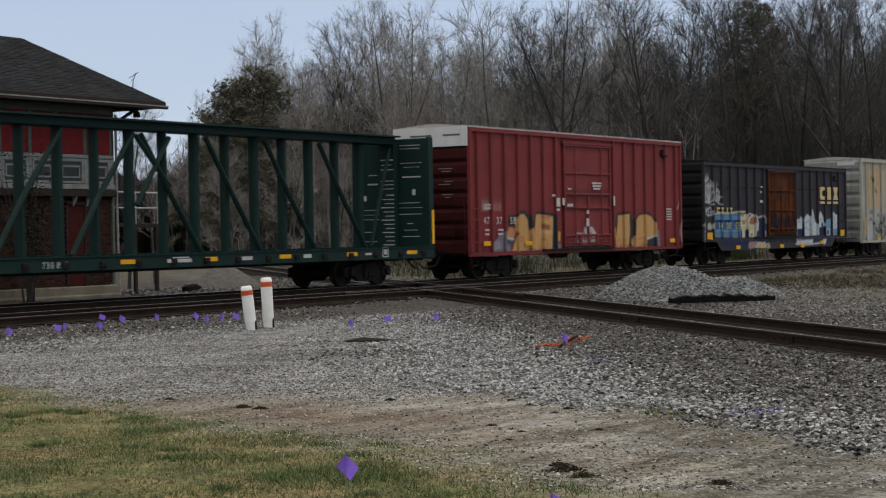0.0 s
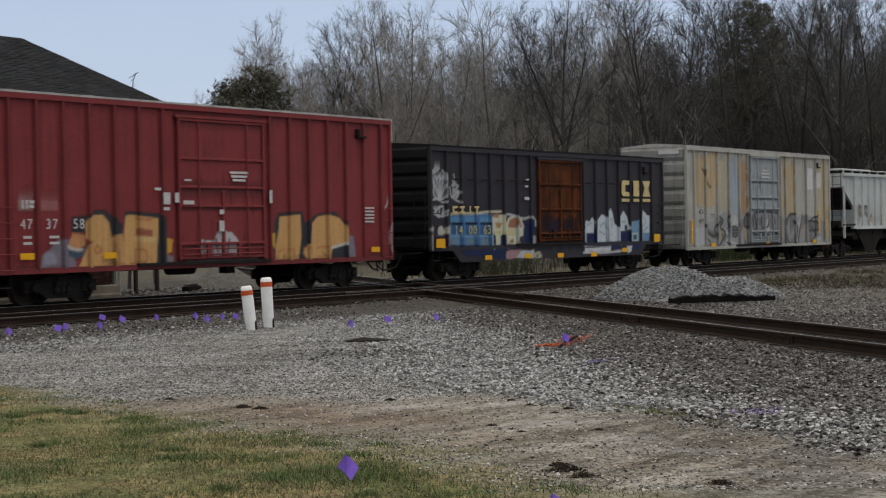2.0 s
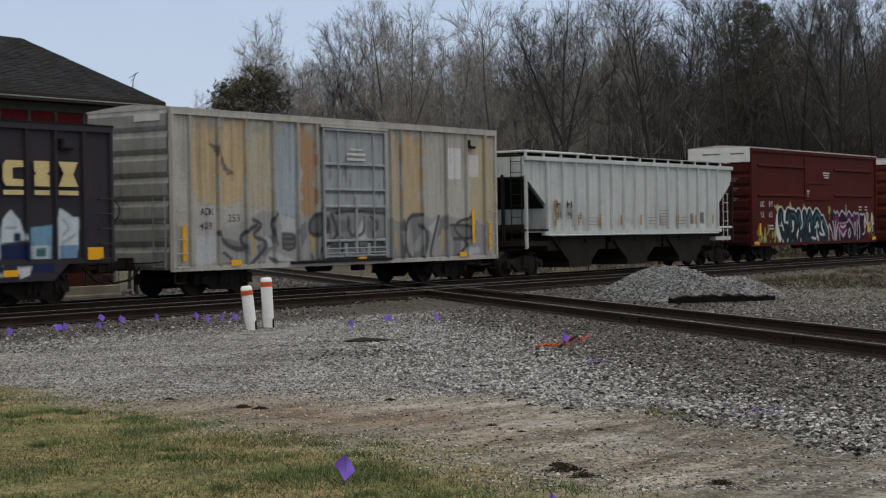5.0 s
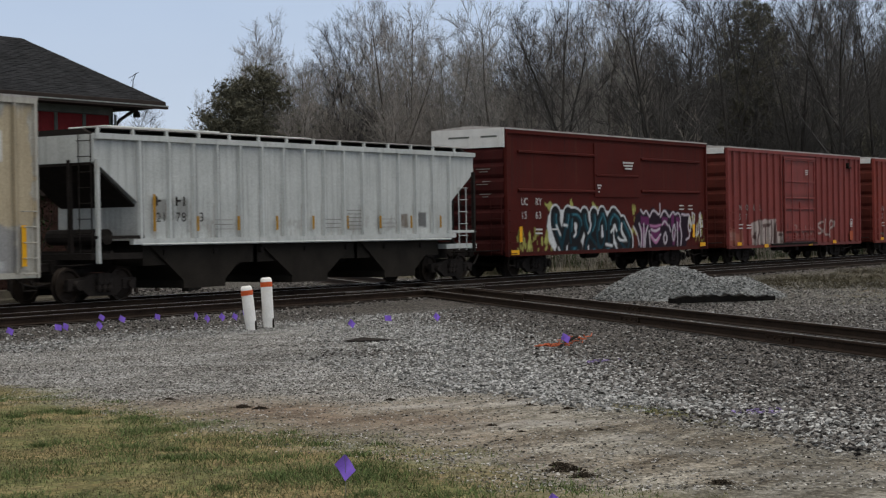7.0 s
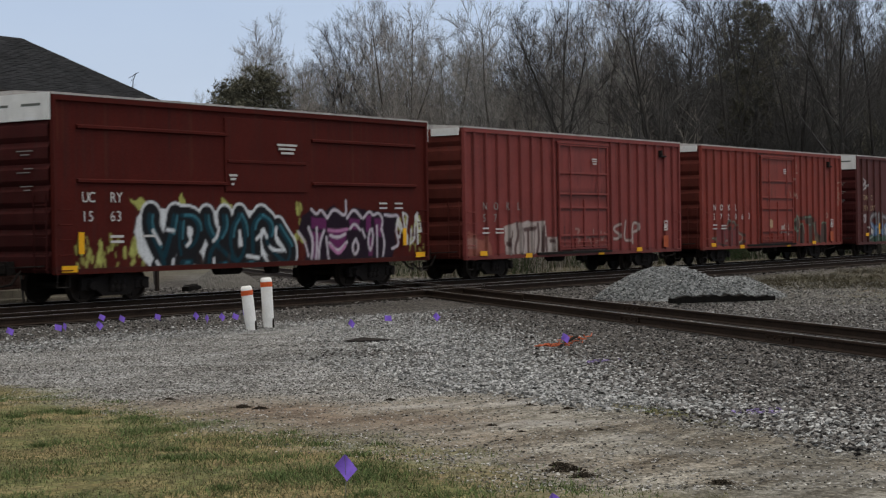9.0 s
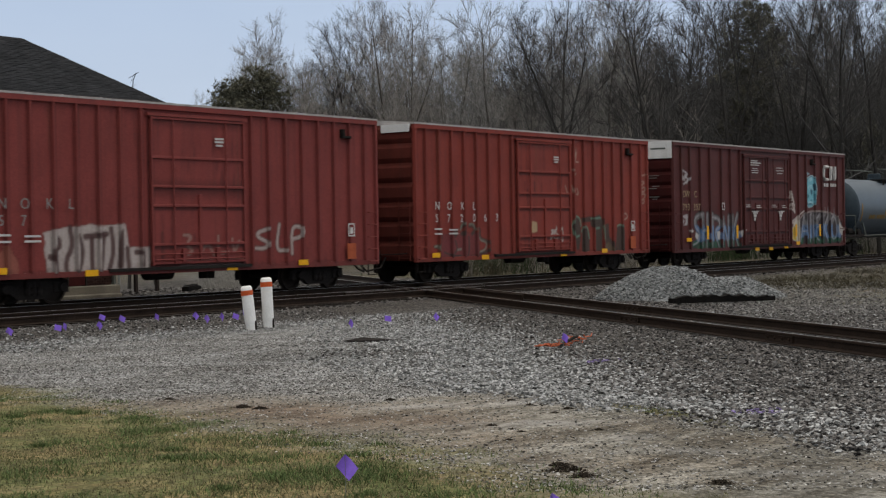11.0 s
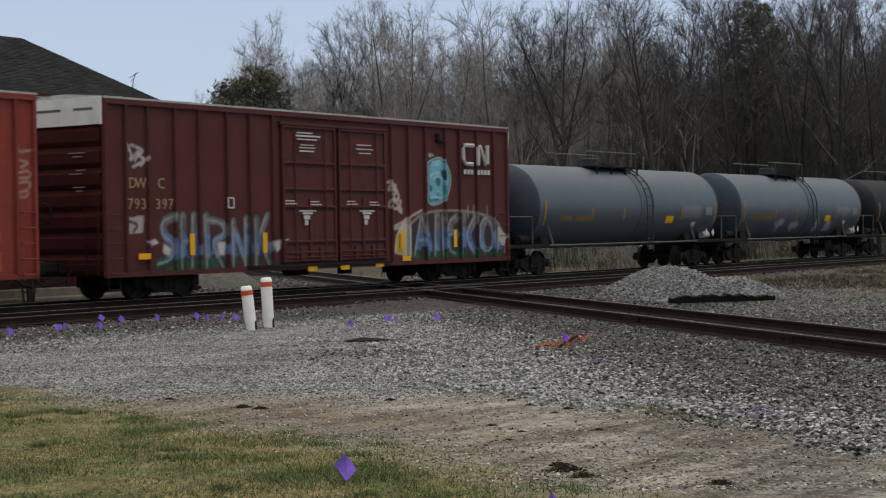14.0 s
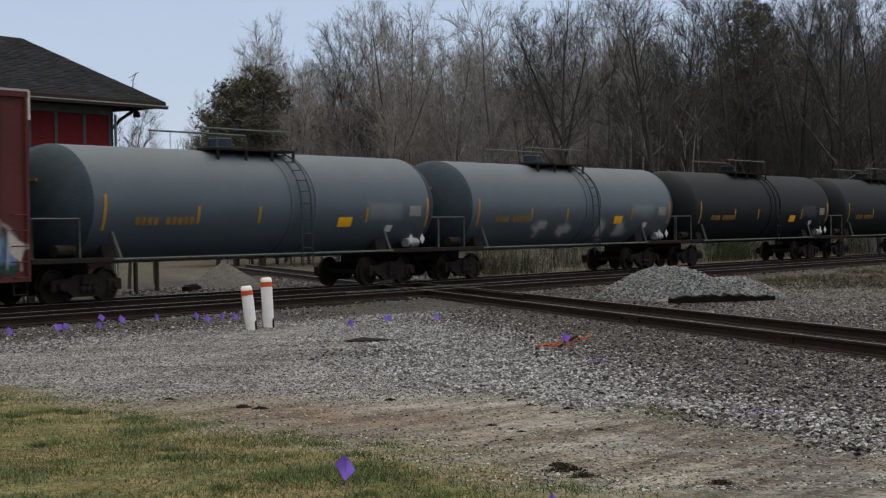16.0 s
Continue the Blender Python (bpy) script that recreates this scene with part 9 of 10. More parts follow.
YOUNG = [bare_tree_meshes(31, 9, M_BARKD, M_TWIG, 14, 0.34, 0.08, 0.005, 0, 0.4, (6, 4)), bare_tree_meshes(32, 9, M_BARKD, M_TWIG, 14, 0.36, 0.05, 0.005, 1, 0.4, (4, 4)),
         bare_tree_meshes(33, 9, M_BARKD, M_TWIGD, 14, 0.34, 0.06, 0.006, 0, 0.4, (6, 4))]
SKYLINE = ((-0.60, 215), (-0.53, 165), (-0.45, 100), (-0.40, 62), (-0.34, 98), (-0.24, 72), (-0.12, 25), (-0.05, 52), (0.05, 36), (0.15, 5), (0.3, -12), (0.7, -30), (1.4, -40))


def canopy(px, v):
    """Height of the wood at a share px of the view, for a tree v metres ahead."""
    return 1.6 + v * (410 - float(np.interp(px, [p for p, _ in SKYLINE], [q for _, q in SKYLINE]))) / 3000


def woods():
    rnd = random.Random(77)
    for px, v, q, m in ((0.27, 109, 1.0, BIG[0]), (0.505, 108, 1.02, BIG[1]), (-0.115, 116, 1.08, BARE[4]), (0.90, 108, 0.98, BIG[0]), (0.135, 113, 1.0, BARE[3]),
                        (0.66, 114, 1.0, BARE[1]), (-0.415, 122, 1.02, BARE[3]), (-0.375, 122, 0.95, BARE[0]), (-0.43, 124, 0.95, BARE[2]), (-0.2, 119, 1.05, BARE[1]),
                        (-0.3, 119, 0.98, BARE[4]), (0.985, 112, 1.0, BARE[5]), (0.02, 117, 1.02, BARE[0]), (0.80, 112, 0.97, BARE[1]), (0.38, 115, 1.0, BARE[0])):
        make_tree("bare_tree", "tall leafless tree with dark spreading limbs" if m in BIG else "tall leafless tree at the front of the wood", m, at_view(px, v), canopy(px, v) * q / 18, rnd.uniform(0, 360))
    for v, n, q in ((119, 12, 0.94), (127, 12, 0.96), (135, 12, 0.94), (145, 10, 0.92), (156, 9, 0.90)):
        for k in range(n):
            px = -0.44 + 1.56 * (k + rnd.uniform(0.1, 0.9)) / n
            w = v + rnd.uniform(-3, 3)
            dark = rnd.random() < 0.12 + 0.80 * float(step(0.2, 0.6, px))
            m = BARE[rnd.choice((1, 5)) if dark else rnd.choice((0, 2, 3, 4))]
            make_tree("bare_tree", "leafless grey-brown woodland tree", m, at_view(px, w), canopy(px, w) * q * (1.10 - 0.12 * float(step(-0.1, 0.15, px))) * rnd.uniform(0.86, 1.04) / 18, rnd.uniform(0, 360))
    for v, n in ((113, 17), (118, 15), (125, 13), (133, 12)):
        for k in range(n):
            px = -0.50 + 1.62 * (k + rnd.uniform(0.05, 0.95)) / n
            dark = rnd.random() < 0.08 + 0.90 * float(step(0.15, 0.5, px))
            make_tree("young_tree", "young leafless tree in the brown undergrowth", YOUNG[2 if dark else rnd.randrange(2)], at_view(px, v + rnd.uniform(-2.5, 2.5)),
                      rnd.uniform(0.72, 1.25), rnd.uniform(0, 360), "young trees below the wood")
    make_tree("bare_tree", "small leafless tree behind the tower", BARE[1], at_view(-0.71, 66), 0.40, 40, "trees behind the tower")
    make_tree("bare_tree", "small leafless tree behind the tower", BARE[4], at_view(-0.65, 72), 0.36, 140, "trees behind the tower")
    for px, v, h in ((-0.52, 150, 13), (-0.55, 158, 11.5), (-0.58, 165, 10.5), (-0.50, 146, 14), (-0.61, 170, 9.5), (-0.47, 140, 14)):
        make_tree("bare_tree", "leafless tree at the end of the wood", BARE[rnd.randrange(6)], at_view(px, v), h / 18, rnd.uniform(0, 360))


woods()


def snags():
    """Pale dead stems that stand out before the dark wood."""
    for k, (px, v, h, r) in enumerate(((0.445, 110, 12.4, 0.11), (0.425, 111, 11.0, 0.10), (0.55, 109, 8.6, 0.10), (0.41, 112, 9, 0.08), (0.19, 110, 9.5, 0.09), (-0.255, 117, 9, 0.10), (0.58, 112, 10.5, 0.08))):
        rnd = random.Random(k)
        g = Geo().tube(limb_points(Vector((0, 0, -0.4)), Vector((rnd.uniform(-.06, .06), 0, 1)), h, 7, rnd, 0.05, 0.02), r, 6, 0.03, caps=False)
        c = Geo()
        for _ in range(9):
            z = rnd.uniform(0.55, 0.98) * h
            c.tube(limb_points(Vector((0, 0, z)), Vector((rnd.uniform(-1, 1), rnd.uniform(-1, 1), 1.2)), rnd.uniform(0.8, 2.2), 3, rnd, 0.2, 0.1), 0.03, 4, 0.01, caps=False)
        make_tree("dead_tree", "pale bare dead tree stem", (g.mesh("trunk", M_PALE), c.mesh("crown", M_PALE)), at_view(px, v), 1, 0, "pale dead stems in the wood")


snags()


def pine_meshes(seed, h, width, low, boughs=120):
    """A pine with a broad domed crown of needle tufts."""
    rnd = random.Random(seed)
    trunk = Geo().tube(limb_points(Vector((0, 0, -0.5)), Vector((0, 0, 1)), h * 0.97, 8, rnd, 0.03, 0.05), 0.24, 7, 0.05, caps=False)
    crown = Geo()
    for k in range(boughs):
        q = (k + rnd.random()) / boughs
        f = low + (0.99 - low) * q
        a = rnd.uniform(0, 6.283)
        reach = width * math.sqrt(max(0.05, 1 - max(0.0, (q - 0.45) / 0.55) ** 2.4)) * (1 - 0.55 * rnd.random() ** 1.8)
        tip = Vector((math.cos(a) * reach, math.sin(a) * reach, f * h + rnd.uniform(-0.3, 0.3)))
        root = Vector((0, 0, f * h - 0.6))
        crown.tube([root, root.lerp(tip, 0.6) + Vector((0, 0, 0.15)), tip], 0.05, 4, 0.015, caps=False)
        for m in range(16):
            c = root.lerp(tip, 0.4 + 0.62 * rnd.random() ** 0.6) + Vector((rnd.gauss(0, .30), rnd.gauss(0, .30), rnd.gauss(0.1, .22)))
            for _ in range(11):
                d = Vector((rnd.gauss(0, 1), rnd.gauss(0, 1), rnd.gauss(0.35, 0.8))).normalized() * rnd.uniform(0.20, 0.40)
                s = d.cross(Vector((rnd.gauss(0, 1), rnd.gauss(0, 1), 1))).normalized() * 0.032
                n = len(crown.v)
                crown.v += [tuple(c + s), tuple(c - s), tuple(c + d)]
                crown.f.append((n, n + 1, n + 2))
    return trunk.mesh("trunk", M_BARKD), crown.mesh("crown", M_PINE)


PINE, SMALL_PINE = pine_meshes(31, 13, 2.9, 0.22, 150), pine_meshes(33, 13, 2.6, 0.15, 60)
make_tree("pine_tree", "dark green round-topped pine at the edge of the wood", PINE, at_view(-0.408, 118), 1.05, 10, "pines in the wood")
make_tree("pine_tree", "dark green pine at the edge of the wood", PINE, at_view(-0.468, 119), 1.0, 100, "pines in the wood")
make_tree("pine_tree", "dark green pine among bare trees", SMALL_PINE, at_view(-0.508, 121), 0.82, 200, "pines in the wood")
make_tree("pine_tree", "tall dark pine rising behind bare trees", pine_meshes(32, 18.6, 2.7, 0.50), at_view(0.705, 122), 0.98, 60, "pines in the wood")
make_tree("pine_tree", "low dark evergreen far behind the tracks", SMALL_PINE, at_view(-0.62, 160), 0.55, 200, "pines in the wood")
for px, v, q in ((0.80, 128, 0.78), (0.875, 131, 0.86), (0.95, 127, 0.82), (1.02, 131, 0.9), (0.62, 135, 0.6)):
    make_tree("pine_tree", "shaded evergreen standing deep in the wood", SMALL_PINE, at_view(px, v), q, px * 900, "pines in the wood")


def thicket_mesh(seed, h, n, mat, r=0.02, wide=2.2, side=0.5):
    rnd = random.Random(seed)
    g = Geo()
    for _ in range(n):
        a = Vector((rnd.gauss(0, wide * 0.5), rnd.gauss(0, wide * 0.5), -0.2))
        hh = h * rnd.uniform(0.4, 1.0)
        b = a + Vector((rnd.gauss(0, .22), rnd.gauss(0, .22), 1)) * hh
        sliver(g, a, b, r, rnd)
        for _ in range(9):
            s = a.lerp(b, rnd.uniform(0.2, 0.97))
            t = s + Vector((rnd.gauss(0, side), rnd.gauss(0, side), rnd.uniform(0.1, 1.0))) * hh * rnd.uniform(0.1, 0.3)
            sliver(g, s, t, r * 0.55, rnd)
            sliver(g, s.lerp(t, 0.5), s.lerp(t, 0.5) + Vector((rnd.gauss(0, .5), rnd.gauss(0, .5), rnd.uniform(0.1, .8))) * hh * 0.12, r * 0.45, rnd)
    return g.mesh("thicket", mat)


def brush():
    rnd = random.Random(5)
    low = [thicket_mesh(8, 1.5, 60, M_WEED, 0.014, 1.4), thicket_mesh(9, 2.4, 55, M_TWIG, 0.014, 1.5), thicket_mesh(10, 1.8, 55, M_LEAF, 0.016, 1.5)]
    for k in range(110):
        x = 52 + k * 0.75
        y = 37.2 + rnd.uniform(0, 7) + 0.02 * k
        if abs((x - CROSS_P.x) * CROSS_N.x + (y - CROSS_P.y) * CROSS_N.y) < 5:
            continue
        o = tagged(new("low_brush", low[rnd.randrange(3)]), "brown dead weeds along the far track", "shrub", "weeds by the track", kind="stuff")
        o.matrix_basis = pose(x, y, float(ground_z(x, y)), 0, 0, rnd.uniform(0, 360)) @ Matrix.Scale(rnd.uniform(0.6, 1.1), 4)
    for k in range(60):             # low dead weeds on the dirt past the stone heap
        v, u = rnd.uniform(50, 74), 0
        u = v * rnd.uniform(0.19, 0.275)
        x, y = v * FWD.x + u * RGT.x, v * FWD.y + u * RGT.y
        if y > 24.5:
            continue
        o = tagged(new("low_weeds", low[0]), "low brown dead weeds on bare dirt", "weeds", "weeds on the dirt", kind="stuff")
        o.matrix_basis = pose(x, y, float(ground_z(x, y)) - 0.05, 0, 0, rnd.uniform(0, 360)) @ Matrix.Diagonal((0.8, 0.8, rnd.uniform(0.14, 0.30), 1))


brush()


def far_woods():
    """Plain distance behind the wood: a ragged brown-grey mass of far trees."""
    rnd = random.Random(9)
    g, n = Geo(), 1750
    for k in range(n + 1):
        px = -0.95 + 2.40 * k / n
        v = 184 + 4 * math.sin(k * 0.13) + rnd.uniform(-1, 1)
        q = FWD * v + RGT * (v * px * 0.2613)
        top = canopy(px, v) * 0.60 * (1 + 0.05 * math.sin(k * 0.05) + 0.04 * math.sin(k * 0.21 + 1)) + rnd.uniform(-0.3, 0.9) * (k % 2)
        g.v += [(q.x, q.y, -1.5), (q.x, q.y, top * 0.6), (q.x, q.y, top)]
        if k:
            b = 3 * k
            g.f += [(b - 3, b, b + 1, b - 2), (b - 2, b + 1, b + 2, b - 1)]
    rs = np.random.RandomState(9)
    for k in range(150):            # rounded far crowns of fine boughs and twigs over the mass
        px = -0.60 + 1.85 * (k + rnd.random()) / 150
        v = 176 + rnd.uniform(-7, 4)
        q = FWD * v + RGT * (v * px * 0.2613)
        top = canopy(px, v) * rnd.uniform(0.76, 0.95)
        c, r = Vector((q.x, q.y, top * 0.70)), Vector((2.9, 2.9, top * 0.29)) * rnd.uniform(0.85, 1.15)
        d = rs.normal(0, 1, (300, 3))
        d /= np.linalg.norm(d, axis=1)[:, None]
        tip = np.array(c) + d * np.array(r) * (rs.uniform(0.25, 1, 300) ** 0.6)[:, None]
        foot = tip - (d * 0.6 + np.array((0, 0, 0.8)) + rs.normal(0, 0.35, d.shape)) * rs.uniform(0.9, 2.4, 300)[:, None]
        v3 = sliver_field(foot, tip, 0.030, rs)
        n = len(g.v)
        g.v += v3.tolist()
        g.f += (np.arange(len(v3)).reshape(-1, 3) + n).tolist()
    lone("far_woods", g, M_FARWOOD, "far brown-grey bare woodland in the distance", "woods", kind="structure")


far_woods()


def shrub(at, h, w, seed, label):
    rnd = random.Random(seed)
    t = thing("evergreen_shrub", label, "shrub", at)
    st, lv = Geo(), Geo()
    for _ in range(26):
        tip = Vector((rnd.gauss(0, w * .4), rnd.gauss(0, w * .4), h * rnd.uniform(0.4, 1)))
        pts = [Vector((rnd.gauss(0, .1), rnd.gauss(0, .1), -0.2)), tip * 0.5 + Vector((0, 0, 0.2)), tip]
        st.tube(pts, 0.03, 4, 0.008, caps=False)
        for _ in range(55):
            c = pts[1].lerp(tip, rnd.uniform(-0.4, 1.05)) + Vector((rnd.gauss(0, .2), rnd.gauss(0, .2), rnd.gauss(0, .2)))
            d = Vector((rnd.gauss(0, 1), rnd.gauss(0, 1), rnd.gauss(0, .7))).normalized() * rnd.uniform(0.06, 0.12)
            s = d.cross(Vector((0.2, 0.3, 1))).normalized() * 0.035
            lv.add([c, c + d * 0.5 + s, c + d, c + d * 0.5 - s], [(0, 1, 2, 3)])
    tagged(part("stem_mass", st, M_BARKD, t), kind="stuff")
    tagged(part("leaf_mass", lv, M_LEAF, t), kind="stuff")


shrub((35.1, 38.6, -0.4), 4.6, 1.1, 3, "dark evergreen shrub growing against the tower")


# ---- loose stone, grass and small things on the ground ----
def scatter(name, n, pick, size, mat, label, seed, flat=0.7):
    """Many small broken stones as one object."""
    rs = np.random.RandomState(seed)
    x, y = pick(rs, n)
    n = len(x)
    base = np.array([(1, 0, 0), (-.5, .87, 0), (-.5, -.87, 0), (.5, .5, .8), (-.75, .1, .6), (.3, -.7, .7), (0, 0, -.7)])
    faces = np.array([(0, 1, 3), (1, 4, 3), (1, 2, 4), (2, 5, 4), (2, 0, 5), (0, 3, 5), (3, 4, 5)])
    s = rs.uniform(size[0], size[1], n) * np.where(rs.rand(n) < 0.06, 1.5, 1)
    p = base[None] * (1 + rs.uniform(-.35, .35, (n, 7, 3))) * s[:, None, None]
    p[:, :, 2] *= flat
    a, b = rs.uniform(0, 6.283, n), rs.uniform(-.6, .6, n)
    ca, sa, cb, sb = np.cos(a)[:, None], np.sin(a)[:, None], np.cos(b)[:, None], np.sin(b)[:, None]
    px, py, pz = p[..., 0], p[..., 1], p[..., 2]
    px, pz = px * cb - pz * sb, px * sb + pz * cb
    px, py = px * ca - py * sa, px * sa + py * ca
    z = HEIGHT_OF(x, y)
    v = np.stack([px + x[:, None], py + y[:, None], pz + (z + s * 0.12)[:, None]], -1).reshape(-1, 3)
    f = (faces[None] + (np.arange(n) * 7)[:, None, None]).reshape(-1, 3)
    me = bpy.data.meshes.new(name)
    me.from_pydata(v.tolist(), [], f.tolist())
    me.materials.append(mat)
    return tagged(new(name, me), label, "gravel", kind="stuff")


def HEIGHT_OF(x, y):
    return ground_z(x, y)


def from_view(rs, n, v0, v1, u0=-0.29, u1=0.29, near=1.0):
    """Spots spread over the strip of ground v0 to v1 metres ahead, closer together near the eye."""
    t = rs.rand(n) ** near
    v = v0 + (v1 - v0) * t
    u = v * rs.uniform(u0, u1, n)
    return v * FWD.x + u * RGT.x, v * FWD.y + u * RGT.y


def on_ballast(rs, n, oily=False):
    x, y = from_view(rs, n * 2, 11.5, 40, -0.28, 0.28, 1.3)
    g, d, b = zones(x, y)
    off = (x - CROSS_P.x) * CROSS_N.x + (y - CROSS_P.y) * CROSS_N.y
    clear = (np.abs(np.abs(off) - 0.7545) > 0.10) & (y < 25.9)
    k = (b * (1 - 0.9 * d) * (1 - g) > rs.rand(len(x))) & clear
    dark = ground_dark(x, y) > rs.rand(len(x))
    k &= dark if oily else ~dark
    return x[k], y[k]


def on_gravel(rs, n):
    x, y = from_view(rs, n * 2, 11, 32, -0.28, 0.28, 1.3)
    g, d, b = zones(x, y)
    k = (1 - b) * (1 - g) * (1 - 0.84 * d) > rs.rand(len(x))
    return x[k], y[k]


def on_bed(rs, n):
    """Stones lying between the rails and ties."""
    x = rs.uniform(22, 75, n)
    y = rs.uniform(25.0, 33.5, n)
    k = np.ones(n, bool)
    for c in (TRACK_NEAR, TRACK_FAR):
        k &= np.abs(np.abs(y - c) - 0.7545) > 0.12
    return x[k], y[k]


scatter("ballast_stones", 58000, on_ballast, (0.014, 0.032), M_STONE, "grey crushed stone ballast beside the tracks", 1)
scatter("oily_ballast_stones", 52000, lambda rs, n: on_ballast(rs, n, True), (0.015, 0.034), M_STONED, "dark oily crushed stone beside the rails", 11)
scatter("gravel_stones", 46000, on_gravel, (0.006, 0.015), M_PEBBLE, "small grey gravel pressed into the dirt", 2, 0.5)
scatter("dark_gravel_stones", 26000, on_gravel, (0.006, 0.016), M_PEBBLED, "small dark gravel pressed into the dirt", 22, 0.5)
scatter("track_bed_stones", 9000, on_bed, (0.025, 0.05), M_STONED, "crushed stone between the ties", 3)


def on_back(rs, n):
    v = rs.uniform(36, 56, n)
    u = rs.uniform(6.5, 15, n)
    x, y = v * FWD.x + u * RGT.x, v * FWD.y + u * RGT.y
    k = (y < 25.5) & (rs.rand(n) < 0.9 - 0.35 * step(42, 48, v))
    return x[k], y[k]


def on_wedge(rs, n):
    v, u = rs.uniform(38, 62, n), rs.uniform(1.0, 8.0, n)
    x, y = v * FWD.x + u * RGT.x, v * FWD.y + u * RGT.y
    off = (x - CROSS_P.x) * CROSS_N.x + (y - CROSS_P.y) * CROSS_N.y
    k = (y < 25.6) & (off > 1.0)
    return x[k], y[k]


def on_yard(rs, n):
    """Ground behind the tracks, beside the tower."""
    x, y = rs.uniform(40, 58, n), 34.0 + 11 * rs.rand(n) ** 1.3
    off = (x - CROSS_P.x) * CROSS_N.x + (y - CROSS_P.y) * CROSS_N.y
    k = np.abs(np.abs(off) - 0.7545) > 0.12
    return x[k], y[k]


def paint_marks(rs, n):
    """Two spots sprayed with marking paint."""
    k = rs.rand(n) < 0.65
    x = np.where(k, 15.10, 21.62) + rs.normal(0, 0.16, n)
    return x, np.where(k, 6.58, 11.88) + rs.normal(0, 0.12, n)


scatter("yard_stones", 9000, on_yard, (0.03, 0.06), M_STONED, "dark crushed stone behind the tracks", 15)
scatter("painted_stones", 110, paint_marks, (0.015, 0.030), M_PURPLE, "stones marked with faded purple paint", 16)
scatter("wedge_stones", 14000, on_wedge, (0.02, 0.045), M_STONED, "brown-grey stone in the wedge between the tracks", 14)
scatter("trackside_stones", 11000, on_back, (0.022, 0.042), M_STONEM, "grey crushed stone beyond the crossing track", 4)


def grass(name, n, mat, label, seed, tufts, height):
    """Short blades on the winter lawn."""
    rs = np.random.RandomState(seed)
    if tufts:
        cx, cy = from_view(rs, tufts, 9.6, 20, -0.29, 0.12, 1.5)
        k = rs.randint(0, tufts, n)
        wide = rs.uniform(0.05, 0.24, tufts)[k]
        x, y = cx[k] + rs.normal(0, 1, n) * wide, cy[k] + rs.normal(0, 1, n) * wide
    else:
        x, y = from_view(rs, n, 9.4, 23, -0.29, 0.18, 1.5)
    g, d, b = zones(x, y)
    patch = np.clip(0.62 + 0.9 * wobble(x * 1.6, y * 1.6, 31, 4), 0.05, 1)
    k = g ** 1.5 * patch > rs.rand(n) * 0.9
    x, y = x[k], y[k]
    m = len(x)
    z = ground_z(x, y)
    h = rs.uniform(0.4, 1, m) * height
    a, lean = rs.uniform(0, 6.283, m), rs.normal(0, 0.7, (m, 2)) * h[:, None]
    w = 0.0045
    v = np.stack([np.stack([x + np.cos(a) * w, y + np.sin(a) * w, z - 0.005], -1), np.stack([x - np.cos(a) * w, y - np.sin(a) * w, z - 0.005], -1),
                  np.stack([x + lean[:, 0], y + lean[:, 1], z + h], -1)], 1).reshape(-1, 3)
    me = bpy.data.meshes.new(name)
    me.from_pydata(v.tolist(), [], np.arange(3 * m).reshape(-1, 3).tolist())
    me.materials.append(mat)
    return tagged(new(name, me), label, "grass", kind="stuff")


grass("dry_grass", 130000, M_BLADE, "short straw-coloured winter grass", 5, 0, 0.027)
grass("green_grass", 52000, M_GREENBLADE, "fresh green tufts in the winter grass", 6, 240, 0.056)


def mound(u, v):
    """Height of the stone heap above the ground."""
    def hump(cu, cv, r, h):
        q = np.clip(1 - np.hypot((u - cu), (v - cv) * 0.9) / r, 0, 1)
        return h * (q ** 0.85) * (1 - 0.25 * q ** 4)
    w = 1 + 0.10 * wobble(u * 1.2, v * 1.2, 8)
    return np.maximum(hump(6.05, 46, 2.0, 1.18), hump(7.75, 46, 1.55, 0.72)) * w


def stone_heap():
    t = thing("stone_heap", "heap of blue-grey crushed stone beside the tracks", "gravel pile", None)
    us, vs = np.linspace(3.6, 9.8, 90), np.linspace(43.4, 48.6, 70)
    U, V = np.meshgrid(us, vs)
    X, Y = V * FWD.x + U * RGT.x, V * FWD.y + U * RGT.y
    H = mound(U, V)
    Z = ground_z(X, Y) + H - 0.03
    i = np.arange(U.size).reshape(U.shape)
    g = Geo()
    g.v = np.stack([X, Y, Z], -1).reshape(-1, 3).tolist()
    g.f = np.stack([i[:-1, :-1], i[:-1, 1:], i[1:, 1:], i[1:, :-1]], -1).reshape(-1, 4).tolist()
    part("heap_core", g, M_STONEB, t)
    return t


heap = stone_heap()


def on_heap(rs, n):
    u, v = rs.uniform(3.9, 9.4, n), rs.uniform(43.9, 48, n)
    k = mound(u, v) > 0.02
    return v[k] * FWD.x + u[k] * RGT.x, v[k] * FWD.y + u[k] * RGT.y


def HEIGHT_OF(x, y):
    return ground_z(x, y) + mound(x * RGT.x + y * RGT.y, x * FWD.x + y * FWD.y) - 0.02


stones = scatter("heap_stones", 15000, on_heap, (0.020, 0.042), M_STONEB, "broken stones of the heap", 8, 0.8)


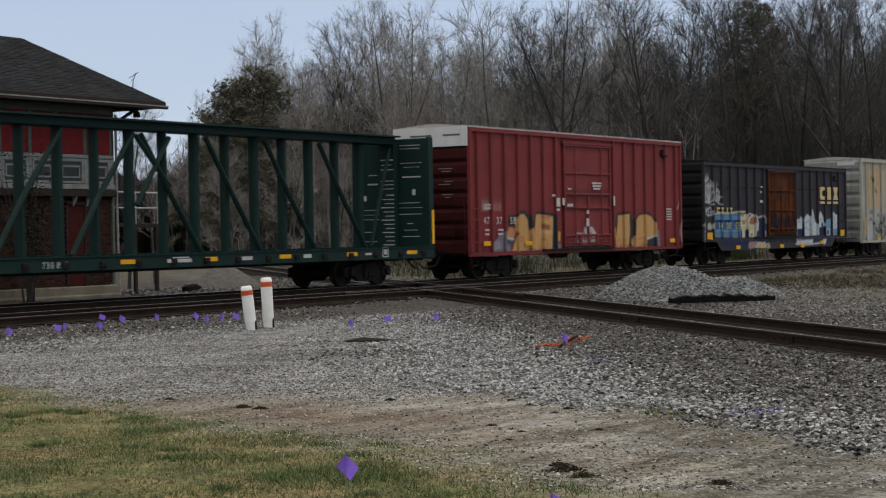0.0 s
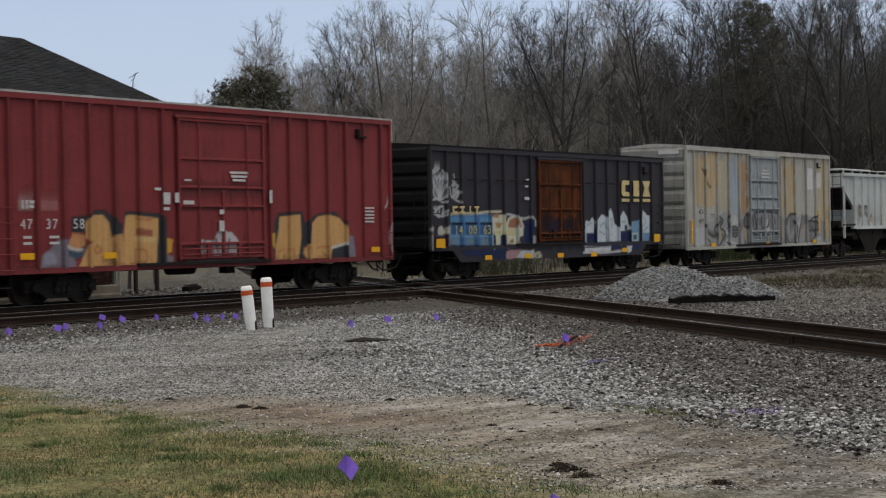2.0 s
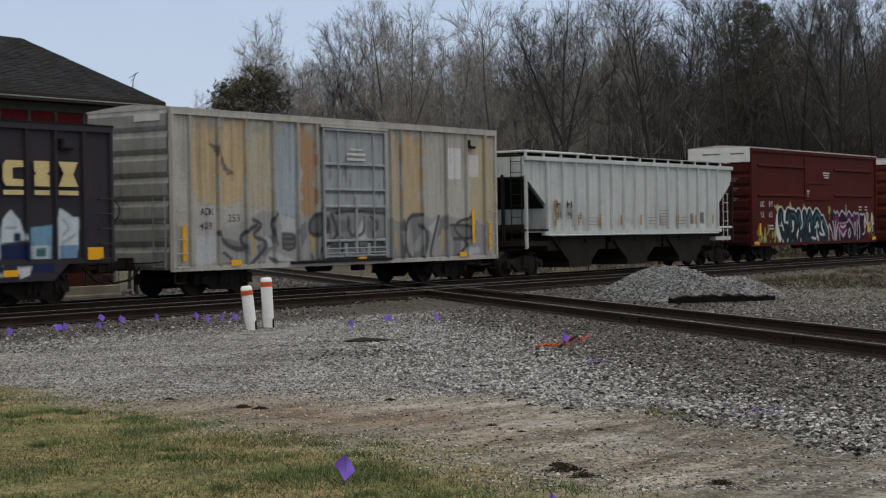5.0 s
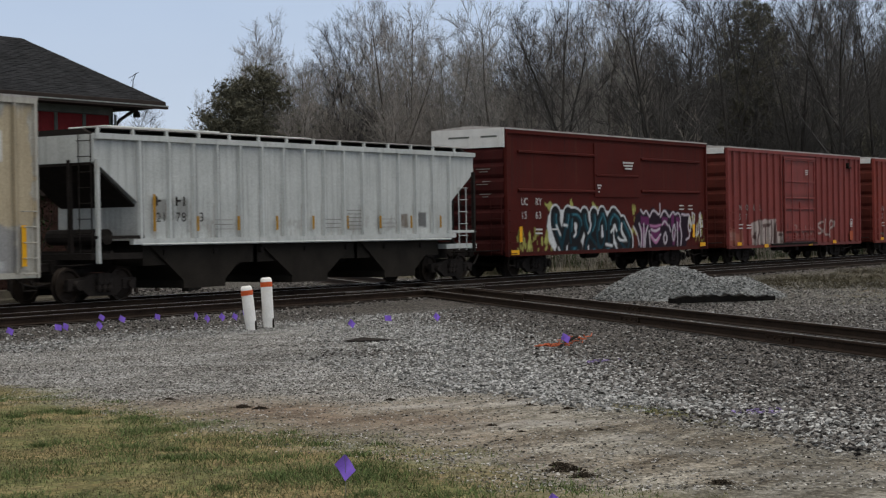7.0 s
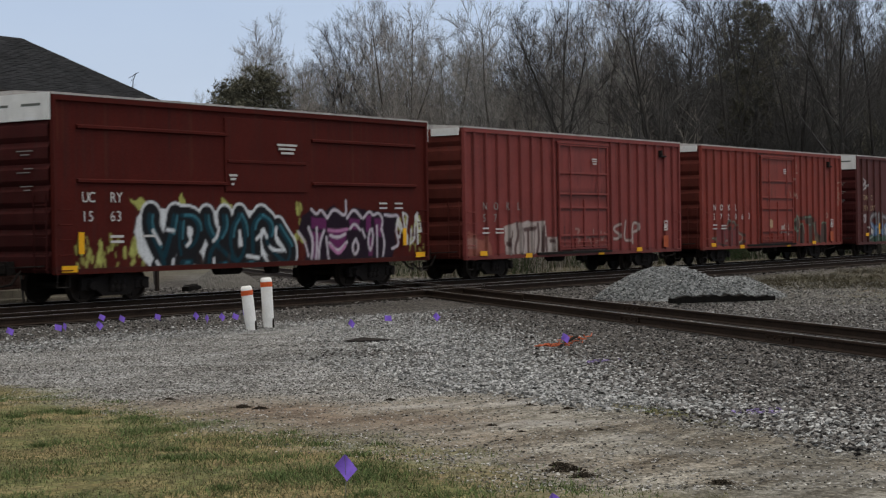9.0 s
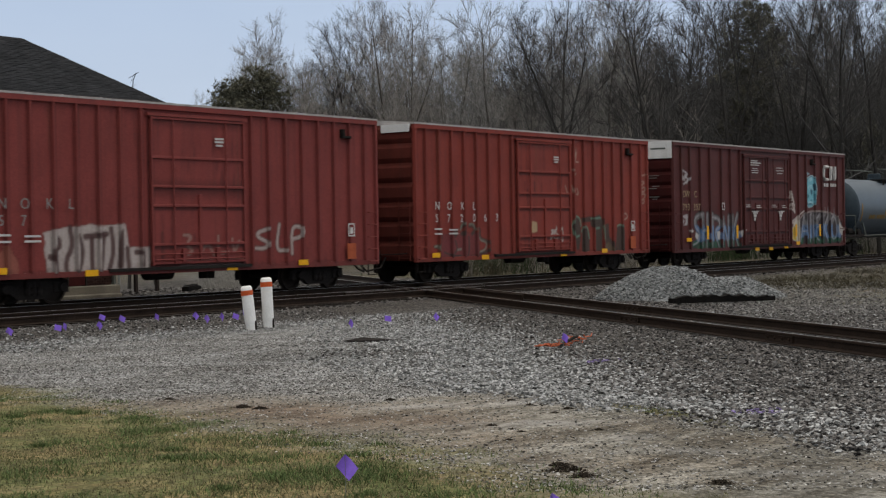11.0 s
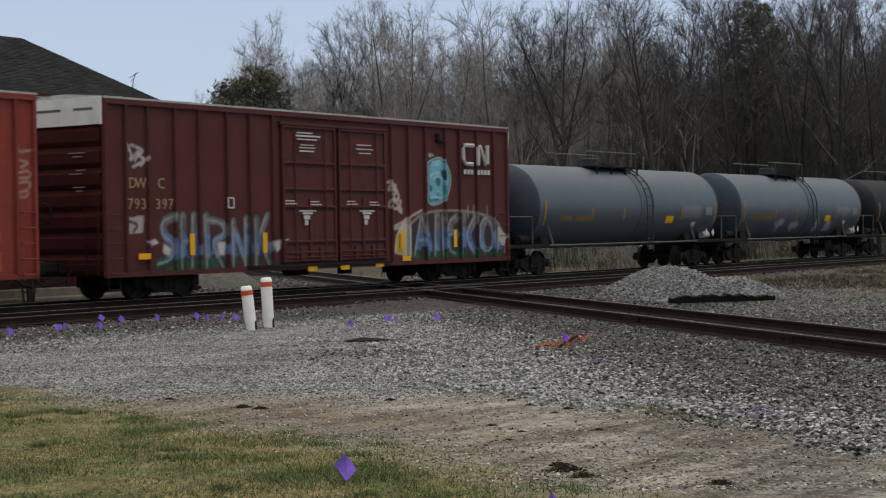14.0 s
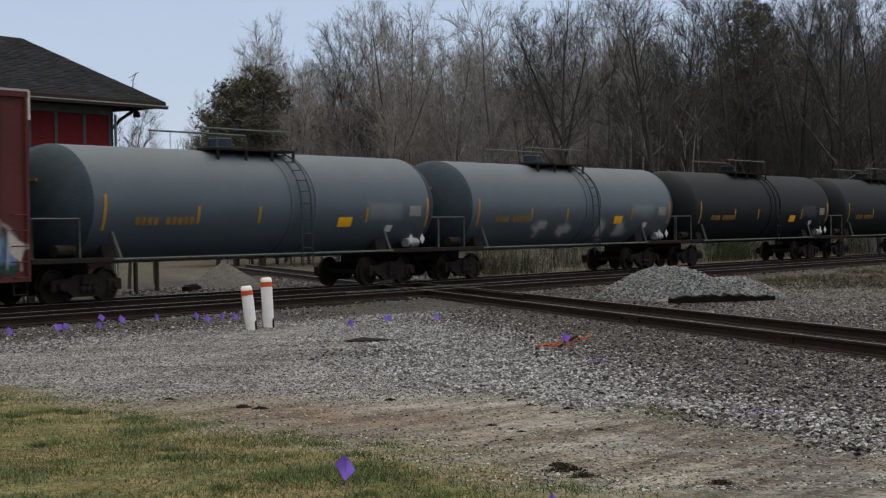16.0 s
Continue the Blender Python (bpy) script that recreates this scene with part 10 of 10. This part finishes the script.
def far_heap(x, y, r, h):
    """A low heap of grey gravel behind the tracks."""
    t = thing("gravel_heap", "low heap of grey gravel behind the tracks", "gravel pile", (x, y, float(ground_z(x, y)) - 0.05))
    rs = np.random.RandomState(6)
    g = Geo()
    n = 60
    q = np.linspace(-1.1, 1.1, n)
    X, Y = np.meshgrid(q * r, q * r)
    Z = h * np.clip(1 - np.hypot(X, Y) / r, 0, 1) ** 0.8 * (1 + 0.12 * wobble(X * 1.5, Y * 1.5, 4)) + rs.uniform(0, 0.05, X.shape)
    i = np.arange(n * n).reshape(n, n)
    g.v = np.stack([X, Y, Z], -1).reshape(-1, 3).tolist()
    g.f = np.stack([i[:-1, :-1], i[:-1, 1:], i[1:, 1:], i[1:, :-1]], -1).reshape(-1, 4).tolist()
    part("heap_core", g, M_STONEF, t)


far_heap(47.6, 41.9, 1.45, 0.95)


def old_tie(x, y, z, turn, length=2.7, tilt=0.0):
    rnd = random.Random(round(x * 10))
    g, n = Geo(), 26
    for k in range(n + 1):
        a = -length / 2 + length * k / n
        q = 1 - 0.35 * max(0, abs(k / n - 0.5) * 2 - 0.75) * rnd.uniform(0.5, 3.0)
        top = 0.19 * q + rnd.uniform(-.045, .020) - 0.06 * (k > 0.72 * n)
        g.v += [(a, -0.12 * q, 0.0), (a, -0.125 * q, top * .9), (a, -0.09, top), (a, 0.09, top + rnd.uniform(-.01, .01)), (a, 0.12, top * .9), (a, 0.12, 0.0)]
        if k:
            b = 6 * k
            g.f += [(b - 6 + j, b - 6 + (j + 1) % 6, b + (j + 1) % 6, b + j) for j in range(6)]
    g.f += [(5, 4, 3, 2, 1, 0), tuple(6 * n + j for j in range(6))]
    o = lone("old_timber_tie", g, M_TARRED, "discarded black creosoted timber tie on the ground", "railway tie", group="discarded ties")
    o.matrix_basis = pose(x, y, z, 0, tilt, turn)
    return o


gz0 = lambda q: float(ground_z(q.x, q.y))
qa, qb = Vector((37.6, 18.64)), Vector((39.95, 16.95))
old_tie(*((qa + qb) / 2), gz0(qa) + 0.05, math.degrees(math.atan2(qb.y - qa.y, qb.x - qa.x)), 2.9)
for k, (x, y, z, a) in enumerate(((43.9, 40.2, -0.52, 10), (44.6, 40.7, -0.53, -15), (44.2, 40.4, -0.30, 32), (45.6, 41.2, -0.53, 60))):
    old_tie(x, y, z, a, 2.5)


def marker_post(at, h, lean, back):
    t = thing("marker_post", "white plastic pipeline marker post with an orange band", "marker post", None, "pair of marker posts")
    t.matrix_basis = pose(*at, back, lean, 0)
    part("sleeve", Geo().lathe([(0.15, 0.112), (0.22, 0.117), (h - 0.10, 0.119), (h - 0.03, 0.114), (h, 0.085), (h, 0.0)], "z", 20), M_POST, t, smooth=True)
    part("band", Geo().lathe([(h - 0.19, 0.119), (h - 0.19, 0.123), (h - 0.09, 0.123), (h - 0.09, 0.119)], "z", 20), M_BAND, t, "orange band")
    g = Geo()
    for s in (-1, 1):
        g.prism([(-0.10, -0.06 + 0.06 * s), (0.10, -0.06 + 0.06 * s), (0.10, 0.0 + 0.06 * s), (-0.10, 0.0 + 0.06 * s)], "z", -0.15, 0.27)
    part("stake", Geo().lathe([(-0.12, 0.10), (0.16, 0.108)], "z", 12), M_POST, t, "off-white foot")
    part("slot", Geo().box(0.0, 0.03, -0.135, -0.10, 0.02, 0.20), M_STEEL, t)
    part("screw", Geo().lathe([(-0.145, 0.001), (-0.145, 0.02), (-0.12, 0.02)], "y", 8, (0.1, 0, h - 0.34)), M_STEEL, t)
    return t


gz = lambda x, y: float(ground_z(x, y))
marker_post((26.25, 22.40, gz(26.25, 22.40) - 0.02), 0.92, -3.6, -5.0)
marker_post((27.05, 22.62, gz(27.05, 22.62) - 0.02), 1.05, -1.2, -1.8)


FLAGS = []


def flag(x, y, face, z_flag, tilt=0.0):
    """A small survey flag on a wire."""
    zg = gz(x, y)
    t = thing("survey_flag", "small purple plastic survey flag on a wire stake", "flag", (x, y, zg), "purple survey flags")
    h = z_flag - zg + 0.06
    part("wire", Geo().tube([(0, 0, -0.1), (0.004, 0, h * 0.5), (0, 0, h)], 0.0022, 5), M_WIRE, t)
    g, n = Geo(), 7
    for k in range(n):
        s = k / (n - 1)
        yy = 0.012 * math.sin(s * 4.2)
        g.v += [(s * 0.125, yy, -0.10 - 0.02 * s), (s * 0.125, yy, 0.0 - 0.02 * s), (s * 0.125, yy + 0.0012, -0.10 - 0.02 * s), (s * 0.125, yy + 0.0012, 0.0 - 0.02 * s)]
        if k:
            b = 4 * k
            g.f += [(b - 4, b, b + 1, b - 3), (b - 2, b - 1, b + 3, b + 2)]
    c = part("flag_sheet", g, M_FLAG, t)
    c.matrix_basis = pose(0, 0, h, 0, tilt, face)
    FLAGS.append((c, h, face, tilt))


rf = random.Random(12)
for k, (x, y) in enumerate([(20.25, 22.84), (21.17, 22.65), (21.63, 22.91), (22.26, 22.66), (24.44, 24.84), (24.07, 23.91), (24.79, 23.66), (25.56, 23.29),
                            (24.76, 22.27), (25.36, 22.42), (25.43, 22.17), (26.39, 22.75), (24.17, 18.32), (25.46, 18.50), (26.77, 18.23), (21.91, 12.64)]):
    flag(x, y, -56 + rf.uniform(-35, 35), -0.0, rf.uniform(-5, 40))
flag(8.60, 6.58, -62, 0.13, 38)
flag(8.32, 4.89, -40, 0.045, 30)


def scraps():
    rnd = random.Random(3)
    t = thing("orange_netting", "torn scraps of orange plastic netting on the ballast", "litter", None)
    for k in range(26):
        s = k / 25
        x, y = 23.2 + 2.3 * s + rnd.gauss(0, .10), 13.75 + 0.55 * s + rnd.gauss(0, .10)
        z = gz(x, y) + 0.03
        pts = [(x + rnd.uniform(-.12, .12), y + rnd.uniform(-.12, .12), z + rnd.uniform(0, .06)) for _ in range(3)]
        part("strip", Geo().tube(pts, 0.006 + 0.006 * rnd.random(), 4), M_ORANGE, t)
    g = Geo().tube([(23.9, 13.85, gz(23.9, 13.85) + 0.03), (24.6, 14.0, gz(24.6, 14.0) + 0.12), (25.1, 14.2, gz(25, 14.1) + 0.10)], 0.025, 5)
    lone("stick", g, M_TIE, "dark stick lying on the orange netting", "litter")
    x, y = 24.0, 17.8
    g = Geo()
    pts = [(-0.42, 0.0), (-0.1, 0.10), (0.45, -0.02), (0.15, -0.10)]
    g.add([(a, b, 0.01 + 0.05 * (k == 1)) for k, (a, b) in enumerate(pts)] + [(a, b, -0.02) for a, b in pts], [(0, 1, 2, 3), (0, 4, 5, 1), (1, 5, 6, 2), (2, 6, 7, 3), (3, 7, 4, 0)])
    o = lone("plastic_scrap", g, M_STEEL, "dark scrap of sheeting on the gravel", "litter")
    o.matrix_basis = pose(x, y, gz(x, y) + 0.02, 0, 0, -50)
    for x, y, r in ((10.44, 6.02, 0.12), (10.66, 6.20, 0.07), (10.22, 5.76, 0.09), (10.38, 4.80, 0.08), (13.63, 11.77, 0.08), (13.62, 11.52, 0.07), (15.28, 9.46, 0.04), (14.84, 8.98, 0.04),
                    (14.71, 8.44, 0.05), (12.93, 8.22, 0.04), (11.90, 7.40, 0.03), (15.01, 10.85, 0.06), (12.74, 7.89, 0.03), (12.60, 7.70, 0.03), (12.94, 7.12, 0.04), (13.97, 13.14, 0.05), (14.20, 8.30, 0.03)):
        t = thing("soil_clod", "crumbled lump of dark turned soil on the dirt", "soil", (x, y, gz(x, y)), "clods of soil")
        g = Geo()
        for _ in range(int(60 + 4200 * r)):
            u, w = rnd.gauss(0, r * 0.55), rnd.gauss(0, r * 0.30)
            s = rnd.uniform(0.005, 0.016) * (0.7 + 1.6 * r)
            c = Vector((u * RGT.x + w * FWD.x, u * RGT.y + w * FWD.y, rnd.uniform(0, 0.42 * r) * math.exp(-(u / r) ** 2 - (w / r) ** 2 * 4)))
            pts = [c + Vector((rnd.gauss(0, 1), rnd.gauss(0, 1), rnd.gauss(0, .7))).normalized() * s for _ in range(4)]
            g.add(pts, [(0, 1, 2), (0, 3, 1), (1, 3, 2), (0, 2, 3)])
        tagged(part("crumb_mass", g, M_SOIL, t), kind="stuff")


M_SOIL = material("dark_soil", (0.062, 0.050, 0.038), 1.0, vary=0.5, scale=14, fine=60, bump=0.9)
scraps()


def mast():
    """A small aerial clamped to the hip of the tower's roof."""
    t = thing("antenna", "small bent television aerial on the tower roof", "antenna", (40.72, 39.69, 6.42))
    part("mast", Geo().tube([(0, 0, 0), (0.02, -0.01, 0.34), (0.10, -0.08, 0.58)], 0.014, 6), M_STEEL, t)
    part("aerial", Geo().tube([(-0.10, 0.08, 0.40), (0.16, -0.13, 0.60)], 0.008, 4).tube([(-0.03, 0.03, 0.30), (0.02, -0.02, 0.50)], 0.008, 4), M_STEEL, t)


mast()


# ---- what moves ----
def motions():
    for car, s0 in CARS:
        walk(car, [(t, pose(s0 - travel(t), TRACK_FAR, 0)) for t in range(17)])
    ticks = [k / 30 for k in range(481)]
    turns = [(t, math.degrees(travel(t) / WHEEL_R)) for t in ticks]
    for w, x in WHEELSETS:
        walk(w, [(t, pose(x, 0, WHEEL_R, 0, -a, 0)) for t, a in turns])
    for k, (f, h, face, tilt) in enumerate(FLAGS):      # flags flutter in the wind
        big = k == 16
        walk(f, [(t * 0.5, pose(0, 0, h, 0, tilt + (9 if big else 7) * math.sin(t * 1.7 + k), face + (10 if big else 16) * math.sin(t * 1.13 + 2 * k))) for t in range(33)])


motions()
